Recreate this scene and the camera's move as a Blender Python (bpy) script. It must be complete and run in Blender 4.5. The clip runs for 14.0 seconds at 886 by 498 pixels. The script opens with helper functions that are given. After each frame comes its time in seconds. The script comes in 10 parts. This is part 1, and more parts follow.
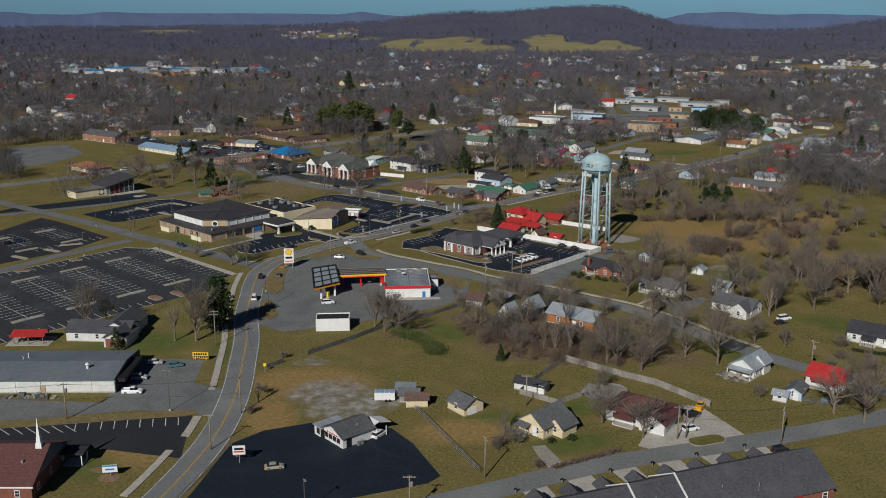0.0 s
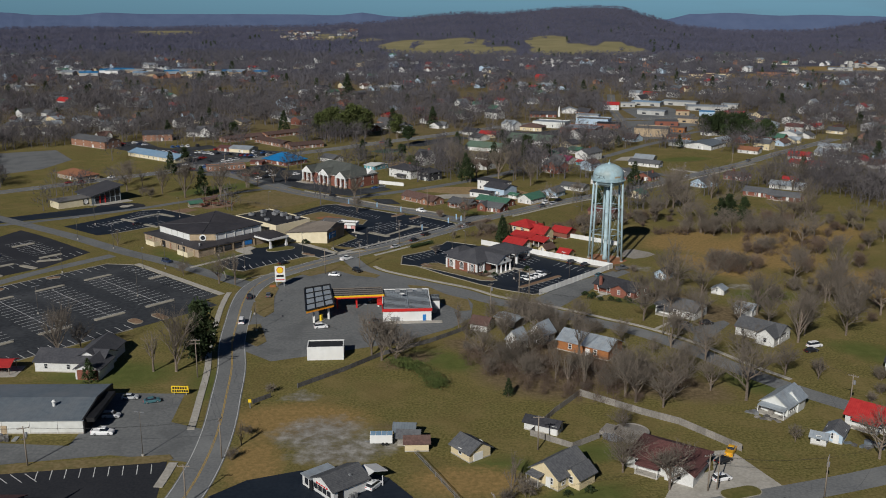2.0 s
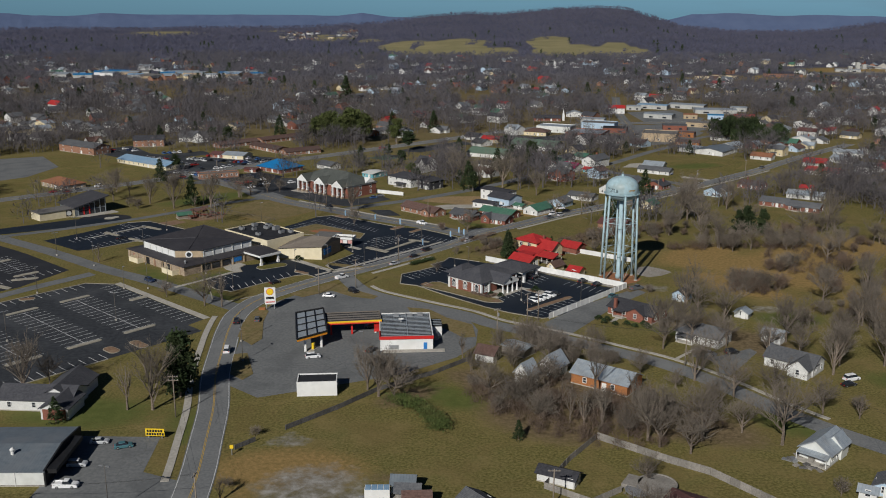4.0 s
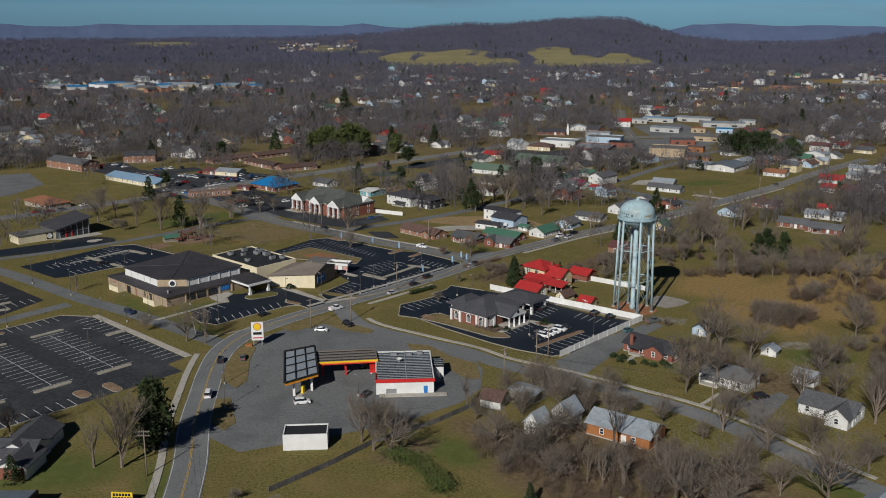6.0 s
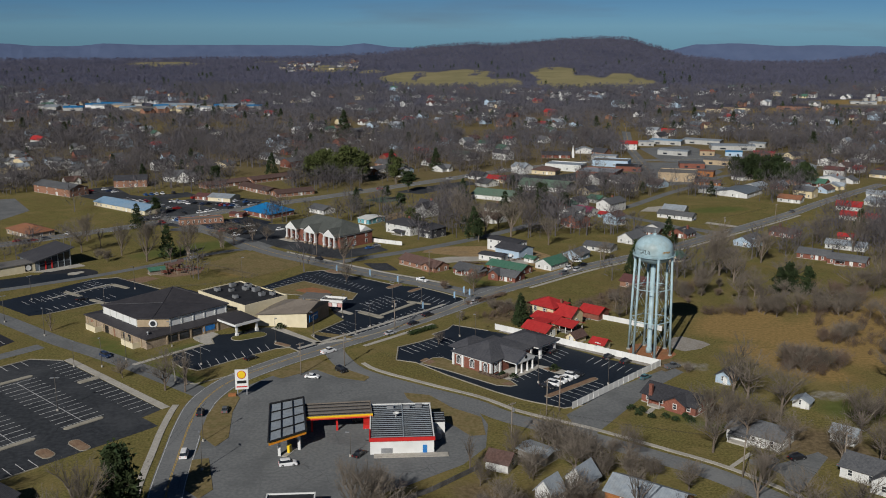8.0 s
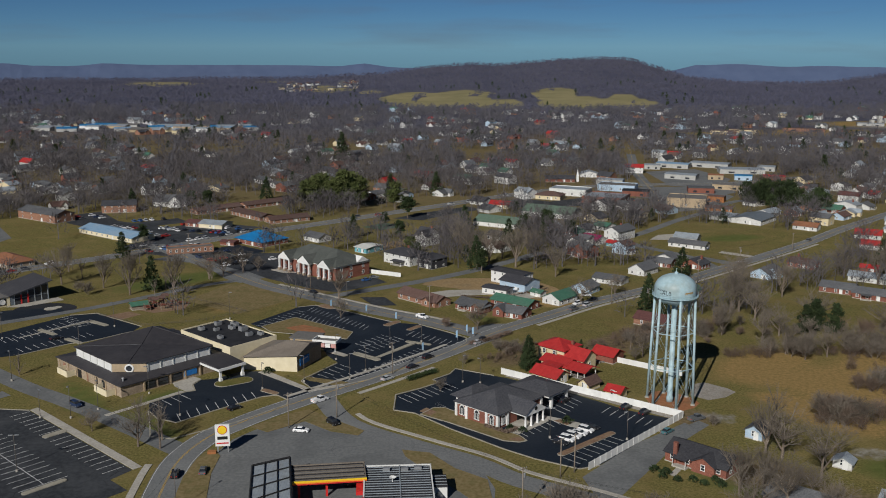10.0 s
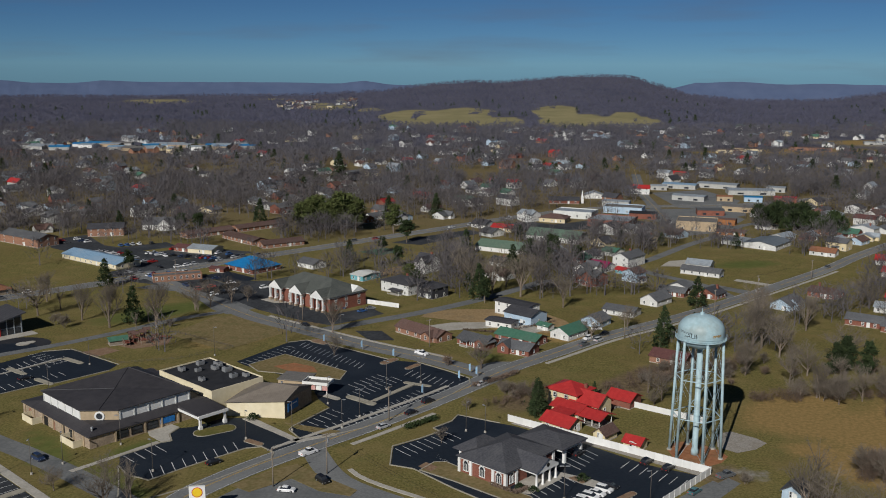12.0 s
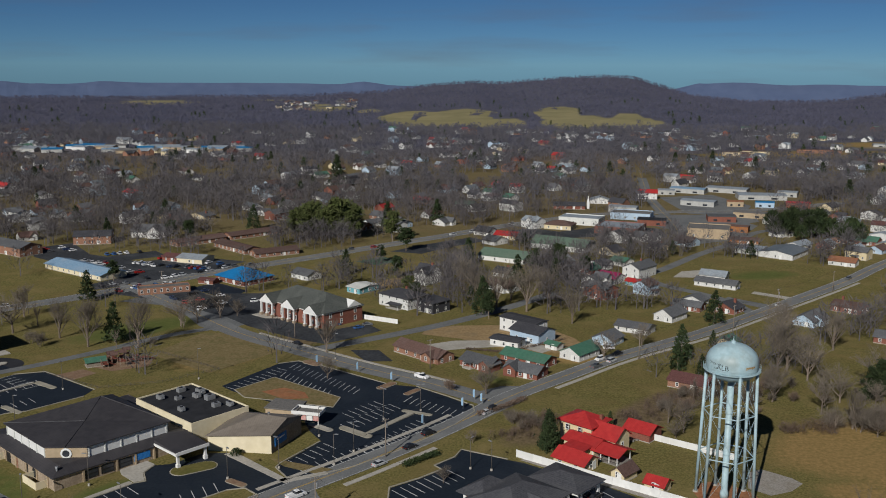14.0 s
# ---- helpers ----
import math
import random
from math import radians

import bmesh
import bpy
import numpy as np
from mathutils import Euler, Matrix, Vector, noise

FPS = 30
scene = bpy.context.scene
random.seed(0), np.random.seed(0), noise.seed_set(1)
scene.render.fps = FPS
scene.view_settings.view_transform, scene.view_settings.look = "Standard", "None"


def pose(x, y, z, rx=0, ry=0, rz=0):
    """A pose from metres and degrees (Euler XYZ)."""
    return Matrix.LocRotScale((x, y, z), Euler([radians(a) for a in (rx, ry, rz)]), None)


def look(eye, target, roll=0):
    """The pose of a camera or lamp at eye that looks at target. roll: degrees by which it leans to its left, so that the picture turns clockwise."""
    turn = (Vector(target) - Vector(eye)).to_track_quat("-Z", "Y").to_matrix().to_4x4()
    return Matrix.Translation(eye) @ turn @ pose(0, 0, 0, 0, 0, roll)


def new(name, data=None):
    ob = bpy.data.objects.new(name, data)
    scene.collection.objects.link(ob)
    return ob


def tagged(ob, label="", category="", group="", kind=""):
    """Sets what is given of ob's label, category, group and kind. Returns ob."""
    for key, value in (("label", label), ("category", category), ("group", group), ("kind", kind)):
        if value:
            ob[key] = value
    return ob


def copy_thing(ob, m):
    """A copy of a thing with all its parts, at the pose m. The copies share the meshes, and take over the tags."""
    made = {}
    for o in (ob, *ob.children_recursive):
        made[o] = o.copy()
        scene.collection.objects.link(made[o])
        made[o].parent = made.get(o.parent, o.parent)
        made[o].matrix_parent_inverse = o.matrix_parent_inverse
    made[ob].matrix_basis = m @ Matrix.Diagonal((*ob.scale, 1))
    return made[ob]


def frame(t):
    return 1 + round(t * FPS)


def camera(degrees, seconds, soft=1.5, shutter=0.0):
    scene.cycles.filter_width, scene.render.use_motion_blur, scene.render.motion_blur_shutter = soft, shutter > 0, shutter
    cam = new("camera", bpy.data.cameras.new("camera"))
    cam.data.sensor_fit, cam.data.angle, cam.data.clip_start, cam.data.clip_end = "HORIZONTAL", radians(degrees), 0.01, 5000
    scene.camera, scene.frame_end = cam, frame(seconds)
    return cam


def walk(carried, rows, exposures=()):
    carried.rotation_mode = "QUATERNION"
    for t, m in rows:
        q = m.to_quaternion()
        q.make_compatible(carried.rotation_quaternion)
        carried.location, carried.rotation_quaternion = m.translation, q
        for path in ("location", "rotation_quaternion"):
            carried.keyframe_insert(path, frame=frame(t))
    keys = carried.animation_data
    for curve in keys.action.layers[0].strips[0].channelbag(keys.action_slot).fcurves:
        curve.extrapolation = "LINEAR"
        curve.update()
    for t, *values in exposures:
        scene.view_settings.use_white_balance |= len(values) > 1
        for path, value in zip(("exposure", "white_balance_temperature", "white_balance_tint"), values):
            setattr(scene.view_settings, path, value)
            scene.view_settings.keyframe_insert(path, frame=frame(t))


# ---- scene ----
cam = camera(50.0, 14.0, soft=1.0)
# seconds, x, y, z, yaw, pitch, roll
ROWS = [
    (0.0, 0.00, 0.00, 95.00, -0.000, -14.983, 0.048),
    (0.5, -0.10, 5.72, 94.91, 0.011, -14.976, 0.057),
    (1.0, -0.24, 11.42, 94.84, 0.018, -14.963, 0.065),
    (1.5, -0.39, 17.11, 94.78, 0.026, -14.941, 0.071),
    (2.0, -0.55, 22.83, 94.79, 0.021, -14.936, 0.068),
    (2.5, -0.71, 28.60, 94.84, 0.029, -14.956, 0.063),
    (3.0, -0.80, 34.34, 94.89, 0.038, -14.950, 0.059),
    (5.5, -1.54, 63.81, 95.00, 0.046, -14.598, 0.016),
    (6.0, -1.49, 69.47, 95.18, 0.065, -14.338, 0.014),
    (6.5, -1.45, 75.11, 95.28, 0.099, -14.061, 0.012),
    (7.0, -1.44, 80.83, 95.33, 0.124, -13.784, 0.013),
    (7.5, -1.42, 86.69, 95.33, 0.156, -13.497, 0.021),
    (8.0, -1.42, 92.59, 95.31, 0.175, -13.206, 0.027),
    (10.5, -2.34, 122.45, 95.31, 0.165, -11.759, 0.117),
    (11.0, -2.55, 128.57, 95.32, 0.145, -11.487, 0.124),
    (11.5, -2.68, 134.60, 95.32, 0.137, -11.206, 0.136),
    (12.0, -2.76, 140.57, 95.32, 0.149, -11.026, 0.163),
    (12.5, -2.86, 146.52, 95.36, 0.154, -10.975, 0.175),
    (13.0, -2.94, 152.41, 95.40, 0.164, -10.983, 0.178),
    (13.5, -3.07, 158.24, 95.41, 0.171, -10.976, 0.172),
    (14.0, -3.23, 164.05, 95.38, 0.174, -10.990, 0.162),
]
walk(cam, [(t, pose(x, y, z, 90 + pitch, -roll, yaw)) for t, x, y, z, yaw, pitch, roll in ROWS])

# ---- sky and sun ----
SUN_TO = Vector((0.41, 0.91, 0.0)).normalized()      # the way the shadows fall
SUN_UP = radians(32.5)
world = bpy.data.worlds.new("sky")
scene.world = world
world.use_nodes = True
wn, wl = world.node_tree.nodes, world.node_tree.links
sky = wn.new("ShaderNodeTexSky")
sky.sky_type, sky.sun_disc = "NISHITA", False
sky.sun_elevation = SUN_UP
sky.sun_rotation = math.atan2(-SUN_TO.x, -SUN_TO.y)
sky.air_density, sky.dust_density, sky.ozone_density, sky.altitude = 0.8, 0.0, 6.0, 5000
# thin haze clouds low in the sky
wc, wm, wz = wn.new("ShaderNodeTexCoord"), wn.new("ShaderNodeMapping"), wn.new("ShaderNodeTexNoise")
wm.inputs["Scale"].default_value = (3.0, 3.0, 26.0)
wz.inputs["Scale"].default_value, wz.inputs["Detail"].default_value = 1.6, 5.0
wr = wn.new("ShaderNodeMapRange")
wr.inputs[1].default_value, wr.inputs[2].default_value, wr.inputs[4].default_value = 0.50, 0.72, 0.28
tint, cloud = wn.new("ShaderNodeMix"), wn.new("ShaderNodeMix")
for k in (tint, cloud):
    k.data_type = "RGBA"
tint.blend_type = "MULTIPLY"
tint.inputs[0].default_value, tint.inputs[7].default_value = 1.0, (0.74, 0.99, 1.05, 1)
cloud.inputs[7].default_value = (3.3, 3.3, 4.1, 1)
wl.new(wc.outputs["Generated"], wm.inputs[0])
wl.new(wm.outputs[0], wz.inputs["Vector"])
wl.new(wz.outputs["Fac"], wr.inputs[0])
wl.new(sky.outputs[0], tint.inputs[6])
wl.new(tint.outputs[2], cloud.inputs[6])
wl.new(wr.outputs[0], cloud.inputs[0])
wl.new(cloud.outputs[2], wn["Background"].inputs[0])
wn["Background"].inputs[1].default_value = 0.041
sun_lamp = bpy.data.lights.new("sun", "SUN")
sun_lamp.energy, sun_lamp.angle, sun_lamp.color = 5.0, radians(0.5), (1.0, 0.975, 0.93)
sun = new("sun", sun_lamp)
sun.matrix_world = look((0, 0, 300), Vector((0, 0, 300)) + SUN_TO * math.cos(SUN_UP) - Vector((0, 0, math.sin(SUN_UP))))
scene.view_settings.exposure = -0.35

# ---- materials ----
def material(name, c1, c2, size=0.5, c3=None, big=8.0, rough=0.85, metal=0.0, bump=0.2, stain=0.5, vary=0.0, spec=0.3):
    """Two base colours mixed by a grain of that size in metres, a third one in stains of size big."""
    m = bpy.data.materials.new(name)
    m.use_nodes = True
    n, l = m.node_tree.nodes, m.node_tree.links
    b = n["Principled BSDF"]
    b.inputs["Roughness"].default_value, b.inputs["Metallic"].default_value = rough, metal
    b.inputs["Specular IOR Level"].default_value = spec
    co = n.new("ShaderNodeTexCoord")
    fine = n.new("ShaderNodeTexNoise")
    fine.inputs["Scale"].default_value, fine.inputs["Detail"].default_value = 1.0 / size, 5.0
    l.new(co.outputs["Object"], fine.inputs["Vector"])
    ramp = n.new("ShaderNodeMapRange")
    ramp.inputs[1].default_value, ramp.inputs[2].default_value = 0.35, 0.65
    l.new(fine.outputs["Fac"], ramp.inputs[0])
    mix = n.new("ShaderNodeMix")
    mix.data_type = "RGBA"
    mix.inputs[6].default_value, mix.inputs[7].default_value = (*c1, 1), (*c2, 1)
    l.new(ramp.outputs[0], mix.inputs[0])
    out = mix.outputs[2]
    if c3:
        coarse = n.new("ShaderNodeTexNoise")
        coarse.inputs["Scale"].default_value, coarse.inputs["Detail"].default_value = 1.0 / big, 4.0
        l.new(co.outputs["Object"], coarse.inputs["Vector"])
        r2 = n.new("ShaderNodeMapRange")
        r2.inputs[1].default_value, r2.inputs[2].default_value, r2.inputs[4].default_value = 0.48, 0.68, stain
        l.new(coarse.outputs["Fac"], r2.inputs[0])
        m2 = n.new("ShaderNodeMix")
        m2.data_type = "RGBA"
        m2.inputs[7].default_value = (*c3, 1)
        l.new(r2.outputs[0], m2.inputs[0])
        l.new(out, m2.inputs[6])
        out = m2.outputs[2]
    if vary:
        info = n.new("ShaderNodeObjectInfo")
        hsv = n.new("ShaderNodeHueSaturation")
        r3 = n.new("ShaderNodeMapRange")
        r3.inputs[3].default_value, r3.inputs[4].default_value = 1 - vary, 1 + vary
        l.new(info.outputs["Random"], r3.inputs[0])
        l.new(r3.outputs[0], hsv.inputs["Value"])
        l.new(out, hsv.inputs["Color"])
        out = hsv.outputs[0]
    l.new(out, b.inputs["Base Color"])
    if bump:
        bp = n.new("ShaderNodeBump")
        bp.inputs["Strength"].default_value, bp.inputs["Distance"].default_value = bump, size * 0.2
        l.new(fine.outputs["Fac"], bp.inputs["Height"])
        l.new(bp.outputs[0], b.inputs["Normal"])
    return m


def courses(m, axis, pitch, width=0.12, dark=0.6):
    """Adds joints every pitch metres along an axis of the thing, as a darker line and a groove."""
    n, l = m.node_tree.nodes, m.node_tree.links
    b = n["Principled BSDF"]
    co = n.new("ShaderNodeTexCoord")
    sep = n.new("ShaderNodeSeparateXYZ")
    l.new(co.outputs["Object"], sep.inputs[0])
    dv = n.new("ShaderNodeMath")
    dv.operation, dv.inputs[1].default_value = "DIVIDE", pitch
    l.new(sep.outputs[axis], dv.inputs[0])
    fr = n.new("ShaderNodeMath")
    fr.operation = "FRACT"
    l.new(dv.outputs[0], fr.inputs[0])
    lt = n.new("ShaderNodeMath")
    lt.operation, lt.inputs[1].default_value = "LESS_THAN", width
    l.new(fr.outputs[0], lt.inputs[0])
    src = b.inputs["Base Color"].links[0].from_socket
    mx = n.new("ShaderNodeMix")
    mx.data_type, mx.blend_type = "RGBA", "MULTIPLY"
    mx.inputs[7].default_value = (dark, dark, dark, 1)
    l.new(lt.outputs[0], mx.inputs[0])
    l.new(src, mx.inputs[6])
    l.new(mx.outputs[2], b.inputs["Base Color"])
    return m


ASPHALT_NEW = material("asphalt_new", (0.020, 0.022, 0.027), (0.030, 0.031, 0.036), 0.6, (0.042, 0.043, 0.047), 14, rough=0.9, spec=0.2)
# black sealer; the blue of the reflected sky is put into its colour
ASPHALT_DARK = material("asphalt_sealed_sky_tint", (0.008, 0.013, 0.022), (0.013, 0.020, 0.030), 0.8, (0.022, 0.029, 0.040), 12, rough=0.75, spec=0.25)
ASPHALT_LOT = material("asphalt_worn", (0.026, 0.029, 0.034), (0.046, 0.050, 0.056), 1.2, (0.084, 0.088, 0.094), 14, rough=0.95, spec=0.2)
ASPHALT_ROAD = material("asphalt_road", (0.136, 0.140, 0.141), (0.182, 0.187, 0.187), 0.6, (0.232, 0.236, 0.230), 12, rough=0.95, spec=0.2)
ASPHALT_PALE = material("asphalt_pale", (0.132, 0.137, 0.138), (0.176, 0.181, 0.180), 0.8, (0.090, 0.094, 0.097), 8, rough=0.95, spec=0.2)
CONCRETE = material("concrete", (0.34, 0.32, 0.28), (0.44, 0.41, 0.36), 0.7, (0.26, 0.24, 0.20), 5, rough=0.9)
KERB = material("kerb_concrete", (0.28, 0.26, 0.21), (0.36, 0.33, 0.27), 0.6, (0.20, 0.18, 0.13), 4, rough=0.9)
PAINT_WHITE = material("road_paint_white", (0.50, 0.50, 0.50), (0.68, 0.68, 0.66), 0.5, (0.26, 0.26, 0.26), 4, bump=0)
PAINT_YELLOW = material("road_paint_yellow", (0.42, 0.27, 0.06), (0.50, 0.33, 0.08), 0.5, (0.28, 0.21, 0.10), 4, bump=0)
GRASS_PATCH = material("mown_grass", (0.105, 0.098, 0.030), (0.150, 0.130, 0.045), 1.2, (0.085, 0.10, 0.025), 7, rough=1.0, spec=0.1)
MULCH = material("bark_mulch", (0.16, 0.095, 0.06), (0.25, 0.16, 0.10), 0.4, (0.30, 0.23, 0.15), 3, rough=1.0)
BARK = material("bark", (0.115, 0.090, 0.070), (0.205, 0.165, 0.13), 0.25, (0.29, 0.25, 0.21), 2.5, rough=0.95, vary=0.25)
TWIG = material("bare_twigs", (0.122, 0.104, 0.085), (0.190, 0.160, 0.130), 1.5, (0.11, 0.098, 0.09), 6, rough=1.0, bump=0, vary=0.2, spec=0.1)
TWIG_RED = material("reddish_twigs", (0.128, 0.094, 0.072), (0.178, 0.130, 0.100), 1.5, (0.11, 0.08, 0.066), 6, rough=1.0, bump=0, vary=0.2, spec=0.1)
NEEDLE = material("dark_needles", (0.020, 0.034, 0.014), (0.040, 0.058, 0.022), 0.8, (0.050, 0.060, 0.020), 4, rough=0.9, bump=0, vary=0.2, spec=0.2)
PINE_LEAF = material("pine_needles", (0.058, 0.078, 0.022), (0.096, 0.112, 0.038), 0.9, (0.070, 0.064, 0.028), 4, rough=0.9, bump=0, vary=0.2, spec=0.2)
HEDGE = material("hedge_leaves", (0.048, 0.072, 0.018), (0.085, 0.108, 0.028), 0.6, (0.12, 0.11, 0.04), 3, rough=0.9, bump=0)
# twig grey with a little purple of distance haze mixed into the colour
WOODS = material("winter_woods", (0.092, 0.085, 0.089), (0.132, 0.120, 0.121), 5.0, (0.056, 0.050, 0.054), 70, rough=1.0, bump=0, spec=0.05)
# the same woods farther out, with more haze blue in the colour
EDGE_WOODS = material("haze_tinted_outer_woods", (0.092, 0.089, 0.102), (0.132, 0.126, 0.138), 6.0, (0.056, 0.054, 0.064), 80, rough=1.0, bump=0, spec=0.05)
WHITE = material("white_paint", (0.66, 0.66, 0.64), (0.74, 0.74, 0.72), 1.5, (0.58, 0.57, 0.53), 3, rough=0.6, bump=0.05, stain=0.4, vary=0.06)
SIDING = courses(material("white_siding", (0.58, 0.58, 0.56), (0.66, 0.66, 0.64), 1.5, (0.52, 0.51, 0.48), 3, rough=0.6, bump=0.05, stain=0.4), 2, 0.20, 0.15, 0.75)
CREAM = courses(material("cream_siding", (0.60, 0.50, 0.31), (0.67, 0.57, 0.37), 1.5, (0.48, 0.40, 0.26), 3, rough=0.7, bump=0.05, stain=0.4), 2, 0.22, 0.12, 0.8)
PALE_BLUE = courses(material("pale_blue_siding", (0.36, 0.47, 0.58), (0.43, 0.54, 0.64), 1.5, (0.30, 0.38, 0.46), 3, rough=0.7, bump=0.05, stain=0.4), 2, 0.22, 0.12, 0.8)
TURQUOISE = courses(material("turquoise_siding", (0.12, 0.34, 0.40), (0.16, 0.42, 0.48), 1.5, (0.12, 0.28, 0.32), 3, rough=0.7, bump=0.05), 2, 0.22, 0.12, 0.8)
TAN = material("tan_stucco", (0.36, 0.28, 0.18), (0.43, 0.33, 0.22), 0.9, (0.30, 0.23, 0.15), 5, rough=0.9)
CREAM_WALL = material("cream_panels", (0.66, 0.58, 0.40), (0.72, 0.64, 0.46), 1.5, (0.56, 0.49, 0.33), 5, rough=0.7, bump=0.05)
STONE = material("tan_stone", (0.27, 0.205, 0.145), (0.40, 0.32, 0.235), 0.5, (0.21, 0.16, 0.115), 3, rough=0.9, bump=0.4)
BRICK = courses(material("red_brick", (0.19, 0.070, 0.048), (0.27, 0.105, 0.072), 0.35, (0.16, 0.065, 0.05), 3, rough=0.9, bump=0.3, vary=0.12), 2, 0.15, 0.2, 0.75)
BRICK_TAN = courses(material("brown_brick", (0.25, 0.125, 0.08), (0.33, 0.18, 0.12), 0.35, (0.21, 0.11, 0.08), 3, rough=0.9, bump=0.3), 2, 0.15, 0.2, 0.8)
BRICK_ORANGE = courses(material("orange_brick", (0.30, 0.12, 0.045), (0.38, 0.16, 0.06), 0.35, (0.22, 0.09, 0.04), 3, rough=0.9, bump=0.3), 2, 0.15, 0.2, 0.75)
SHINGLE = courses(material("grey_shingles", (0.075, 0.078, 0.086), (0.115, 0.118, 0.124), 0.5, (0.15, 0.15, 0.15), 5, rough=0.95, vary=0.2), 2, 0.16, 0.2, 0.75)
SHINGLE_DARK = courses(material("charcoal_shingles", (0.036, 0.036, 0.042), (0.056, 0.056, 0.064), 0.5, (0.075, 0.075, 0.08), 5, rough=0.95, vary=0.15), 2, 0.16, 0.2, 0.75)
SHINGLE_BROWN = courses(material("brown_shingles", (0.085, 0.050, 0.042), (0.13, 0.078, 0.065), 0.5, (0.12, 0.09, 0.08), 5, rough=0.95, vary=0.2), 2, 0.16, 0.2, 0.75)
SHINGLE_MAROON = courses(material("maroon_shingles", (0.094, 0.040, 0.037), (0.136, 0.060, 0.055), 0.5, (0.10, 0.055, 0.052), 5, rough=0.95), 2, 0.16, 0.2, 0.75)
CHURCH_ROOF = courses(material("dark_metal_roof", (0.036, 0.034, 0.038), (0.050, 0.047, 0.051), 1.5, (0.062, 0.058, 0.062), 9, rough=0.65, metal=0.0, bump=0.05), 0, 0.6, 0.12, 0.75)
METAL_RED = courses(material("red_metal_roof", (0.36, 0.026, 0.026), (0.43, 0.036, 0.034), 1.0, (0.30, 0.035, 0.032), 5, rough=0.5, bump=0.05), 0, 0.45, 0.12, 0.8)
METAL_BLUE = courses(material("blue_metal_roof", (0.010, 0.14, 0.34), (0.014, 0.18, 0.42), 1.0, (0.012, 0.13, 0.30), 5, rough=0.5, bump=0.05), 0, 0.45, 0.12, 0.8)
METAL_SLATE = courses(material("slate_blue_metal_roof", (0.115, 0.138, 0.16), (0.15, 0.175, 0.195), 1.0, (0.19, 0.20, 0.21), 6, rough=0.5, bump=0.05), 0, 0.6, 0.1, 0.8)
METAL_GREY = courses(material("pale_metal_roof", (0.29, 0.33, 0.37), (0.37, 0.41, 0.44), 1.0, (0.24, 0.24, 0.23), 3, rough=0.45, metal=0.2, bump=0.05), 0, 0.6, 0.1, 0.8)
METAL_LIGHTBLUE = courses(material("weathered_blue_metal_roof", (0.17, 0.29, 0.42), (0.24, 0.36, 0.48), 1.0, (0.30, 0.36, 0.42), 6, rough=0.5, bump=0.05), 0, 0.6, 0.1, 0.8)
METAL_GREEN = courses(material("green_metal_roof", (0.050, 0.135, 0.092), (0.072, 0.172, 0.118), 1.0, (0.10, 0.15, 0.12), 5, rough=0.5, bump=0.05), 0, 0.6, 0.1, 0.8)
METAL_SAGE = courses(material("sage_metal_roof", (0.10, 0.155, 0.115), (0.13, 0.19, 0.14), 1.0, (0.15, 0.19, 0.15), 8, rough=0.6, bump=0.05), 0, 0.6, 0.1, 0.8)
METAL_TAN = courses(material("taupe_metal_roof", (0.17, 0.145, 0.12), (0.205, 0.175, 0.145), 1.0, (0.23, 0.20, 0.17), 6, rough=0.6, bump=0.05), 0, 0.6, 0.1, 0.8)
METAL_PLUM = material("plum_metal_roof", (0.20, 0.015, 0.06), (0.25, 0.02, 0.08), 1.0, (0.17, 0.02, 0.06), 4, rough=0.5, bump=0.05)
TERRA = courses(material("rust_shingles", (0.22, 0.095, 0.05), (0.29, 0.13, 0.07), 0.6, (0.20, 0.10, 0.07), 4, rough=0.9), 2, 0.16, 0.2, 0.8)
FLAT_ROOF = material("black_membrane", (0.016, 0.017, 0.020), (0.024, 0.025, 0.029), 2.0, (0.045, 0.045, 0.05), 6, rough=0.85, bump=0.05)
GRAVEL_ROOF = material("gravel_roof", (0.12, 0.115, 0.11), (0.17, 0.16, 0.15), 0.6, (0.09, 0.09, 0.09), 5, rough=1.0)
GLASS = material("window_glass", (0.020, 0.024, 0.030), (0.035, 0.040, 0.050), 2.0, rough=0.12, bump=0, spec=0.6)
TOWER_PAINT = material("pale_blue_tank_paint", (0.32, 0.45, 0.49), (0.39, 0.52, 0.56), 1.0, (0.26, 0.31, 0.30), 3.5, rough=0.45, bump=0.03, stain=0.75)
RUST = material("rust_stain", (0.30, 0.19, 0.07), (0.36, 0.25, 0.10), 0.4, (0.36, 0.42, 0.40), 0.8, rough=0.8, bump=0.1)
STEEL = material("galvanised_steel", (0.30, 0.31, 0.32), (0.38, 0.39, 0.40), 0.6, (0.26, 0.25, 0.24), 3, rough=0.5, metal=0.5, bump=0.05)
POLE_WOOD = material("pole_wood", (0.20, 0.165, 0.13), (0.28, 0.235, 0.19), 0.3, (0.15, 0.125, 0.10), 2, rough=0.95)
FENCE_WOOD = material("grey_fence_boards", (0.19, 0.175, 0.155), (0.27, 0.25, 0.225), 0.3, (0.14, 0.13, 0.115), 2, rough=0.95, vary=0.2)
FENCE_DARK = material("dark_fence_boards", (0.075, 0.072, 0.070), (0.12, 0.115, 0.11), 0.3, (0.16, 0.15, 0.14), 2, rough=0.95, vary=0.2)
BLACK = material("black_paint", (0.012, 0.012, 0.013), (0.02, 0.02, 0.021), 1.0, rough=0.6, bump=0)
RUBBER = material("tyre_rubber", (0.014, 0.014, 0.014), (0.022, 0.022, 0.022), 0.3, rough=0.9, bump=0)
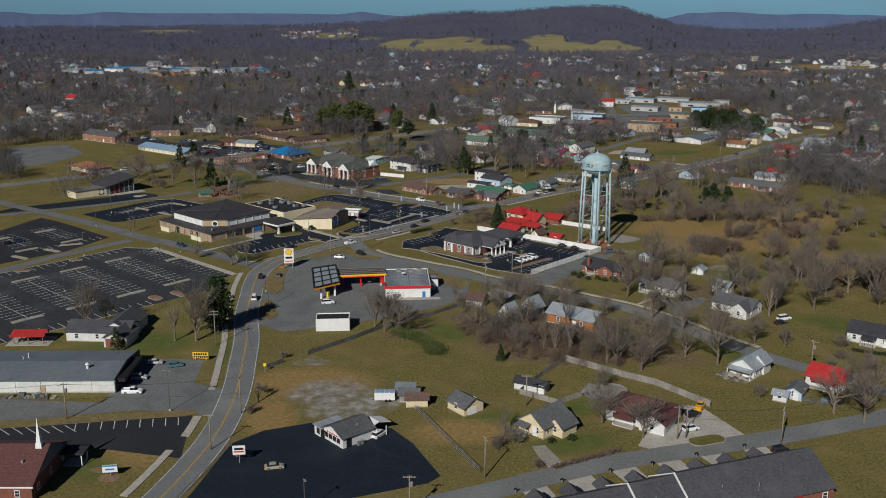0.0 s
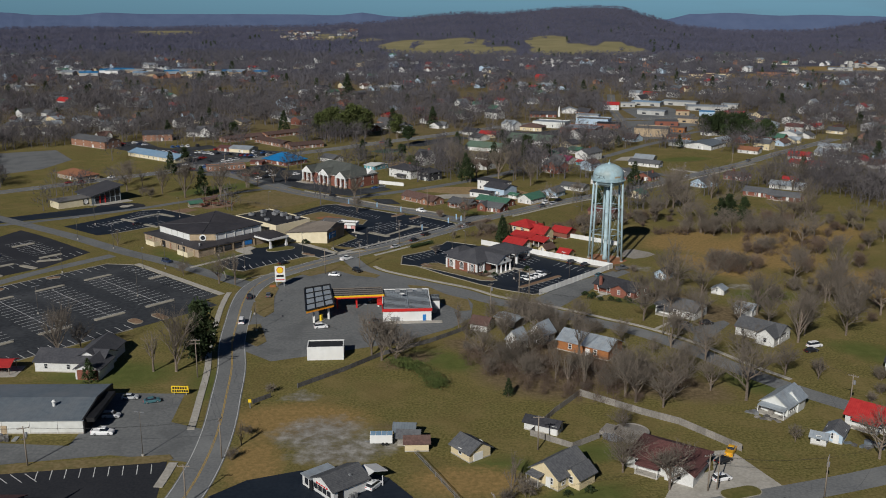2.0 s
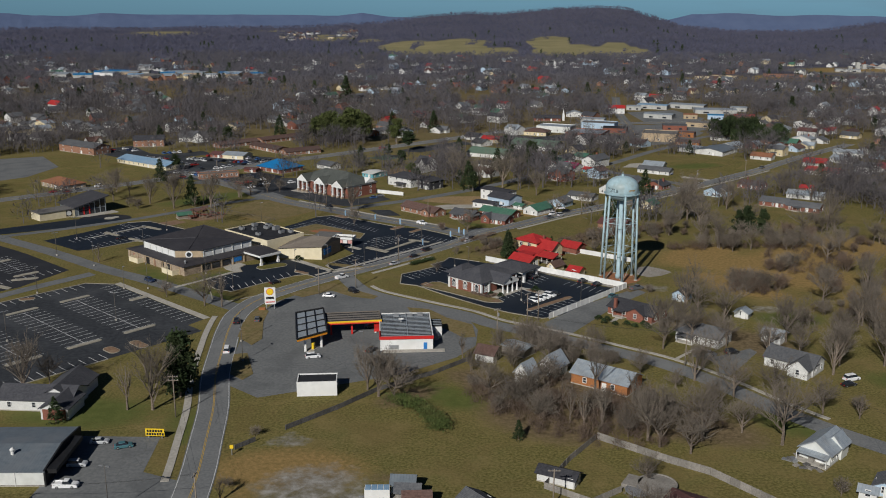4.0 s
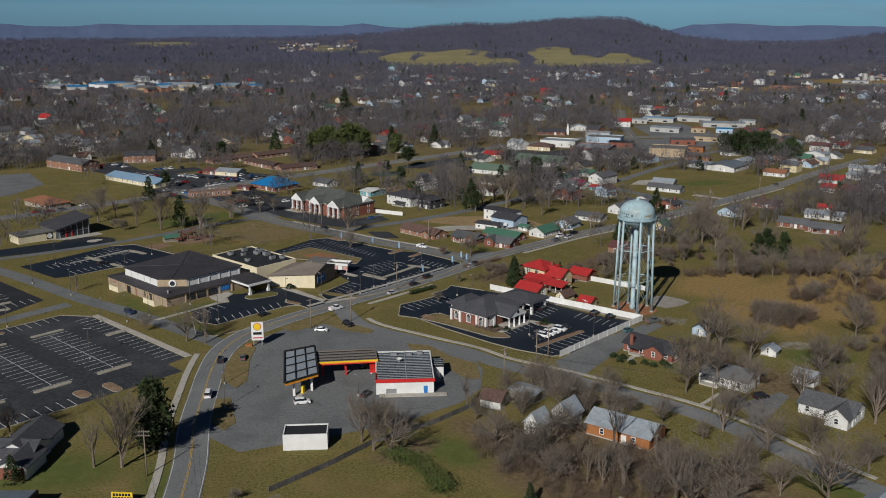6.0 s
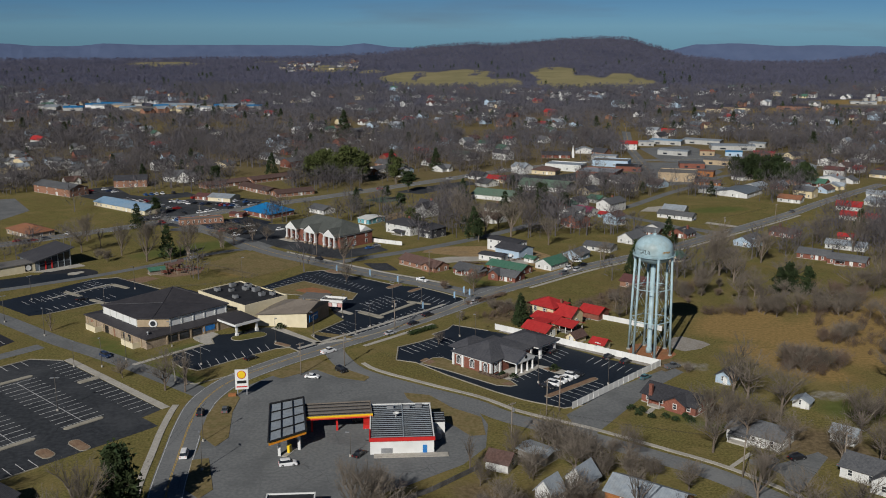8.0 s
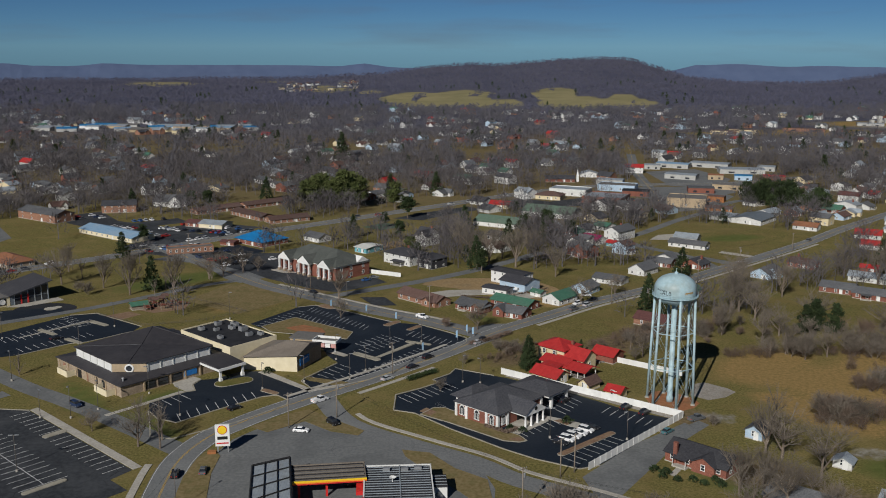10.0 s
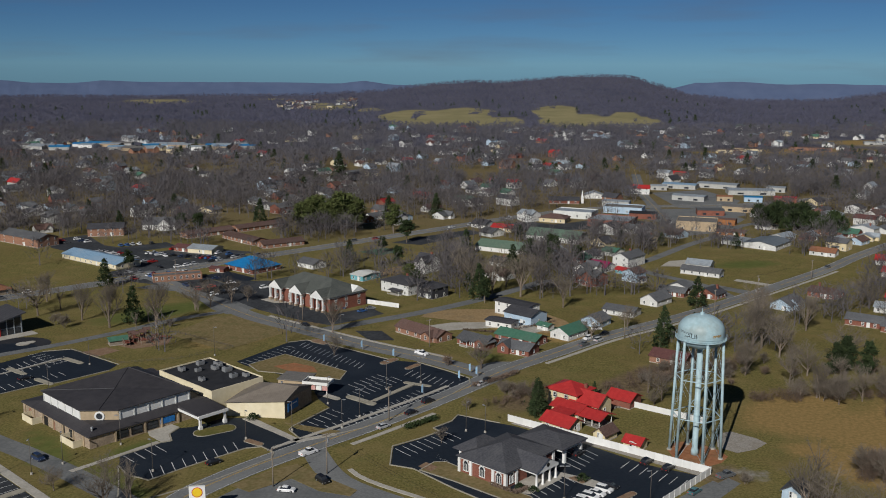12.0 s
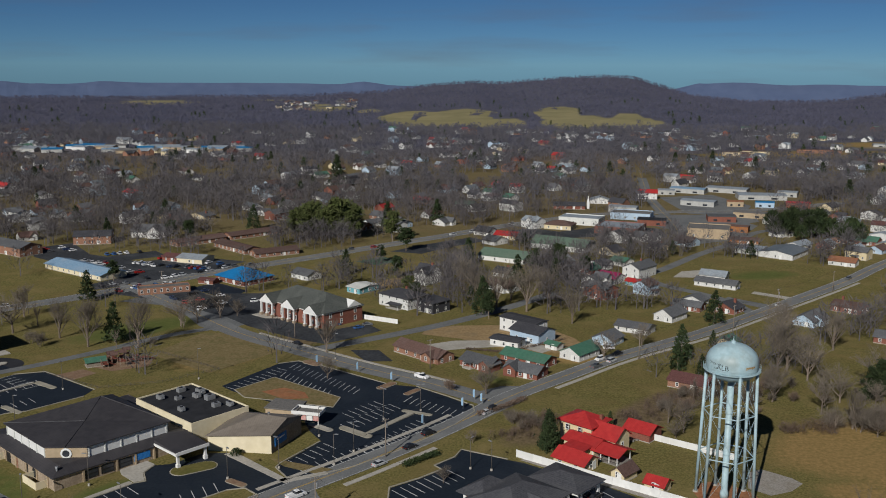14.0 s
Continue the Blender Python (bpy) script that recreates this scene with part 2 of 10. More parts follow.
SIGN_YELLOW = material("sign_yellow", (0.75, 0.50, 0.02), (0.80, 0.55, 0.03), 0.6, rough=0.5, bump=0)
SIGN_RED = material("sign_red", (0.50, 0.02, 0.02), (0.56, 0.03, 0.025), 0.6, (0.42, 0.04, 0.04), 2, rough=0.5, bump=0)
SIGN_ORANGE = material("sign_orange", (0.75, 0.26, 0.02), (0.80, 0.31, 0.03), 0.6, rough=0.5, bump=0)
SIGN_BLUE = material("sign_blue", (0.02, 0.14, 0.42), (0.03, 0.19, 0.50), 0.6, (0.06, 0.30, 0.55), 1.5, rough=0.5, bump=0)
BANNER = material("pale_blue_cloth", (0.22, 0.36, 0.50), (0.27, 0.42, 0.56), 0.5, (0.35, 0.45, 0.55), 1.0, rough=0.9)
RED_CLAY = material("red_clay", (0.26, 0.10, 0.045), (0.33, 0.15, 0.07), 1.2, (0.17, 0.12, 0.06), 4, rough=1.0)
PLAY_RED = material("playground_paint", (0.15, 0.045, 0.03), (0.20, 0.06, 0.04), 0.5, (0.22, 0.13, 0.09), 1.5, rough=0.7)
POLE_DARK = material("bronze_pole_paint", (0.085, 0.075, 0.065), (0.12, 0.105, 0.09), 0.6, (0.15, 0.14, 0.13), 3, rough=0.6, bump=0)
VERGE = material("dry_verge", (0.155, 0.120, 0.055), (0.225, 0.175, 0.090), 0.9, (0.105, 0.105, 0.040), 3.5, rough=1.0, spec=0.05)
# grey-brown far woods with the blue of distance haze put into the colour
HILL_WOODS = material("haze_tinted_far_woods", (0.085, 0.087, 0.126), (0.112, 0.112, 0.154), 14.0, (0.066, 0.071, 0.110), 160, rough=1.0, bump=0, spec=0.0)
PANEL_PINK = material("faded_panel", (0.46, 0.22, 0.20), (0.52, 0.28, 0.25), 0.6, (0.60, 0.45, 0.42), 1.5, rough=0.6, bump=0)

GRAVEL_PALE = material("pale_gravel", (0.22, 0.20, 0.175), (0.34, 0.315, 0.28), 0.5, (0.20, 0.17, 0.125), 3, rough=1.0)
COURT_GREEN = material("faded_green_court", (0.040, 0.085, 0.055), (0.060, 0.110, 0.075), 1.5, (0.09, 0.10, 0.07), 6, rough=0.9)
FADED_WHITE = material("faded_white_panels", (0.36, 0.36, 0.34), (0.43, 0.43, 0.41), 1.2, (0.29, 0.28, 0.26), 4, rough=0.7, bump=0.05)
PANEL_WHITE = material("off_white_metal_panels", (0.56, 0.57, 0.54), (0.63, 0.64, 0.61), 1.2, (0.48, 0.48, 0.45), 4, rough=0.6, bump=0.05)


def cracks(m, size, width, dark):
    """Adds wandering sealed cracks to asphalt, as dark lines between patches of that size."""
    n, l = m.node_tree.nodes, m.node_tree.links
    b = n["Principled BSDF"]
    co, wob, mad = n.new("ShaderNodeTexCoord"), n.new("ShaderNodeTexNoise"), n.new("ShaderNodeMix")
    wob.inputs["Scale"].default_value, wob.inputs["Detail"].default_value = 2.5 / size, 3.0
    mad.data_type = "RGBA"
    mad.blend_type = "ADD"
    mad.inputs[0].default_value = size * 0.9
    l.new(co.outputs["Object"], wob.inputs["Vector"])
    l.new(co.outputs["Object"], mad.inputs[6])
    l.new(wob.outputs["Color"], mad.inputs[7])
    vo = n.new("ShaderNodeTexVoronoi")
    vo.feature = "DISTANCE_TO_EDGE"
    vo.inputs["Scale"].default_value = 1.0 / size
    l.new(mad.outputs[2], vo.inputs["Vector"])
    r = n.new("ShaderNodeMapRange")
    r.inputs[2].default_value, r.inputs[3].default_value, r.inputs[4].default_value = width / size, 1.0, 0.0
    l.new(vo.outputs["Distance"], r.inputs[0])
    blot = n.new("ShaderNodeTexNoise")
    blot.inputs["Scale"].default_value, blot.inputs["Detail"].default_value = 0.35 / size, 3.0
    l.new(co.outputs["Object"], blot.inputs["Vector"])
    r2 = n.new("ShaderNodeMapRange")
    r2.inputs[1].default_value, r2.inputs[2].default_value = 0.46, 0.58
    l.new(blot.outputs["Fac"], r2.inputs[0])
    mu = n.new("ShaderNodeMath")
    mu.operation = "MULTIPLY"
    l.new(r.outputs[0], mu.inputs[0])
    l.new(r2.outputs[0], mu.inputs[1])
    mx = n.new("ShaderNodeMix")
    mx.data_type = "RGBA"
    mx.inputs[7].default_value = (*dark, 1)
    src = b.inputs["Base Color"].links[0].from_socket
    l.new(mu.outputs[0], mx.inputs[0])
    l.new(src, mx.inputs[6])
    l.new(mx.outputs[2], b.inputs["Base Color"])


cracks(ASPHALT_PALE, 8.0, 0.09, (0.100, 0.103, 0.106))
cracks(ASPHALT_ROAD, 11.0, 0.09, (0.105, 0.108, 0.110))
cracks(ASPHALT_LOT, 5.5, 0.12, (0.018, 0.019, 0.023))
cracks(ASPHALT_DARK, 9.0, 0.22, (0.017, 0.024, 0.034))
SHINGLE_SLATE = courses(material("slate_grey_shingles", (0.052, 0.053, 0.062), (0.078, 0.079, 0.088), 0.5, (0.10, 0.10, 0.105), 5, rough=0.95, vary=0.1), 2, 0.16, 0.2, 0.75)
SHINGLE_GREEN = courses(material("green_grey_shingles", (0.058, 0.064, 0.058), (0.086, 0.093, 0.085), 0.5, (0.11, 0.115, 0.105), 5, rough=0.95, vary=0.1), 2, 0.16, 0.2, 0.75)
DIRT_TAN = material("tan_dirt", (0.235, 0.155, 0.070), (0.32, 0.225, 0.115), 1.0, (0.20, 0.15, 0.085), 6, rough=1.0)

# ---- tools ----
def gz(y):
    """The height of the ground of the town: level, then falling to a lower shelf."""
    return -4.0 * min(max((y - 400.0) / 160.0, 0.0), 1.0)


class Shape:
    def __init__(self):
        self.v, self.f, self.m = [], [], []

    def face(self, pts, m=0):
        k = len(self.v)
        self.v += [tuple(p) for p in pts]
        self.f.append(tuple(range(k, k + len(pts))))
        self.m.append(m)

    def solid(self, verts, faces, m=0):
        k = len(self.v)
        self.v += [tuple(p) for p in verts]
        self.f += [tuple(i + k for i in q) for q in faces]
        self.m += [m] * len(faces)
        return self

    def box(self, x, y, z, sx, sy, sz, rot=0.0, m=0, taper=1.0):
        """A box whose base's middle is at x, y, z."""
        c, s = math.cos(radians(rot)), math.sin(radians(rot))
        p = []
        for h, k in ((0, 1.0), (sz, taper)):
            for a, b in ((-1, -1), (1, -1), (1, 1), (-1, 1)):
                u, w = a * sx / 2 * k, b * sy / 2 * k
                p.append((x + u * c - w * s, y + u * s + w * c, z + h))
        return self.solid(p, [(3, 2, 1, 0), (4, 5, 6, 7), (0, 1, 5, 4), (1, 2, 6, 5), (2, 3, 7, 6), (3, 0, 4, 7)], m)

    def prism(self, pts, z0, z1, m=0):
        n = len(pts)
        v = [(a, b, z0) for a, b in pts] + [(a, b, z1) for a, b in pts]
        f = [tuple(range(n - 1, -1, -1)), tuple(range(n, 2 * n))] + [(i, (i + 1) % n, n + (i + 1) % n, n + i) for i in range(n)]
        return self.solid(v, f, m)

    def extrude_x(self, pts, x0, x1, m=0):
        """A section in y and z, carried along x."""
        n = len(pts)
        v = [(x0, a, b) for a, b in pts] + [(x1, a, b) for a, b in pts]
        f = [tuple(range(n - 1, -1, -1)), tuple(range(n, 2 * n))] + [(i, (i + 1) % n, n + (i + 1) % n, n + i) for i in range(n)]
        return self.solid(v, f, m)

    def tube(self, p, q, r0, r1, n=6, m=0, caps=True):
        p, q = Vector(p), Vector(q)
        d = (q - p).normalized()
        a = d.cross(Vector((0, 0, 1)) if abs(d.z) < 0.9 else Vector((1, 0, 0))).normalized()
        b = d.cross(a)
        v = []
        for c, r in ((p, r0), (q, r1)):
            for i in range(n):
                t = 2 * math.pi * i / n
                v.append(c + (a * math.cos(t) + b * math.sin(t)) * r)
        f = [(i, (i + 1) % n, n + (i + 1) % n, n + i) for i in range(n)]
        if caps:
            f += [tuple(range(n - 1, -1, -1)), tuple(range(n, 2 * n))]
        return self.solid(v, f, m)

    def lathe(self, rings, n=24, m=0, x=0.0, y=0.0):
        """Rings of (radius, z), turned about an upright axis."""
        v = [(x + r * math.cos(2 * math.pi * i / n), y + r * math.sin(2 * math.pi * i / n), z) for r, z in rings for i in range(n)]
        f = [(k * n + i, k * n + (i + 1) % n, (k + 1) * n + (i + 1) % n, (k + 1) * n + i) for k in range(len(rings) - 1) for i in range(n)]
        f += [tuple(range(n - 1, -1, -1)), tuple(range((len(rings) - 1) * n, len(rings) * n))]
        return self.solid(v, f, m)

    def turned(self, deg, x=0.0, y=0.0, z=0.0):
        c, s = math.cos(radians(deg)), math.sin(radians(deg))
        self.v = [(x + a * c - b * s, y + a * s + b * c, z + h) for a, b, h in self.v]
        return self

    def mesh(self, name, *mats):
        me = bpy.data.meshes.new(name)
        me.from_pydata(self.v, [], self.f)
        for m in mats:
            me.materials.append(m)
        if len(mats) > 1:
            me.polygons.foreach_set("material_index", self.m)
        me.update()
        return me


def part(name, shape, mat, parent, label="", at=None, smooth=False):
    me = shape if isinstance(shape, bpy.types.Mesh) else shape.mesh(name, *(mat if isinstance(mat, tuple) else (mat,)))
    if smooth:
        me.polygons.foreach_set("use_smooth", [True] * len(me.polygons))
    ob = new(name, me)
    ob.parent = parent
    if at is not None:
        ob.matrix_basis = at
    return tagged(ob, label) if label else ob


def thing(name, x, y, rot, label, category, group="", z=None, kind=""):
    ob = new(name)
    ob.matrix_basis = pose(x, y, gz(y) if z is None else z, 0, 0, rot)
    return tagged(ob, label, category, group, kind)


def inside(pts, x, y):
    hit = False
    for (x0, y0), (x1, y1) in zip(pts, pts[1:] + pts[:1]):
        if (y0 > y) != (y1 > y) and x < (x1 - x0) * (y - y0) / (y1 - y0) + x0:
            hit = not hit
    return hit


def along(pts, x, y):
    """The distance from a line through pts."""
    best = 1e9
    for (x0, y0), (x1, y1) in zip(pts, pts[1:]):
        dx, dy = x1 - x0, y1 - y0
        t = min(max(((x - x0) * dx + (y - y0) * dy) / (dx * dx + dy * dy), 0), 1)
        best = min(best, math.hypot(x - x0 - t * dx, y - y0 - t * dy))
    return best


def smooth_line(pts, steps=5):
    """A smooth line through pts."""
    out = []
    ps = [Vector(p) for p in pts]
    for i in range(len(ps) - 1):
        a, b, c, d = ps[max(i - 1, 0)], ps[i], ps[i + 1], ps[min(i + 2, len(ps) - 1)]
        for k in range(steps):
            t = k / steps
            out.append(tuple(0.5 * (2 * b + (c - a) * t + (2 * a - 5 * b + 4 * c - d) * t * t + (3 * b - a - 3 * c + d) * t ** 3)))
    return out + [tuple(ps[-1])]


TAKEN_AREAS, TAKEN_ROADS, TAKEN_SPOTS = [], [], []


def is_free(x, y, gap=1.0):
    return (not any(math.hypot(x - a, y - b) < r + gap for a, b, r in TAKEN_SPOTS)
            and not any(along(p, x, y) < w / 2 + gap for p, w in TAKEN_ROADS) and not any(inside(p, x, y) for p in TAKEN_AREAS))


def drape(bm, lift):
    """Cuts a flat sheet where the ground bends and lays it on the ground."""
    for yy in (400.0, 560.0):
        bmesh.ops.bisect_plane(bm, geom=bm.verts[:] + bm.edges[:] + bm.faces[:], plane_co=(0, yy, 0), plane_no=(0, 1, 0))
    for v in bm.verts:
        v.co.z = gz(v.co.y) + lift


def sheet(name, pts, mat, lift, label, category="pavement", thick=0.0):
    bm = bmesh.new()
    bm.faces.new([bm.verts.new((a, b, 0)) for a, b in pts])
    bm.normal_update()
    if bm.faces[:] and bm.faces[:][0].normal.z < 0:
        bmesh.ops.reverse_faces(bm, faces=bm.faces[:])
    drape(bm, lift)
    if thick:
        r = bmesh.ops.extrude_face_region(bm, geom=bm.faces[:])
        for e in r["geom"]:
            if isinstance(e, bmesh.types.BMVert):
                e.co.z += thick
    me = bpy.data.meshes.new(name)
    bm.to_mesh(me)
    bm.free()
    me.materials.append(mat)
    return tagged(new(name, me), label, category, "", "structure")


def ribbon(pts, w, lift, shape=None, offset=0.0, dash=None, m=0):
    """A strip of that width along a line, laid on the ground."""
    shape = shape or Shape()
    ps, out = [], []
    for p, q in zip(pts, pts[1:]):
        ps.append(p)
        for yy in (400.0, 560.0):
            if (p[1] - yy) * (q[1] - yy) < 0:
                t = (yy - p[1]) / (q[1] - p[1])
                ps.append((p[0] + t * (q[0] - p[0]), yy))
    ps.append(pts[-1])
    for i, p in enumerate(ps):
        a, b = ps[max(i - 1, 0)], ps[min(i + 1, len(ps) - 1)]
        d = Vector((b[0] - a[0], b[1] - a[1])).normalized()
        n = Vector((-d.y, d.x))
        l, r = Vector(p) + n * (offset + w / 2), Vector(p) + n * (offset - w / 2)
        out.append(((l.x, l.y, gz(l.y) + lift), (r.x, r.y, gz(r.y) + lift)))
    for i in range(len(out) - 1):
        if dash is None or i % 2 == 0:
            shape.face((out[i][1], out[i + 1][1], out[i + 1][0], out[i][0]), m)
    return shape


WINDOWS = {}


def window_mesh(w, h, trim):
    key = (w, h, trim.name)
    if key not in WINDOWS:
        xs = (-w / 2 - 0.07, -w / 2 + 0.05, w / 2 - 0.05, w / 2 + 0.07)
        zs = (-0.08, 0.05, h / 2 - 0.04, h / 2 + 0.04, h - 0.05, h + 0.08)
        s = Shape()
        s.v = [(x, y, z) for y in (-0.09, -0.02, 0.04) for z in zs for x in xs]

        def at(y, z, x):
            return y * 24 + z * 4 + x
        for z in range(5):
            for x in range(3):
                q = ((z, x), (z, x + 1), (z + 1, x + 1), (z + 1, x))
                if x == 1 and z in (1, 3):
                    s.f.append(tuple(at(1, *p) for p in q))
                    s.m.append(1)
                    for i in range(4):
                        s.f.append((at(0, *q[i]), at(0, *q[(i + 1) % 4]), at(1, *q[(i + 1) % 4]), at(1, *q[i])))
                        s.m.append(0)
                else:
                    s.f.append(tuple(at(0, *p) for p in q))
                    s.m.append(0)
        rim = [(0, x) for x in range(4)] + [(z, 3) for z in range(1, 6)] + [(5, x) for x in (2, 1, 0)] + [(z, 0) for z in (4, 3, 2, 1)]
        for i in range(len(rim)):
            p, q = rim[i], rim[(i + 1) % len(rim)]
            s.f.append((at(2, *p), at(2, *q), at(0, *q), at(0, *p)))
            s.m.append(0)
        WINDOWS[key] = s.mesh("window", trim, GLASS)
    return WINDOWS[key]


def gable(w, d, h, rh, over=0.45, thick=0.18):
    """A pitched roof with its ridge along x."""
    s = rh / (d / 2)
    e = d / 2 + over
    z = h - over * s
    return Shape().extrude_x([(-e, z), (0, h + rh), (e, z), (e, z + thick), (0, h + rh + thick), (-e, z + thick)], -w / 2 - over, w / 2 + over)


def hip(w, d, h, rh, over=0.5, thick=0.2):
    a, b = w / 2 + over, d / 2 + over
    k = max(a - b, 0.05)
    lo = [(-a, -b, h), (a, -b, h), (a, b, h), (-a, b, h)]
    up = [(x, y, h + thick) for x, y, _ in lo]
    return Shape().solid(lo + up + [(-k, 0, h + rh + thick), (k, 0, h + rh + thick)],
                         [(3, 2, 1, 0), (0, 1, 5, 4), (1, 2, 6, 5), (2, 3, 7, 6), (3, 0, 4, 7), (4, 5, 9, 8), (6, 7, 8, 9), (5, 6, 9), (7, 4, 8)])


def gable_walls(w, d, h, rh):
    return Shape().extrude_x([(-d / 2, -0.3), (d / 2, -0.3), (d / 2, h), (0, h + rh), (-d / 2, h)], -w / 2, w / 2)


def openings(root, w, d, h, front, side, trim, size=(0.95, 1.35), sill=0.95, back=0, storeys=1):
    me = window_mesh(*size, trim)
    for k in range(storeys):
        z = sill + 2.8 * k
        for n, span, off, rot in ((front, w, d, 0), (side, d, w, 90), (side, d, w, -90), (back, w, d, 180)):
            for i in range(n):
                x = span * ((i + 0.5) / n - 0.5)
                part("window", me, None, root, at=pose(0, 0, 0, 0, 0, rot) @ pose(x, -off / 2, z))


def door_on(root, x, y, rot, mat=None, w=1.0, h=2.05):
    s = Shape().box(0, -0.02, 0, w, 0.08, h).box(-w / 2 - 0.06, -0.02, 0, 0.12, 0.14, h + 0.1).box(w / 2 + 0.06, -0.02, 0, 0.12, 0.14, h + 0.1)
    s.box(0, -0.02, h, w, 0.14, 0.12)
    part("door", s, mat or WHITE, root, at=pose(x, y, 0, 0, 0, rot))


def house(x, y, rot, w, d, h, walls, roof, label, rh=None, ridge="x", hipped=False, front=3, side=2, trim=None, porch=None, chimney=None,
          door=0.15, storeys=1, name="house", category="house", group="", back=2, wing=None):
    """A house with its middle at x, y and its front towards its own -y."""
    trim = trim or WHITE
    root = thing(name, x, y, rot, label, category, group)
    rh = rh if rh is not None else (0.5 * (d if ridge == "x" else w) * 0.55)
    if y > 400:
        h, rh = h * 0.86, rh * 0.86
    TAKEN_SPOTS.append((x, y, max(w, d) * 0.55))
    turn = pose(0, 0, 0) if ridge == "x" else pose(0, 0, 0, 0, 0, 90)
    a, b = (w, d) if ridge == "x" else (d, w)
    if hipped:
        part("wall", Shape().box(0, 0, -0.3, w, d, h + 0.3), walls, root)
        part("roof", hip(a, b, h, rh), roof, root, at=turn)
    else:
        part("wall", gable_walls(a, b, h, rh), walls, root, at=turn)
        part("roof", gable(a, b, h, rh), roof, root, at=turn)
    part("foundation", Shape().box(0, 0, -0.3, w + 0.1, d + 0.1, 0.55), CONCRETE, root)
    openings(root, w, d, h, front, side, trim, (0.95, 1.35) if y < 400 else (0.85, 1.15), 0.95 if y < 400 else 0.75, storeys=storeys, back=back)
    if door is not None:
        door_on(root, w * door, -d / 2 - 0.02, 0)
    if porch:
        pw, pd, px = porch
        p = Shape().extrude_x([(-d / 2 - pd, 2.05), (-d / 2 + 0.1, 2.4), (-d / 2 + 0.1, 2.55), (-d / 2 - pd, 2.2)], px - pw / 2, px + pw / 2)
        part("porch_roof", p, roof, root)
        part("porch_floor", Shape().box(px, -d / 2 - pd / 2, -0.2, pw, pd, 0.5), CONCRETE, root)
        for k in range(max(2, int(pw / 2.4))):
            n = max(2, int(pw / 2.4))
            part("porch_post", Shape().box(px - pw / 2 + 0.15 + (pw - 0.3) * k / (n - 1), -d / 2 - pd + 0.15, 0.2, 0.14, 0.14, 1.9), trim, root)
    if chimney:
        part("chimney", Shape().box(chimney[0], chimney[1], 0, 0.9, 0.7, h + rh + 0.9).box(chimney[0], chimney[1], h + rh + 0.9, 1.05, 0.85, 0.15), BRICK, root)
    if wing:
        wx, wy, ww, wd, wh, wr = wing
        part("wing_wall", gable_walls(wd, ww, wh, wr), walls, root, at=pose(wx, wy, 0, 0, 0, 90))
        part("wing_roof", gable(wd, ww, wh, wr), roof, root, at=pose(wx, wy, 0.004, 0, 0, 90))
        part("window", window_mesh(0.95, 1.35, trim), None, root, at=pose(wx, wy - wd / 2, 0.95))
    return root

# ---- land ----
SKYLINE = ((-400, 42), (0, 45), (300, 47), (540, 46), (580, 44), (680, 39), (760, 27), (830, 21), (870, 24), (930, 19), (1000, 12), (1060, 11), (1100, 13),
           (1140, 24), (1200, 42), (1300, 51), (1400, 52), (1450, 49), (1500, 42), (1568, 32), (1900, 20))
RIDGES = ((-500, 26), (0, 19), (60, 23), (130, 25), (180, 20), (260, 23), (500, 24), (600, 26), (640, 21), (690, 28), (900, 34), (1180, 32), (1220, 22),
          (1300, 20), (1380, 24), (1440, 22), (1568, 24), (2000, 20))


def between(table, x):
    for (a, p), (b, q) in zip(table, table[1:]):
        if x <= b:
            t = min(max((x - a) / (b - a), 0), 1)
            return p + (q - p) * t
    return table[-1][1]


def terrain(x, y):
    if y < 1000:
        return gz(y)
    col = 784 + x / y * 1740
    r = math.hypot(x, y)
    if r < 3000:
        top = 95 - 0.000555 * (between(SKYLINE, col) + 9) * 2900
        t = min(max((r - 1600) / 1300, 0), 1)
        z = -4 + (top + 4) * t ** 1.35 + noise.noise((x / 260, y / 260, 0)) * 5 * min((r - 1000) / 800, 1) * (1 if r > 1000 else 0)
        if r > 2900:
            z -= (r - 2900) * 0.25
        return z
    return -60.0


def steps(*spans):
    out = []
    for a, b, s in spans:
        n = max(1, round((b - a) / s))
        out += [a + (b - a) * i / n for i in range(n)]
    return out + [spans[-1][1]]


def soft(d, r):
    return min(max(1.0 - d / r, 0.0), 1.0)


def blob(x, y, cx, cy, rx, ry, rot=0.0):
    c, s = math.cos(radians(rot)), math.sin(radians(rot))
    u, w = ((x - cx) * c + (y - cy) * s) / rx, (-(x - cx) * s + (y - cy) * c) / ry
    return min(max(1.6 * (1.0 - math.hypot(u, w)), 0.0), 1.0)


DRY = ((118, 372, 45, 32, -35), (440, 1255, 150, 60, 0), (560, 1370, 120, 70, 0), (320, 1230, 60, 30, 0), (250, 1130, 50, 30, 0), (150, 330, 40, 28, -30), (98, 382, 32, 14, -10), (132, 390, 30, 20, 0), (92, 364, 16, 9, -30), (100, 350, 25, 12, -40), (96, 395, 34, 18, 40), (-34, 225, 26, 14, 0), (28, 480, 30, 9, -35), (5, 196, 20, 10, 0), (-62, 216, 9, 5, 0),
       (150, 405, 45, 30, 20), (-30, 590, 26, 10, 30), (-40, 203, 9, 18, 10), (-78, 470, 26, 14, 45), (40, 470, 16, 8, 0), (8, 505, 20, 8, -10), (-66, 190, 12, 18, 20))
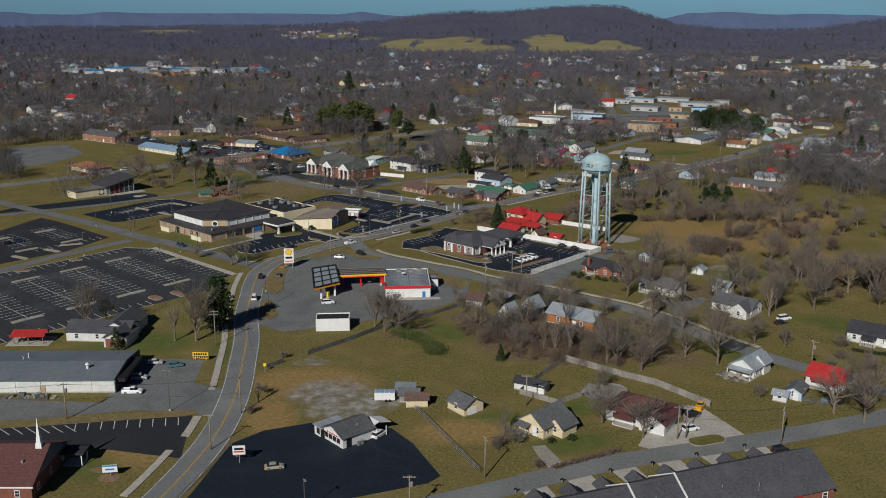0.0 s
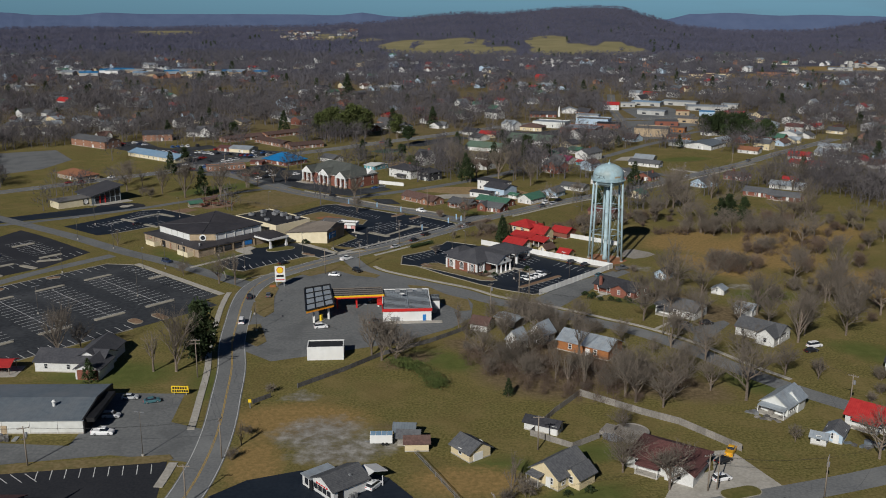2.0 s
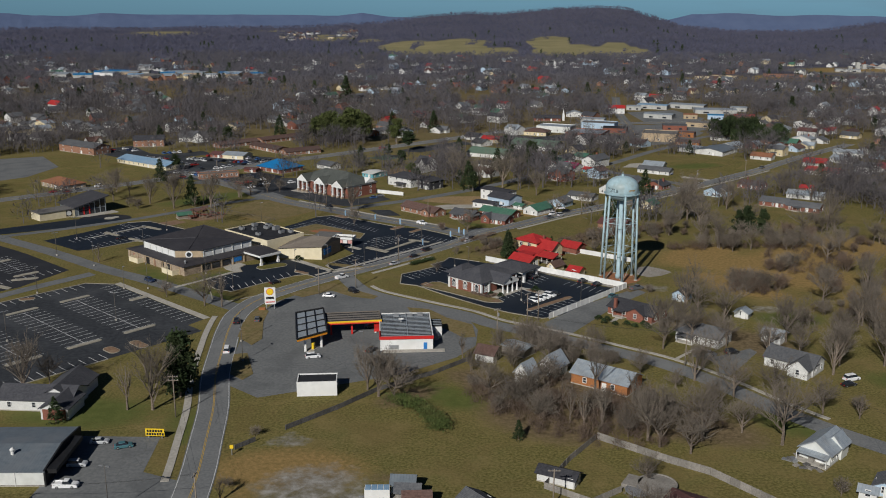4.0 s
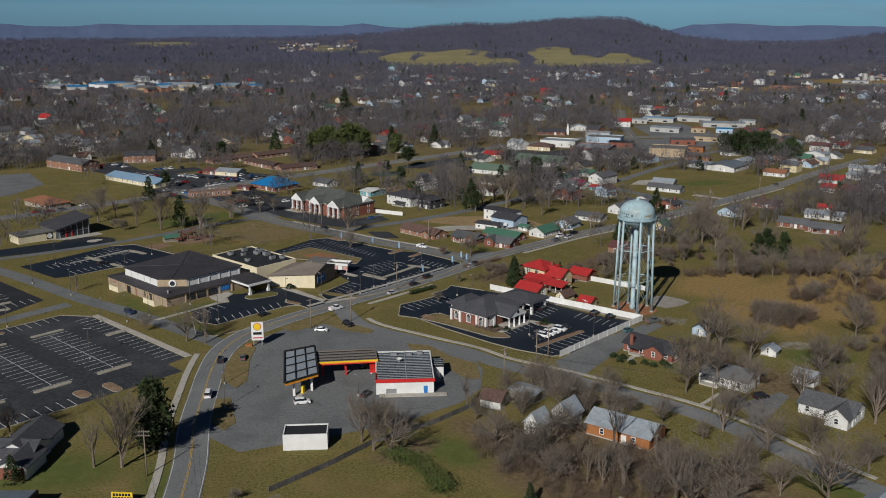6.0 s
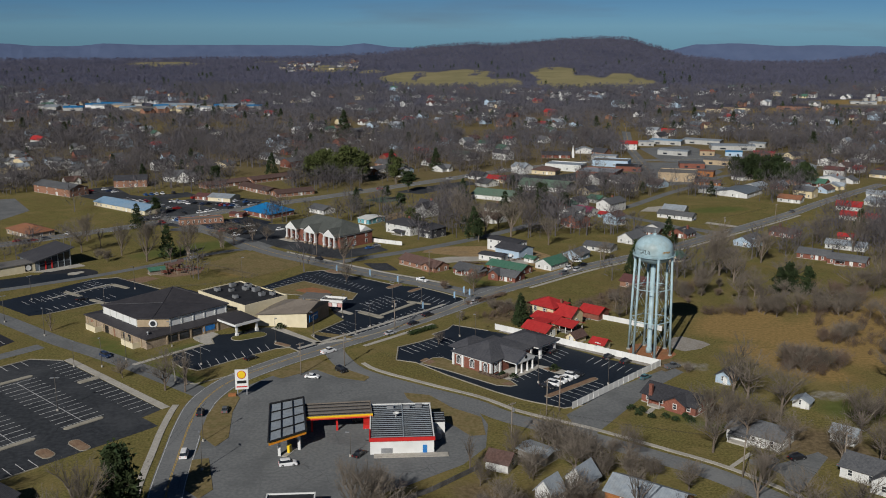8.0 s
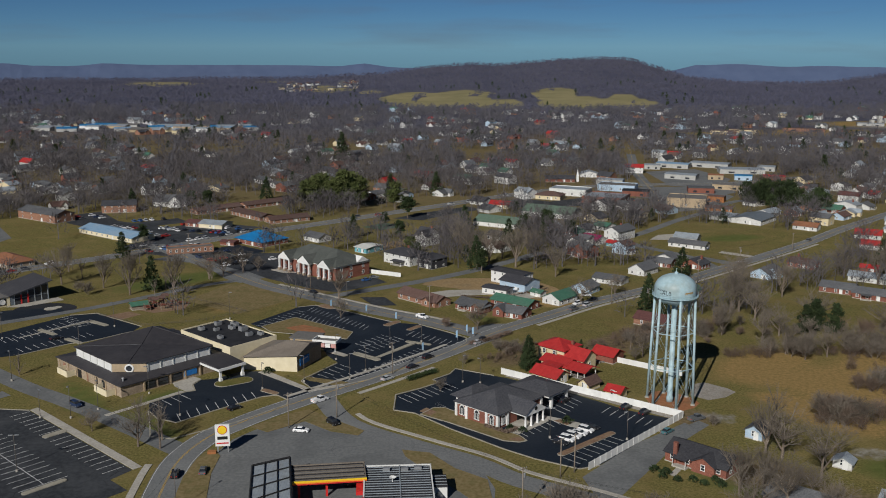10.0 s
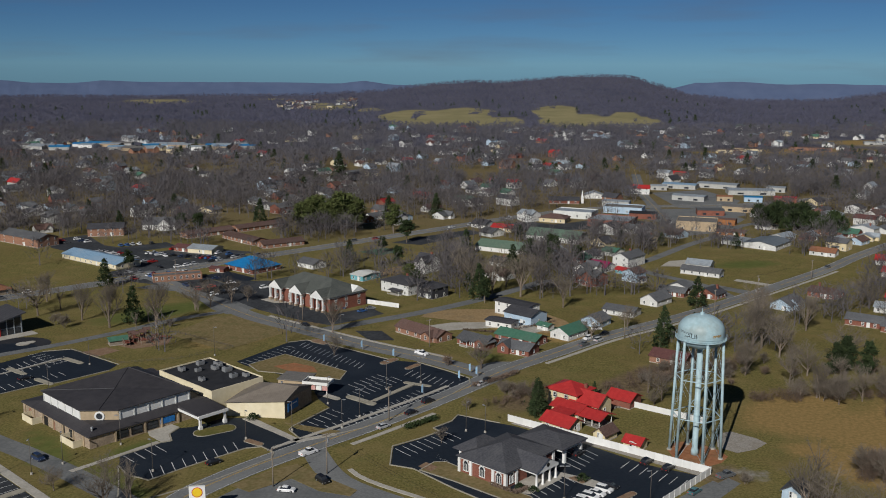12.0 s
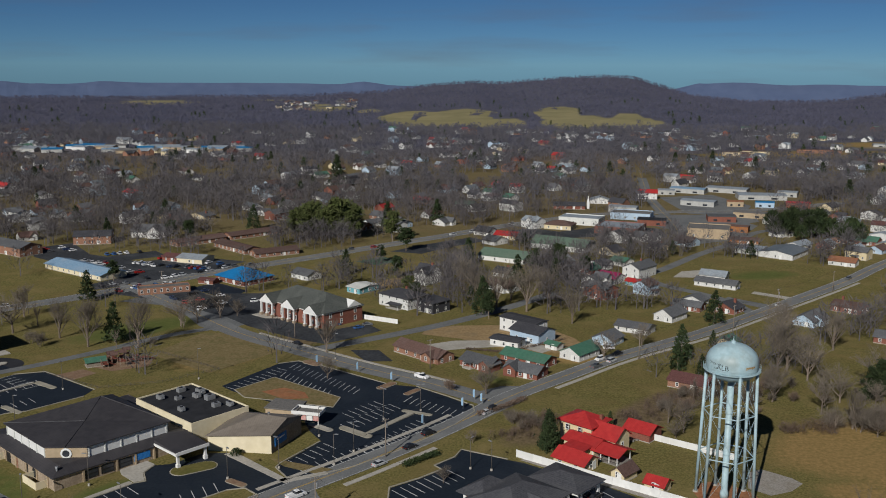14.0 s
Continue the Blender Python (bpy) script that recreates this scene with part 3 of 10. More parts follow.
LITTER = ((22, 248, 26, 15, -35), (40, 262, 30, 12, -40), (8, 272, 16, 9, -40), (48, 246, 22, 9, -40), (-10, 262, 14, 7, 40), (70, 318, 18, 12, 0), (140, 355, 22, 16, 0), (62, 352, 12, 9, 0),
          (86, 300, 25, 14, -40), (34, 262, 34, 18, -40), (58, 246, 24, 12, -40), (-27, 230, 15, 6, 8), (-14, 222, 8, 5, 0), (140, 330, 30, 40, 0), (50, 412, 26, 12, 45), (20, 400, 16, 10, 40), (58, 425, 35, 9, 45), (-50, 500, 30, 14, 45))
BARE = ((-28, 218, 18, 15, 15), (560, 1330, 90, 50, 0), (-370, 1262, 150, 40, 0), (100, 329, 12, 6, 0), (-24, 207, 17, 8, 0), (70, 352, 9, 6, -30), (-35, 238, 8, 6, 0), (-16, 212, 12, 8, 0))

LAWN = ((-104, 369, 21, 5, -44), (-81, 366, 15, 5, 46), (-69, 357, 14, 4, 40), (-86, 252, 28, 15, 0), (-72, 178, 12, 8, 0), (0, 262, 20, 10, -40), (12, 200, 15, 12, 0), (28, 190, 17, 8, 18), (32, 209, 13, 8, 0), (-78, 345, 26, 6, -42), (-118, 510, 44, 18, 45), (66, 312, 22, 10, -40),
        (118, 268, 20, 12, -40), (-60, 245, 6, 20, 10), (-100, 358, 22, 6, -42), (104, 320, 18, 12, 0), (80, 245, 20, 9, -40), (12, 448, 12, 6, -40), (24, 440, 12, 5, 45), (150, 612, 30, 14, 20), (-40, 436, 9, 6, -40))


def pasture(x, y):
    if y < 1500:
        return 0.0
    col, r = 784 + x / y * 1740, math.hypot(x, y)
    k = 0.0
    for mid, half, rr, deep in ((760, 82, 1830, 130), (730, 60, 1900, 150), (850, 62, 1790, 90), (810, 60, 1960, 110), (965, 40, 1960, 150), (1000, 62, 1790, 110), (1090, 52, 1800, 100),
                                (1085, 30, 1860, 70), (590, 34, 2220, 90), (560, 30, 2380, 60), (655, 22, 2090, 70), (290, 60, 2600, 110), (480, 40, 2700, 60)):
        e = 1.0 - math.hypot((col - mid) / half, (r - rr) / deep) + noise.noise((x / 90, y / 90, 9)) * 0.28
        k = max(k, min(max(e * 7, 0), 1))
    if noise.noise((x / 38, y / 70, 4)) > 0.42:
        k = 0.0
    return k


gx = steps((-4800, -1600, 320), (-1600, -400, 60), (-400, -220, 12), (-220, 230, 4), (230, 420, 12), (420, 1600, 40), (1600, 4800, 320))
gy = steps((-1500, 0, 250), (0, 130, 26), (130, 400, 4), (400, 560, 4), (560, 760, 5), (760, 1600, 24), (1600, 3200, 32), (3200, 4896, 70))
gv = [(x, y, terrain(x, y)) for y in gy for x in gx]
nx = len(gx)
gf = [(j * nx + i, j * nx + i + 1, (j + 1) * nx + i + 1, (j + 1) * nx + i) for j in range(len(gy) - 1) for i in range(nx - 1)]
gm = bpy.data.meshes.new("ground")
gm.from_pydata(gv, [], gf)
gm.color_attributes.new("cover", "FLOAT_COLOR", "POINT")
gm.attributes.new("pasture", "FLOAT", "POINT")
gm.attributes.new("lawn", "FLOAT", "POINT")
cols, pass_, lawn_ = [], [], []
for x, y, z in gv:
    d = max((blob(x, y, *b) for b in DRY), default=0) if y < 1600 else 0.0
    li = max((blob(x, y, *b) for b in LITTER), default=0) if y < 800 else 0.0
    far = min(max((y - 450 - 0.15 * abs(x)) / 300, 0), 1) * 0.70
    if y > 1100:
        far = 1.0
    ba = max((blob(x, y, *b) for b in BARE), default=0) if y < 1600 else 0.0
    k = pasture(x, y)
    # alpha: share of haze-tinted woodland floor, growing with distance
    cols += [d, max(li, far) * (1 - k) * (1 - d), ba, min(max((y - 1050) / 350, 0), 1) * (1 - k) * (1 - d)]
    pass_.append(k)
    lawn_.append(max((blob(x, y, *b) for b in LAWN), default=0) if y < 700 else 0.0)
gm.attributes["cover"].data.foreach_set("color", cols)
gm.attributes["pasture"].data.foreach_set("value", pass_)
gm.attributes["lawn"].data.foreach_set("value", lawn_)


def ground_material():
    m = material("winter_grass", (0.096, 0.088, 0.027), (0.200, 0.170, 0.064), 0.62, (0.196, 0.152, 0.064), 18, rough=1.0, bump=0.7, spec=0.05)
    n, l = m.node_tree.nodes, m.node_tree.links
    b = n["Principled BSDF"]
    out = b.inputs["Base Color"].links[0].from_socket
    co = n.new("ShaderNodeTexCoord")
    at = n.new("ShaderNodeAttribute")
    at.attribute_name = "cover"
    sp = n.new("ShaderNodeSeparateColor")
    l.new(at.outputs["Color"], sp.inputs[0])
    pa = n.new("ShaderNodeAttribute")
    pa.attribute_name = "pasture"

    def layer(out, mask, c1, c2, size, sharp=1.0):
        ns = n.new("ShaderNodeTexNoise")
        ns.inputs["Scale"].default_value, ns.inputs["Detail"].default_value = 1.0 / size, 7.0
        ns.inputs["Roughness"].default_value = 0.64
        l.new(co.outputs["Object"], ns.inputs["Vector"])
        mx = n.new("ShaderNodeMix")
        mx.data_type = "RGBA"
        mx.inputs[6].default_value, mx.inputs[7].default_value = (*c1, 1), (*c2, 1)
        r0 = n.new("ShaderNodeMapRange")
        r0.inputs[1].default_value, r0.inputs[2].default_value = 0.35, 0.65
        l.new(ns.outputs["Fac"], r0.inputs[0])
        l.new(r0.outputs[0], mx.inputs[0])
        edge = n.new("ShaderNodeMath")
        edge.operation, edge.inputs[2].default_value = "MULTIPLY_ADD", -0.9 * sharp
        l.new(mask, edge.inputs[0])
        edge.inputs[1].default_value = 1.9
        add = n.new("ShaderNodeMath")
        add.operation = "ADD"
        l.new(edge.outputs[0], add.inputs[0])
        sc = n.new("ShaderNodeMath")
        sc.operation, sc.inputs[1].default_value = "MULTIPLY", 0.9 * sharp
        l.new(ns.outputs["Fac"], sc.inputs[0])
        l.new(sc.outputs[0], add.inputs[1])
        cl = n.new("ShaderNodeClamp")
        l.new(add.outputs[0], cl.inputs[0])
        gate = n.new("ShaderNodeMath")
        gate.operation = "GREATER_THAN"
        gate.inputs[1].default_value = 0.001
        l.new(mask, gate.inputs[0])
        mu = n.new("ShaderNodeMath")
        mu.operation = "MULTIPLY"
        l.new(cl.outputs[0], mu.inputs[0])
        l.new(gate.outputs[0], mu.inputs[1])
        fin = n.new("ShaderNodeMix")
        fin.data_type = "RGBA"
        l.new(mu.outputs[0], fin.inputs[0])
        l.new(out, fin.inputs[6])
        l.new(mx.outputs[2], fin.inputs[7])
        return fin.outputs[2]

    even = n.new("ShaderNodeValue")
    even.outputs[0].default_value = 0.62
    out = layer(out, even.outputs[0], (0.098, 0.104, 0.033), (0.128, 0.130, 0.046), 7.0, 2.85)
    out = layer(out, even.outputs[0], (0.185, 0.138, 0.056), (0.240, 0.182, 0.078), 9.0, 2.55)
    out = layer(out, even.outputs[0], (0.215, 0.172, 0.080), (0.160, 0.125, 0.052), 2.6, 3.4)
    out = layer(out, even.outputs[0], (0.036, 0.036, 0.013), (0.064, 0.054, 0.023), 0.8, 2.7)
    out = layer(out, even.outputs[0], (0.330, 0.270, 0.145), (0.250, 0.200, 0.098), 0.55, 2.85)
    out = layer(out, even.outputs[0], (0.118, 0.086, 0.034), (0.155, 0.114, 0.048), 13.0, 2.5)
    gr = n.new("ShaderNodeAttribute")
    gr.attribute_name = "lawn"
    out = layer(out, gr.outputs["Fac"], (0.080, 0.100, 0.028), (0.122, 0.132, 0.042), 3.0, 1.8)
    out = layer(out, sp.outputs[0], (0.195, 0.138, 0.054), (0.310, 0.205, 0.084), 1.1, 1.5)
    out = layer(out, sp.outputs[1], (0.104, 0.078, 0.044), (0.196, 0.148, 0.086), 1.3, 1.5)
    out = layer(out, sp.outputs[2], (0.12, 0.108, 0.088), (0.33, 0.315, 0.285), 3.2, 2.3)
    # far woodland floor, its colour shifted blue to stand for distance haze
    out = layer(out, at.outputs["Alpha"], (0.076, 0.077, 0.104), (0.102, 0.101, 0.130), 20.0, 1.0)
    out = layer(out, pa.outputs["Fac"], (0.200, 0.182, 0.095), (0.265, 0.230, 0.125), 60.0, 0.3)
    l.new(out, b.inputs["Base Color"])
    return m


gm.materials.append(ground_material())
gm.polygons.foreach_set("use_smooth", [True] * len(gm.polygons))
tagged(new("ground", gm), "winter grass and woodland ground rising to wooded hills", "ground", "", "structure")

# the last ridges, wooded, with the blue of distance haze put into their colour
ridge_mat = material("haze_blue_ridge_woods", (0.078, 0.106, 0.182), (0.090, 0.120, 0.200), 60, (0.084, 0.108, 0.174), 400, rough=1.0, bump=0, spec=0.0)
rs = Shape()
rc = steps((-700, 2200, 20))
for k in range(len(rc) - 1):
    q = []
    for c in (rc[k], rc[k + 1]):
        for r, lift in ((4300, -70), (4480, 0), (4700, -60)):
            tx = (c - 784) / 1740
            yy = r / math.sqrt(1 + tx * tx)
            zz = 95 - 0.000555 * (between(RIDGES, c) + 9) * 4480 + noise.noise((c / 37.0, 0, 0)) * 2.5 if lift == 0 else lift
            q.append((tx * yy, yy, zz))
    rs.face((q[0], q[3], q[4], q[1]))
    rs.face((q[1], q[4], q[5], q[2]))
tagged(new("backdrop", rs.mesh("backdrop", ridge_mat)), "distant wooded ridges along the horizon in painted haze blue", "hills", "", "structure")

# ---- roads ----
MAIN = smooth_line([(-128, -200), (-92, 0), (-62, 130), (-57.7, 156.8), (-54.8, 167.7), (-51.9, 183), (-50.6, 195.6), (-50.6, 209.3), (-51.6, 222.9), (-53.6, 238.2), (-56, 255.5), (-60, 275), (-62.5, 294.3),
                    (-64.3, 310.3), (-64.6, 324.7), (-61, 338), (-54, 348.5), (-46, 358), (-35.4, 369), (-23.5, 381), (-7.4, 398.6), (4.9, 414.5), (16, 431), (34.7, 451.5), (56.8, 474.8),
                    (94.5, 507.7), (144.5, 559.2), (185.5, 599.9), (217.7, 636.2), (280, 700)])
SIDE = smooth_line([(-36, 366), (-27, 347), (-9, 333), (4.9, 323.6), (14.8, 314), (32.2, 303), (46.7, 292), (57.4, 283.5), (67.6, 271.4), (76.9, 256.5), (86.5, 243.5), (97.3, 232), (112, 216.5), (150, 185)])
FRONT = smooth_line([(-61, 134), (-30, 150), (-2.6, 163.9), (13.1, 171.1), (25.2, 177), (37.7, 182), (50.5, 186), (63.8, 190), (80.7, 195.5), (92.9, 200), (103.3, 204), (140, 222)])
CROSS = smooth_line([(-250, 475), (-189.8, 427.4), (-150.8, 396.8), (-122.5, 373.5), (-106.1, 362), (-89, 349), (-66, 330)])
LANE = smooth_line([(-240, 205), (-200, 262), (-157.5, 324.2), (-143.6, 345.4), (-125, 368)])
HIGHWAY = smooth_line([(-330, 395), (-265, 460), (-208.4, 516.5), (-181.2, 544.8), (-148, 577.8), (-124, 605), (-100, 628), (-75, 650), (-36, 687), (-3, 717), (39, 757), (95, 798), (150, 812), (215, 822), (290, 860)])
COURT = smooth_line([(-150, 590), (-109.5, 541.5), (-80.8, 505.2), (-56.2, 482.8), (-30.5, 460.6), (-8.2, 444), (10, 427)])
PARK = smooth_line([(-230, 395), (-180, 425), (-145.1, 453.2), (-125.8, 473.8), (-104.6, 499.9), (-86, 514)])
MILL = smooth_line([(122.2, 533), (118, 558.8), (109.8, 574.1), (96, 592), (92, 612), (102.7, 622), (133.4, 664), (161.5, 697.4), (185.2, 731.3), (215, 748), (260, 760)])
TOWN = smooth_line([(135.8, 724.5), (141.3, 755), (146.2, 813.7), (152.5, 884.8), (166.2, 973), (190, 1120)])
NORTH = smooth_line([(-56, 477), (-50.8, 480.7), (-41.1, 487.2), (-31.6, 495.0), (-23.7, 501.0), (-13.3, 509.5), (-0.3, 521.5), (18, 541), (45, 575)])


def road(name, line, w, label, mat=ASPHALT_ROAD, yellow=True, edge=True, lift=0.05):
    TAKEN_ROADS.append((line, w + 1.0))
    ob = tagged(new(name, ribbon(line, w, lift).mesh(name, mat)), label, "road", "", "structure")
    if yellow:
        s = ribbon(line, 0.14, lift + 0.02, None, 0.14)
        ribbon(line, 0.14, lift + 0.02, s, -0.14)
        tagged(new("road_marking", s.mesh("road_marking", PAINT_YELLOW)), "worn double yellow centre line on the road", "road marking", "", "structure")
    if edge:
        s = ribbon(line, 0.13, lift + 0.02, None, w / 2 - 0.3)
        ribbon(line, 0.13, lift + 0.02, s, -w / 2 + 0.3)
        tagged(new("road_marking", s.mesh("road_marking", PAINT_WHITE)), "white edge lines on the road", "road marking", "", "structure")
    return ob


road("road_main", [p for p in MAIN], 7.6, "grey two-lane asphalt road curving through the town", lift=0.06)
road("road_side", SIDE, 6.2, "narrow grey residential street", edge=False, yellow=False)
road("road_front", FRONT, 6.4, "grey residential street in front of the long brick apartments", edge=False, yellow=False)
road("road_cross", CROSS, 6.0, "pale asphalt drive between the parking lots", ASPHALT_PALE, edge=False, yellow=False)
road("road_lane", LANE, 5.0, "pale asphalt lane beside the parking lot", ASPHALT_PALE, edge=False, yellow=False, lift=0.045)
road("road_highway", HIGHWAY, 11.0, "wide asphalt highway crossing the town", edge=True)
road("road_court", COURT, 9.0, "grey street in front of the brick bank hall", edge=False, lift=0.045)
road("road_park", PARK, 4.6, "narrow asphalt lane past the play area", ASPHALT_PALE, edge=False, yellow=False, lift=0.04)
road("road_mill", MILL, 5.5, "narrow street up through the houses", ASPHALT_PALE, edge=False, yellow=False, lift=0.04)
road("road_town", TOWN, 8.0, "main street of the old town", ASPHALT_PALE, edge=False, lift=0.04)
road("road_north", NORTH, 6.0, "side street beside the brick bank hall", ASPHALT_PALE, edge=False, yellow=False, lift=0.035)


def pavement(line, off, w=1.5, label="pale concrete pavement along the road"):
    s = ribbon(line, w, 0.14, None, off)
    bm = bmesh.new()
    me = s.mesh("pavement", CONCRETE)
    bm.from_mesh(me)
    bmesh.ops.remove_doubles(bm, verts=bm.verts[:], dist=0.01)
    r = bmesh.ops.extrude_face_region(bm, geom=bm.faces[:])
    for e in r["geom"]:
        if isinstance(e, bmesh.types.BMVert):
            e.co.z -= 0.16
    bm.to_mesh(me)
    bm.free()
    tagged(new("pavement", me), label, "pavement", "", "structure")


def stretch(line, y0, y1):
    return [p for p in line if y0 <= p[1] <= y1]


pavement(stretch(MAIN, 219, 322), 6.2, 1.7)
pavement(stretch(MAIN, 165, 187), 7.4, 1.7)
pavement(stretch(MAIN, 192, 205), 6.6, 1.9)
pavement(stretch(MAIN, 372, 398), -6.6, 1.4)
pavement(stretch(MAIN, 362, 414), 5.6, 1.3)
pavement(stretch(MAIN, 440, 600), -5.6, 1.5)
pavement(stretch(SIDE, 245, 352), 5.0, 1.3)
pavement(stretch(COURT, 440, 500), 5.5, 1.3)

# ---- parking lots ----
U = Vector((0.735, -0.678))      # the town's grid
V = Vector((0.678, 0.735))


def lot(name, pts, mat, label, lift=0.03):
    TAKEN_AREAS.append(pts)
    ob = sheet(name, pts, mat, lift, label, "parking lot")
    return ob


def kerb(pts, closed=False, w=0.32, h=0.16):
    line = pts + pts[:1] if closed else pts
    s = Shape()
    for (x0, y0), (x1, y1) in zip(line, line[1:]):
        a, b = Vector((x0, y0)), Vector((x1, y1))
        d = (b - a).normalized()
        n = Vector((-d.y, d.x)) * w / 2
        lo = [(a + n), (a - n), (b - n), (b + n)]
        s.solid([(p.x, p.y, gz(p.y)) for p in lo] + [(p.x, p.y, gz(p.y) + h) for p in lo], [(4, 5, 6, 7), (0, 1, 5, 4), (1, 2, 6, 5), (2, 3, 7, 6), (3, 0, 4, 7)])
    tagged(new("kerb", s.mesh("kerb", KERB)), "pale concrete kerb edging the asphalt", "kerb", "", "structure")


def stalls(o, run, along_, across, depth, both=False, lift=0.05, pitch=2.9, spine=False):
    """White lines of parking bays from the point o, every pitch metres for run metres."""
    s = Shape()
    o = Vector(o)
    a, c = Vector(along_).normalized(), Vector(across).normalized()
    n = int(run / pitch)

    def strip(p, q, w):
        d = (q - p).normalized()
        e = Vector((-d.y, d.x)) * w / 2
        s.face([(k.x, k.y, gz(k.y) + lift) for k in (p - e, q - e, q + e, p + e)])
    for i in range(n + 1):
        p = o + a * (i * pitch)
        strip(p - c * depth if both else p, p + c * depth, 0.17)
    if spine or both:
        strip(o, o + a * (n * pitch), 0.17)
    tagged(new("bay_lines", s.mesh("bay_lines", PAINT_WHITE)), "white painted parking bay lines on asphalt", "road marking", "", "structure")


def island(x, y, length, width, rot, fill=None, label="kerbed traffic island of dry grass in the parking lot"):
    pts = []
    for k in range(16):
        t = 2 * math.pi * k / 16
        cx = (length / 2 - width / 2) * (1 if math.cos(t) > 0 else -1)
        p = Vector((cx + width / 2 * math.cos(t), width / 2 * math.sin(t)))
        c, s = math.cos(radians(rot)), math.sin(radians(rot))
        pts.append((x + p.x * c - p.y * s, y + p.x * s + p.y * c))
    root = thing("traffic_island", x, y, 0, label, "traffic island", "islands of the parking lots")
    loc = [(a - x, b - y) for a, b in pts]
    part("kerb_edge", Shape().prism(loc, -0.3, 0.17), KERB, root)
    part("planting", Shape().prism([(a * 0.92 if rot is None else a - 0.25 * (a / (math.hypot(a, b) + 0.01)), b - 0.25 * (b / (math.hypot(a, b) + 0.01))) for a, b in loc], 0.0, 0.21), fill or KERB, root)


def la(u, w):
    """A point of the big lot, u along its edge and w into it."""
    p = Vector((-112.5, 354.6)) + U * u - V * w
    return (p.x, p.y)


lot("parking_lot_big", [la(-9, 6), la(-1, 0), la(52.5, 0), la(53.5, 6), la(61, 6), la(62, 86), la(20, 120), la(-9, 100)], ASPHALT_LOT, "large worn asphalt parking lot with white bays")
kerb([la(-9, 110), la(-9, 6), la(-1, 0)])
for ww in (17.2, 34.4, 51.6, 68.8, 86.0):
    stalls(la(7, ww), 38, U, V, 5.6, both=True)
    island(*la(4.8, ww - 0.4), 10.2, 1.7, 47.3)
    island(*la(46.2, ww + 0.5), 10.2, 1.7, 47.3)
stalls(la(0, 0.3), 52, U, -V, 5.4)
stalls(la(-8.8, 9), 95, -V, U, 5.0)
stalls(la(61.3, 36), 50, -V, -U, 5.0)
island(*la(19.3, 2.6), 6.4, 2.2, 47.3)
island(*la(57.5, 24.5), 7.5, 3.0, -42.6, MULCH)
island(*la(56, 32.0), 6.0, 3.4, -42.6, MULCH)
for ww in (27.5, 47.0, 66.0):
    island(*la(-6.2, ww), 5.0, 2.6, 20, MULCH)
sheet("pavement", [la(-1, -0.2), la(52.5, -0.2), la(52.5, -2.4), la(-1, -2.4)], CONCRETE, 0.02, "broad concrete walk along the parking lot", "pavement", 0.12)
kerb([la(61.6, 36), la(61.8, 90)])

lot("parking_lot_west", [(-184, 384), (-177, 408.5), (-159, 394), (-135, 372.5), (-144, 351.5), (-163, 331.5), (-200, 360)], ASPHALT_NEW, "worn asphalt parking lot with white bays")
for k in range(3):
    stalls(Vector((-168, 392)) + U * 3 - V * (17 * k + 4), 24, U, V, 5.4, both=True)
stalls((-137, 370), 28, -V, -U, 5.0)
for x, y, r in ((-165, 383, 47), (-148, 367, 47), (-178, 369, 47), (-160, 353, 47), (-150, 352, -30), (-158, 342, -30), (-146, 361, 20)):
    island(x, y, 9, 2.2, r)
lot("parking_lot_north", [(-162, 416), (-151, 432), (-145.5, 441.1), (-139.7, 450.8), (-130.9, 453.9), (-108.9, 435.9), (-109.7, 429.8), (-120.6, 416.9), (-125.3, 415), (-136.9, 401.5), (-142, 399)], ASPHALT_DARK, "freshly sealed dark parking lot with white bays")
stalls((-152.5, 417.5), 31, (0.480, 0.877), (0.713, -0.701), 6.2, pitch=2.7)
stalls((-147, 420.8), 32, (0.563, 0.827), (0.675, -0.738), 5.2, pitch=2.7)
stalls((-140.3, 408.9), 24.5, (0.638, 0.770), (0.715, -0.699), 5.2, pitch=2.7)
stalls((-139.5, 450.2), 18, (0.775, -0.632), (-0.6, -0.8), 5.0, pitch=2.7)
island(-139.5, 428.5, 34, 0.8, 53, CONCRETE, "long narrow concrete divider in the parking lot")
island(-138.2, 428, 11, 2.0, -38)
island(-125, 440, 10.5, 2.2, -36)
island(-125.2, 417.5, 9.5, 2.0, -37)
kerb([(-139.7, 451.2), (-130.9, 454.3), (-108.5, 436.1)])
kerb([(-109.4, 429.8), (-120.6, 416.5), (-125.3, 414.6), (-136.9, 401.1)])
lot("parking_lot_far_west", [(-200, 430), (-166, 458), (-150, 463), (-140, 455), (-170, 436), (-205, 415)], ASPHALT_DARK, "dark sealed drive and parking in front of the metal hall")
island(-149.8, 462, 6, 3, 40, CONCRETE, "kerbed island inside the dark turning loop")

CHURCH_LOT = [(-82.8, 360.6), (-78.4, 365.3), (-75.0, 369.3), (-72.6, 370.4), (-74.4, 375.1), (-73.1, 379.4), (-69.8, 380.2), (-63.4, 386.7), (-57.1, 387.1), (-47.5, 377.9), (-40.7, 370.2), (-37.6, 368.2), (-40.6, 362.6), (-43.6, 358.4), (-45.5, 363.5), (-49.0, 367.2),
              (-53.0, 366.2), (-64.2, 355.4), (-71.6, 347.2), (-74.1, 348.6), (-77.1, 349.8), (-81.2, 355.4)]
lot("parking_lot_church", CHURCH_LOT, ASPHALT_DARK, "dark sealed church parking lot with white bays")
stalls((-70.8, 348.2), 25.5, (0.709, 0.705), (-0.43, 0.90), 5.6)
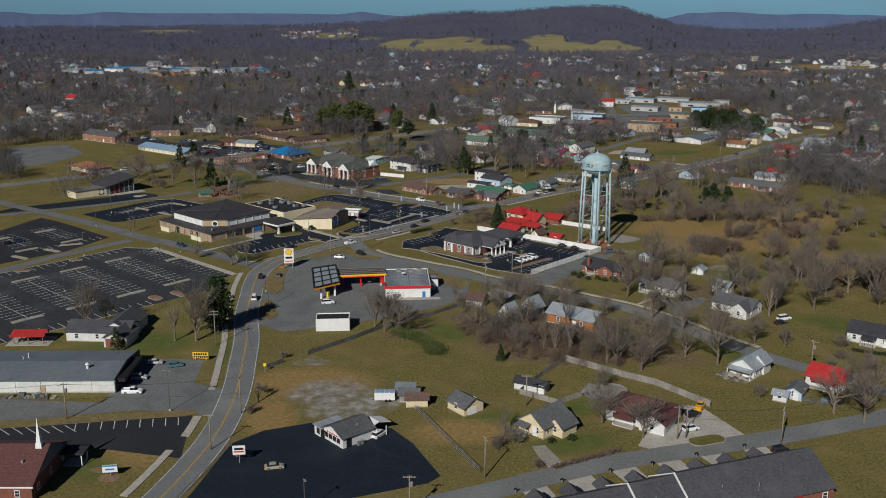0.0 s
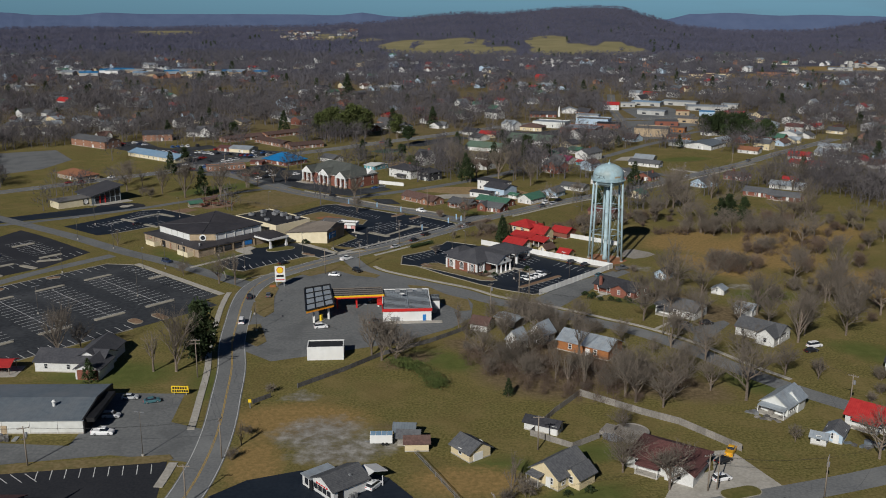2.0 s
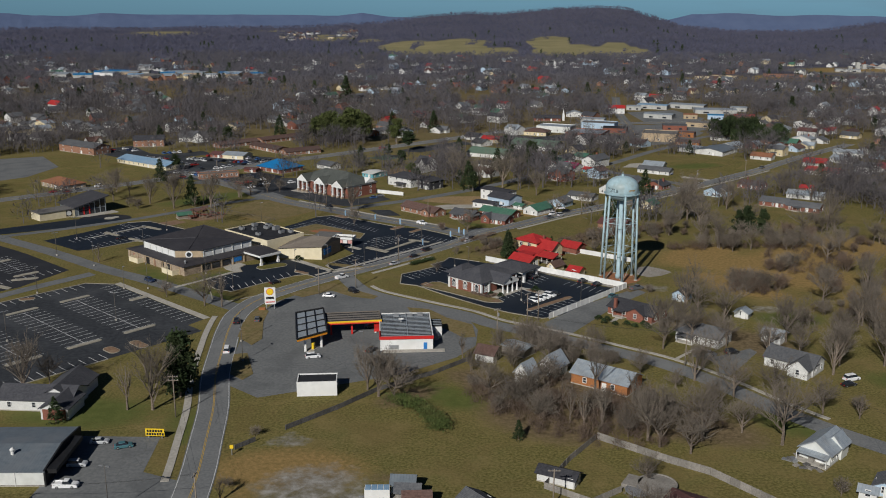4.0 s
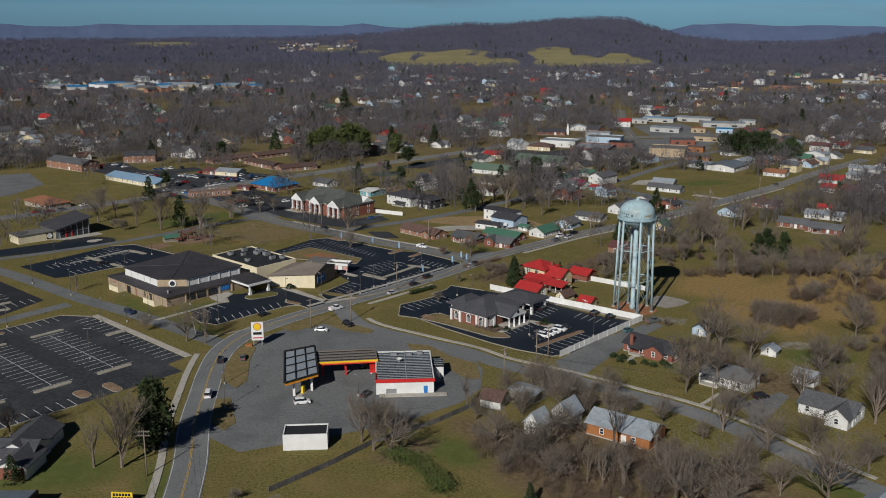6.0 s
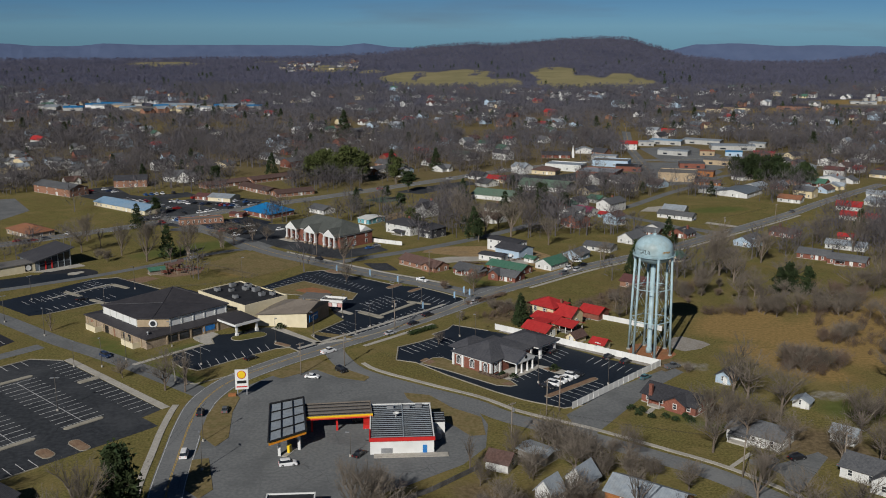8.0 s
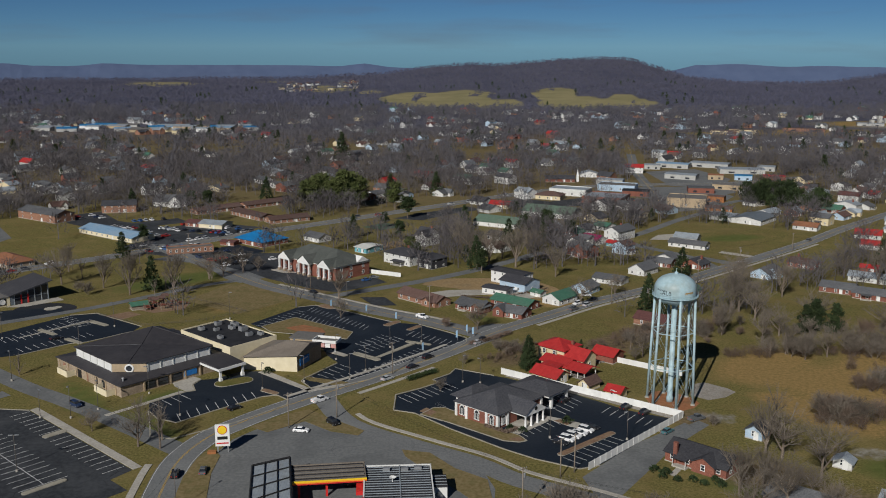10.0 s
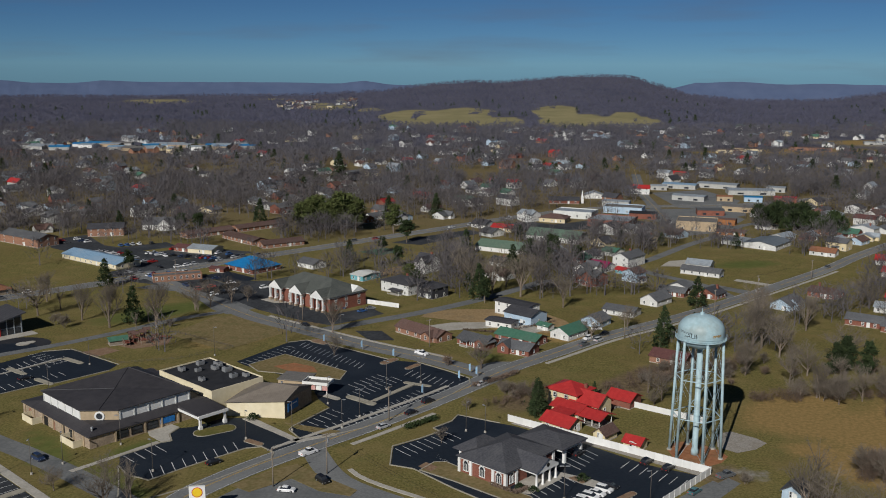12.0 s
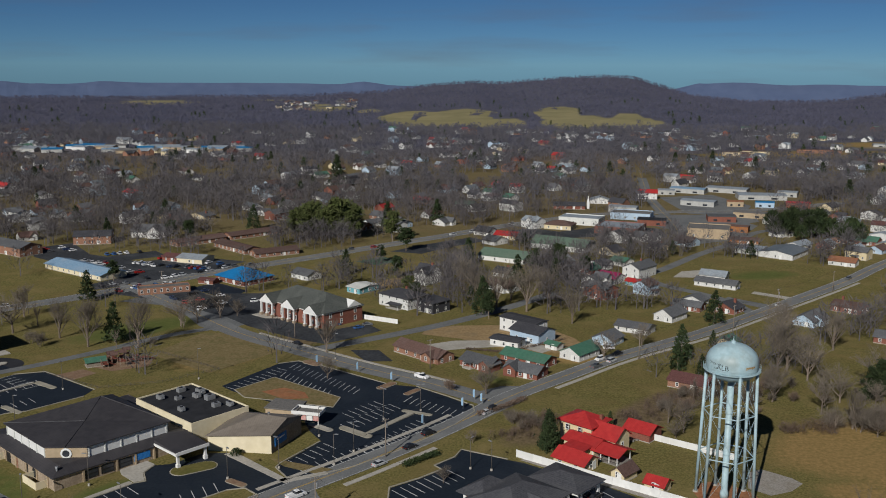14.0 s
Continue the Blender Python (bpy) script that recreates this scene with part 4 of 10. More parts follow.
stalls((-82.0, 361.0), 10.8, (0.68, 0.73), (0.715, -0.70), 5.4)
island(-63.4, 377.6, 11.5, 5.4, 30, GRASS_PATCH, "kerbed grass island in front of the church porch")
island(-51.5, 369.6, 6.4, 2.2, -35, MULCH)
kerb([(-81.4, 355.3), (-77.2, 349.6), (-74.1, 348.4), (-71.6, 347.0), (-64.0, 355.2), (-52.8, 366.0), (-48.9, 367.0), (-45.3, 363.4), (-45.2, 360.0), (-56.4, 347.2), (-69.9, 336.7), (-75.6, 337.9), (-77.6, 344.4), (-81.4, 355.3)])
kerb([(-83.0, 360.8), (-78.5, 365.5), (-75.1, 369.5), (-72.8, 370.6), (-74.6, 375.1), (-73.3, 379.6)])
sheet("pavement", [(-92.2, 352.2), (-90.9, 351.3), (-83.6, 359.6), (-75.4, 369.4), (-76.6, 370.4), (-84.6, 360.8)], CONCRETE, 0.03, "narrow concrete walk beside the church lawn", "pavement", 0.06)
sheet("plaza_walk", [(-75.4, 369.9), (-73.2, 371.0), (-74.9, 375.1), (-73.5, 380.0), (-77.4, 383.0), (-81.6, 378.0), (-79.6, 374.0)], CONCRETE, 0.035, "pale concrete plaza at the church entrance", "pavement", 0.08)
sheet("pavement", [(-58, 386), (-56, 387.8), (-40.2, 372.0), (-31.6, 376.2), (-30.8, 374.8), (-40.4, 369.8)], CONCRETE, 0.02, "pale concrete walk from the church to the road", "pavement", 0.12)
lot("parking_lot_plaza", [(-71.2, 440.0), (-58.2, 463.9), (-51.9, 467.0), (-44.4, 462.4), (-20.7, 442.4), (-11.8, 440.0), (-2.3, 430.4), (4.6, 422.6), (4.8, 417.7), (-0.7, 407.6), (-7.8, 397.6), (-15.9, 388.4), (-24.3, 380.4), (-35.0, 373.2), (-40.2, 373.2),
                          (-43.6, 378.5), (-43.0, 380.8), (-35.0, 394.7), (-39.1, 401.8), (-42.6, 412.8), (-41.3, 418.2), (-48.6, 421.4), (-66.9, 435.1)],
    ASPHALT_DARK, "dark sealed shopping parking lot with white bays")
stalls((-52, 464.0), 36, (0.662, -0.750), (-0.318, -0.948), 5.2, pitch=2.5)
stalls((-55, 450.0), 27, (0.665, -0.747), (0.187, 0.982), 4.7, pitch=2.5)
stalls((-12.8, 430.8), 20.0, (0.740, -0.672), (-0.419, -0.908), 5.7, pitch=2.5)
stalls((-27.7, 402.7), 23.3, (0.571, 0.821), (-0.667, 0.745), 5.6, pitch=2.6)
stalls((-21.0, 395.0), 20.3, (0.547, 0.837), (0.672, -0.741), 5.6, pitch=2.6)
stalls((-21.7, 386.0), 35.4, (0.707, 0.707), (-0.683, 0.731), 5.6, pitch=2.6)
stalls((-32.0, 416.0), 13.0, (0.630, 0.776), (0.692, -0.722), 5.6, pitch=2.6)
QUAD = [(-66.4, 436.3), (-56.7, 449.0), (-33.9, 429.5), (-35.0, 420.8), (-47.4, 424.9), (-62.1, 429.4)]
sheet("plaza_lawn", QUAD, VERGE, 0.036, "kerbed dry lawn with bare reddish soil between the parking rows", "grass", 0.1)
sheet("bare_soil", [(-58, 434.5), (-52, 438.5), (-45, 434), (-43, 428.5), (-50, 427.5)], RED_CLAY, 0.145, "bare reddish soil worn into the lawn", "soil")
kerb(QUAD, True)
stalls((-69.5, 439.0), 24, (0.50, 0.866), (0.80, -0.60), 4.6, pitch=2.6)
stalls((-41.5, 382.5), 15, (0.56, 0.83), (0.735, -0.678), 4.8, pitch=2.6)
stalls((-35.8, 374.6), 27, (0.74, 0.67), (-0.62, 0.78), 4.8, pitch=2.6)
island(-18.3, 407.5, 21, 1.7, 54, KERB, "long kerbed divider of tan gravel in the parking lot")
island(-26.8, 401, 11.5, 2.6, -40, KERB)
island(-11.0, 416.2, 9.5, 1.8, -25, KERB)
island(-21.0, 440.8, 8.0, 3.0, 52, MULCH, "kerbed mulch bed with low yellow shrubs")
island(-47.0, 464.8, 8.0, 4.0, -42, MULCH, "kerbed mulch bed with low yellow shrubs")
island(-36.5, 404.5, 9, 2.4, -40, CONCRETE)
island(-13.0, 434.8, 7.0, 2.4, 52, MULCH, "kerbed mulch bed with low yellow shrubs")
kerb([(-58.2, 464.2), (-51.9, 467.3), (-44.4, 462.7), (-20.7, 442.7)])
kerb([(-11.8, 440.3), (-2.0, 430.7), (4.9, 422.9), (5.1, 417.7), (-0.4, 407.3), (-7.5, 397.3), (-15.6, 388.1), (-24.1, 380.1), (-35.0, 372.9), (-40.4, 372.9), (-43.9, 378.5), (-43.3, 380.9), (-35.3, 394.7)])
BANK_LOT = [(1.1, 389.5), (12.2, 383.5), (16.1, 381.7), (25.6, 374), (31.5, 371), (46.8, 356.6), (57.5, 350.6), (51.1, 341.5), (34.2, 322.5), (29, 320.5), (19.3, 325.9), (12.1, 331.6), (-0.8, 344), (-10, 354.3), (-15.6, 356.4), (-15.6, 367.5), (-9, 372.5), (-3.7, 377.5), (-5.5, 380), (-0.5, 385)]
lot("parking_lot_bank", BANK_LOT, ASPHALT_DARK, "dark sealed bank parking lot with white bays")
kerb([(34.0, 322.2), (29, 320.2), (19.2, 325.6), (12.0, 331.3), (-0.9, 343.7), (-10.1, 354.0), (-15.9, 356.2), (-15.9, 367.7), (-9.1, 372.8), (-3.9, 377.7), (-5.7, 380), (-0.7, 385.2), (1.0, 389.8), (12.3, 383.8)])
stalls((-15.2, 366.2), 17.5, (0.753, 0.658), (0.661, -0.750), 6.2, pitch=2.4)
stalls((15.3, 343.5), 12, (0.755, 0.656), (0.571, -0.821), 5.8, pitch=2.4)
stalls((24.8, 361.0), 11, (0.535, 0.845), (0.574, -0.819), 9.0, pitch=2.5)
stalls((42.5, 358.6), 16, (0.740, -0.672), (-0.60, -0.80), 4.8, pitch=2.6)
stalls((29.5, 323.0), 20, (0.690, 0.724), (-0.72, 0.69), 4.8, pitch=2.6)
stalls((27.5, 334.0), 15, (0.700, 0.714), (-0.72, 0.69), 5.0, pitch=2.6)
sheet("bank_lawn", [(-8.6, 353.2), (-5.1, 358), (-2.2, 358), (12.8, 342.5), (16.6, 339.3), (18.1, 336.2), (16.3, 335.3), (12.4, 336.1), (-0.8, 347.4)], VERGE, 0.04, "kerbed strip of dry lawn along the bank wall", "grass", 0.1)
kerb([(-8.6, 353.2), (-5.1, 358), (-2.2, 358), (12.8, 342.5), (16.6, 339.3), (18.1, 336.2), (16.3, 335.3), (12.4, 336.1), (-0.8, 347.4)], True)
sheet("pavement", [(13.4, 341.7), (16.7, 340.5), (25.0, 350.0), (29.5, 345.6), (34.1, 342.8), (35.6, 345.0), (31.3, 348.7), (27.0, 351.0), (23.4, 353.2)], CONCRETE, 0.03, "pale concrete walk round the bank portico", "pavement", 0.1)
for pts, m in (([(-9.0, 355.2), (-7.2, 357.8), (-4.3, 354.9), (-5.9, 352.3)], MULCH), ([(13.6, 337.0), (16.2, 338.6), (17.6, 336.5), (15.8, 335.7)], MULCH), ([(26.2, 349.0), (29.2, 345.9), (31.0, 347.4), (28.0, 350.0)], MULCH)):
    sheet("mulch_bed", pts, m, 0.15, "red-brown mulch bed beside the bank", "soil")
island(32.8, 334.6, 21, 2.0, 42, MULCH, "kerbed mulch bed beside the parked cars")
s_hatch = Shape()
for k in range(6):
    s_hatch.face([(x, y, 0.052) for x, y in ((-5.4 + 0.55 * k, 360.8 - 0.62 * k), (-5.2 + 0.55 * k, 361.0 - 0.62 * k), (-3.7 + 0.45 * k, 362.6 - 0.95 * k), (-3.9 + 0.45 * k, 362.4 - 0.95 * k))])
tagged(new("hatch_lines", s_hatch.mesh("hatch_lines", PAINT_WHITE)), "white hatched no-parking lines on asphalt", "road marking", "", "structure")
sheet("gravel_strip", [(15.2, 383.4), (16.4, 384.0), (58.5, 352.4), (57.2, 350.9)], GRAVEL_PALE, 0.045, "tan gravel strip along the white fence", "gravel")
sheet("forecourt", [(-54.6, 268), (-57, 275), (-59, 300), (-60, 318), (-54.7, 336.5), (-42, 354), (-30, 349), (-9, 331.5), (6, 322), (9, 310), (8, 297), (2.5, 288), (-12, 276), (-30, 268), (-46.6, 261)], ASPHALT_PALE, 0.028,
      "pale cracked asphalt forecourt of the fuel station", "forecourt")
TAKEN_AREAS.append([(-60, 266), (-60, 320), (-42, 354), (8, 325), (8, 295), (-12, 276), (-46, 261)])
lot("parking_lot_store", [(-135, 196), (-140, 232), (-108.6, 213.5), (-82, 211.5), (-81.5, 240), (-64, 239.5), (-63, 223.5), (-53, 219), (-54.2, 204.2), (-71.5, 207.2), (-102, 201)], ASPHALT_PALE, "pale asphalt parking lot beside the metal store")
lot("parking_lot_lower", [(-110, 193), (-100, 197.5), (-58.5, 204.4), (-56.9, 192.8), (-55.5, 183), (-74.3, 187.5), (-110, 187)], ASPHALT_NEW, "dark asphalt church parking lot with white bays")
stalls((-84, 200.2), 24, (1, 0.13), (0.24, -0.97), 4.2, pitch=2.85)
stalls((-106, 196.6), 20, (1, 0.12), (0.75, -0.66), 5.0, pitch=2.85)
lot("parking_lot_black", [(-46.3, 190), (-40.3, 196.4), (-30, 200.5), (-18, 201), (-11.6, 197.6), (-6.5, 190), (-0.4, 175.5), (-3, 172.5), (-25, 163.8), (-55.5, 150), (-49.6, 168)], ASPHALT_DARK, "freshly sealed black parking lot round the small white store")
lot("parking_lot_west_end", [(-290, 630), (-256, 645), (-231, 607), (-236, 574), (-258, 550)], ASPHALT_PALE, "wide grey asphalt yard beside the highway", 0.016)
lot("parking_lot_court", [(-112, 546), (-100, 571), (-82, 572), (-78, 552), (-72.7, 531), (-47.2, 507), (-33.6, 519), (-27, 508), (-38, 496), (-46.3, 489), (-57.6, 496), (-78.3, 514), (-91, 530)], ASPHALT_LOT, "asphalt parking lot in front of the brick bank hall")
lot("parking_lot_blue", [(-150, 570), (-125, 590), (-100, 560), (-90, 545), (-104, 548)], ASPHALT_LOT, "asphalt parking area by the highway")
lot("parking_lot_clinic", [(-165, 632), (-140, 655), (-105, 640), (-122, 618)], ASPHALT_LOT, "asphalt parking lot behind the long blue-roofed building")
lot("parking_lot_flats", [(-195, 640), (-160, 668), (-150, 655), (-185, 628)], ASPHALT_LOT, "asphalt parking lot beside the brick flats")
sheet("driveway", [(42.6, 189), (49.4, 184.5), (67.7, 194), (61.5, 210), (57.5, 209.5), (55.5, 201), (46, 196)], CONCRETE, 0.03, "pale concrete driveway beside the maroon-roofed house", "driveway")
sheet("driveway", [(67.1, 291.2), (73.7, 289), (84.2, 294.8), (85.5, 292.1), (78.2, 282), (72.9, 274.9), (70.7, 277.5), (72.3, 282.8), (70.2, 286.9), (66.7, 288.6)], ASPHALT_PALE, 0.03, "pale asphalt driveway beside the small houses", "driveway")
sheet("driveway", [(31.5, 302), (35, 305), (62, 345), (60, 348), (44, 334), (29, 316)], ASPHALT_PALE, 0.03, "pale asphalt drive along the white fence", "driveway")
sheet("driveway", [(100, 207), (104, 205), (135, 186), (132, 183)], ASPHALT_PALE, 0.03, "narrow asphalt drive past the apartments", "driveway")
sheet("gravel_yard", [(-12, 478), (6, 484), (22, 487), (30, 478), (36, 484), (24, 495), (0, 494), (-14, 486)], CONCRETE, 0.02, "pale gravel drive up to the new houses", "driveway")
sheet("walk", [(49, 317.5), (50, 316.5), (53, 321), (52, 322)], CONCRETE, 0.03, "concrete garden path to the brick house", "path")
sheet("walk", [(61.1, 286.9), (62.1, 286.4), (68.9, 293.5), (68.3, 294.6)], CONCRETE, 0.03, "concrete garden path to the white house", "path")
sheet("bare_soil", [(-45, 441), (-36, 436), (-28, 427), (-34, 421), (-44, 428)], RED_CLAY, 0.02, "bare red clay patch in the grass", "soil")
sheet("junction", [(-1, 439), (7.3, 436), (14, 441), (24, 441), (19, 426), (7.9, 412), (4.5, 416), (6.5, 425)], ASPHALT_ROAD, 0.055, "broad asphalt junction of two streets", "road")
for pts in ([(-60.3, 303.6), (-61.3, 315.5), (-60.6, 326), (-58.4, 331.5), (-55.5, 326.7), (-55.4, 317.3), (-53.0, 302.1), (-55, 297)], [(-51.9, 344.3), (-45.0, 352.0), (-38.5, 356.5), (-33, 351), (-26.7, 345.7), (-22.5, 342.1), (-23.8, 339.1), (-31.1, 341.6), (-38.5, 348.2), (-46.9, 341.0)],
            [(-12.5, 330.6), (-5.7, 328.9), (0.2, 320.4), (7.5, 314.5), (8.2, 303.9), (4.5, 303.2), (1.5, 308), (-3.7, 314.8), (-11.6, 326.9)], [(-58.5, 290), (-55, 291), (-50.5, 276), (-52.5, 272), (-56.5, 276)], [(-102, 201.2), (-58.8, 207.4), (-57.5, 205.4), (-60, 203.9), (-100, 197.2), (-110, 196)],
            [(-46, 383.5), (-30, 377.5), (-33, 374.5), (-42, 379)]):
    sheet("verge", pts, VERGE, 0.075, "strip of dry winter grass beside the asphalt", "grass", 0.05)
TAKEN_AREAS.append([(-103, 474), (-93, 505), (-79, 508), (-60, 488), (-59, 479), (-78, 452)])
sheet("field_grass", [(-103.3, 474.3), (-93.4, 503), (-81, 505), (-63, 487), (-60.5, 479.2), (-78.3, 453.5)], VERGE, 0.02, "dry winter grass of the playing field", "grass")

# the ground at the foot of the water tower
sheet("bare_soil", [(53.5, 366), (53.8, 361), (57, 357.8), (61, 356), (65, 358.2), (67.5, 361.8), (66.5, 366), (63, 369.5), (58.5, 371.5), (55, 370)], RED_CLAY, 0.02, "bare red-brown soil under the water tower", "soil")
sheet("gravel_pad", [(66.5, 368), (69, 376.5), (73, 378.5), (78.5, 373.5), (80, 370.5), (76, 366.5), (70.5, 364.2)], GRAVEL_PALE, 0.024, "pale gravel pad beside the water tower", "gravel")
sheet("driveway", [(46, 331), (50.5, 328), (57, 336.5), (66, 346.5), (64, 349.5), (60, 346)], ASPHALT_PALE, 0.034, "pale asphalt drive end outside the white fence", "driveway")
sheet("tennis_court", [(-49, 641), (-37, 654), (-25, 645), (-37, 632)], COURT_GREEN, 0.02, "faded green sports court beside the highway", "court")
lot("parking_lot_highway", [(-33, 668), (-18, 686), (12, 712), (20, 700), (2, 684), (-16, 662)], ASPHALT_LOT, "worn asphalt lot beside the highway")
lot("parking_lot_shops", [(20, 724), (50, 745), (66, 732), (95, 752), (112, 756), (130, 742), (128, 716), (90, 716), (60, 708), (30, 712)], ASPHALT_LOT, "worn asphalt lot round the shops", 0.022)
lot("parking_lot_old_town", [(118, 800), (120, 768), (136, 740), (160, 742), (200, 772), (205, 800), (160, 800)], ASPHALT_PALE, "pale asphalt yards of the old town", 0.021)
lot("parking_lot_clinic", [(-231, 673), (-213, 690), (-192, 658), (-155, 637), (-135, 620), (-116, 632), (-112, 624), (-127, 604), (-150, 585), (-160, 577), (-166, 588), (-157, 602), (-178, 622), (-198, 634), (-218, 650)], ASPHALT_LOT, "worn asphalt lot with parked cars round the clinic", 0.016)
lot("parking_lot_court", [(-142, 556), (-133, 567), (-118, 580), (-98, 561), (-79, 551), (-79, 518), (-89, 506), (-97, 514), (-106, 530), (-121, 549)], ASPHALT_PALE, "grey asphalt yard between the highway and the brick hall", 0.018)
lot("parking_lot_blue_shop", [(-118.6, 581.0), (-108.7, 592.0), (-91.2, 576.5), (-97.6, 561.6)], ASPHALT_DARK, "dark sealed lot beside the blue-roofed shop", 0.024)
lot("parking_lot_ranch", [(-36.1, 480.9), (-29.5, 467.0), (-20.5, 467.5), (-26.1, 481.0)], ASPHALT_LOT, "small worn asphalt lot beside the brick ranch house", 0.03)
sheet("driveway", [(135.2, 578.5), (149.6, 566.3), (146.5, 562.5), (132.4, 574.5)], CONCRETE, 0.03, "pale concrete drive up to the long white house", "driveway")
sheet("driveway", [(120.4, 568.0), (132.3, 555.3), (138.7, 545.0), (134.4, 540.5), (127.0, 549.6), (117.3, 563.7)], ASPHALT_PALE, 0.03, "pale asphalt side lane between the lawns", "driveway")
sheet("driveway", [(105.4, 606.9), (112.6, 619.9), (125.5, 624.1), (115.4, 606.3)], CONCRETE, 0.03, "pale concrete parking yard behind the white house", "driveway")
sheet("driveway", [(48.5, 473.4), (57.4, 477.3), (60.3, 473.0), (51.9, 467.0)], CONCRETE, 0.03, "pale concrete drive beside the green-roofed house", "driveway")
lot("parking_lot_turnaround", [(-152.5 + 11.5 * math.cos(k * 0.349), 460.5 + 9.5 * math.sin(k * 0.349)) for k in range(18)], ASPHALT_NEW, "dark asphalt turning circle in front of the grey building", 0.026)
island(-150.5, 460.8, 5.0, 4.6, 0, CONCRETE, "round pale concrete island in the turning circle")
lot("parking_lot_tan_store", [(147, 777), (187, 783), (194, 756), (165, 706), (142, 694), (134, 715)], ASPHALT_PALE, "pale asphalt yard round the tan store", 0.018)
lot("parking_lot_depot", [(160, 885), (205, 902), (217, 842), (193, 790), (162, 806)], ASPHALT_PALE, "pale asphalt yard of the far stores", 0.018)
sheet("bare_soil", [(-12, 503), (2, 497), (12, 487), (22, 483), (36, 478), (46, 489), (44, 498), (36, 512), (16, 517), (0, 516), (-10, 511)], DIRT_TAN, 0.012, "bare tan dirt round the new houses", "soil")
sheet("bare_soil", [(-42, 588), (-28, 602), (-14, 612), (-8, 606), (-22, 592), (-36, 582)], DIRT_TAN, 0.012, "bare tan dirt beside the sports court", "soil")

# ---- buildings of their own ----
def water_tower(x, y):
    root = thing("water_tower", x, y, 14, "tall pale blue steel water tower on six legs", "water tower")
    TAKEN_SPOTS.append((x, y, 9))
    top, low, zt = 5.45, 6.35, 30.3
    feet = []
    for k in range(6):
        a = radians(60 * k + 18)
        p, q = (low * math.cos(a), low * math.sin(a), 0), (top * math.cos(a), top * math.sin(a), zt)
        feet.append((p, q))
        leg = part("leg", Shape().tube(p, q, 0.35, 0.33, 12), TOWER_PAINT, root, smooth=True)
        part("footing", Shape().tube((p[0], p[1], -0.3), (p[0], p[1], 0.35), 0.7, 0.6, 8), CONCRETE, leg)
    levels = (0.0, 0.345, 0.67, 1.0)
    at = [[Vector(p).lerp(Vector(q), t) for p, q in feet] for t in levels]
    for i in range(3):
        for k in range(6):
            a, b, c, d = at[i][k], at[i][(k + 1) % 6], at[i + 1][k], at[i + 1][(k + 1) % 6]
            part("brace_rod", Shape().tube(a, d, 0.035, 0.035, 4), TOWER_PAINT, root)
            part("brace_rod", Shape().tube(b, c, 0.035, 0.035, 4), TOWER_PAINT, root)
            if i < 2:
                part("strut", Shape().tube(c, d, 0.13, 0.13, 6), TOWER_PAINT, root)
                part("tie_rod", Shape().tube(c, (0, 0, c.z), 0.03, 0.03, 4), TOWER_PAINT, root)
    part("riser_pipe", Shape().lathe([(0.95, 0), (0.95, 1.2), (0.72, 1.8), (0.72, 28.0)], 20), TOWER_PAINT, root, smooth=True)
    for z in (10.2, 19.8):
        part("pipe_collar", Shape().lathe([(0.80, z), (0.80, z + 0.25)], 16), TOWER_PAINT, root)
    rings = [(0.5, 27.6)] + [(5.7 * math.sin(radians(t)), 30.5 - 2.9 * math.cos(radians(t))) for t in range(12, 91, 8)]
    rings += [(5.75, 30.5), (5.75, 32.2)] + [(5.75 * math.cos(radians(t)), 32.2 + 3.9 * math.sin(radians(t))) for t in range(8, 89, 8)]
    tank = part("tank", Shape().lathe(rings, 48), TOWER_PAINT, root, "rounded pale blue tank with rust stains", smooth=True)
    part("balcony", Shape().lathe([(5.7, 30.15), (6.35, 30.15), (6.35, 30.28), (5.7, 30.28)], 48), TOWER_PAINT, root)
    rail = Shape()
    for z in (30.7, 31.2):
        for k in range(36):
            a, b = 2 * math.pi * k / 36, 2 * math.pi * (k + 1) / 36
            rail.tube((6.3 * math.cos(a), 6.3 * math.sin(a), z), (6.3 * math.cos(b), 6.3 * math.sin(b), z), 0.03, 0.03, 4)
    for k in range(36):
        a = 2 * math.pi * k / 36
        rail.tube((6.3 * math.cos(a), 6.3 * math.sin(a), 30.2), (6.3 * math.cos(a), 6.3 * math.sin(a), 31.2), 0.025, 0.025, 4)
    part("railing", rail, TOWER_PAINT, root)
    part("finial", Shape().lathe([(0.5, 35.9), (0.5, 36.5), (0.1, 36.7), (0.06, 37.6)], 12), TOWER_PAINT, root)
    ladder = Shape()
    a, b = Vector(feet[4][0]) * 1.0 + Vector((0.35, 0, 0)), Vector(feet[4][1]) + Vector((0.35, 0, 0))
    for o in (-0.2, 0.2):
        ladder.tube(a + Vector((o, 0, 0)), b + Vector((o, 0, 0)), 0.03, 0.03, 4)
    for k in range(60):
        p = a.lerp(b, k / 60)
        ladder.tube(p - Vector((0.2, 0, 0)), p + Vector((0.2, 0, 0)), 0.02, 0.02, 4)
    part("ladder", ladder, TOWER_PAINT, root)
    for k in range(9):
        t = radians(-88 + 22 * (k / 8.0))
        w = 0.25 + 0.45 * random.random()
        part("rust_patch", Shape().solid([(5.78 * math.cos(t + s * w / 11), 5.78 * math.sin(t + s * w / 11), z) for s, z in ((-1, 32.15 - w), (1, 32.2 - w), (0.8, 32.15), (-0.7, 32.1))], [(0, 1, 2, 3)]), RUST, tank)
    return root, tank


tower, tank = water_tower(59.6, 363.4)
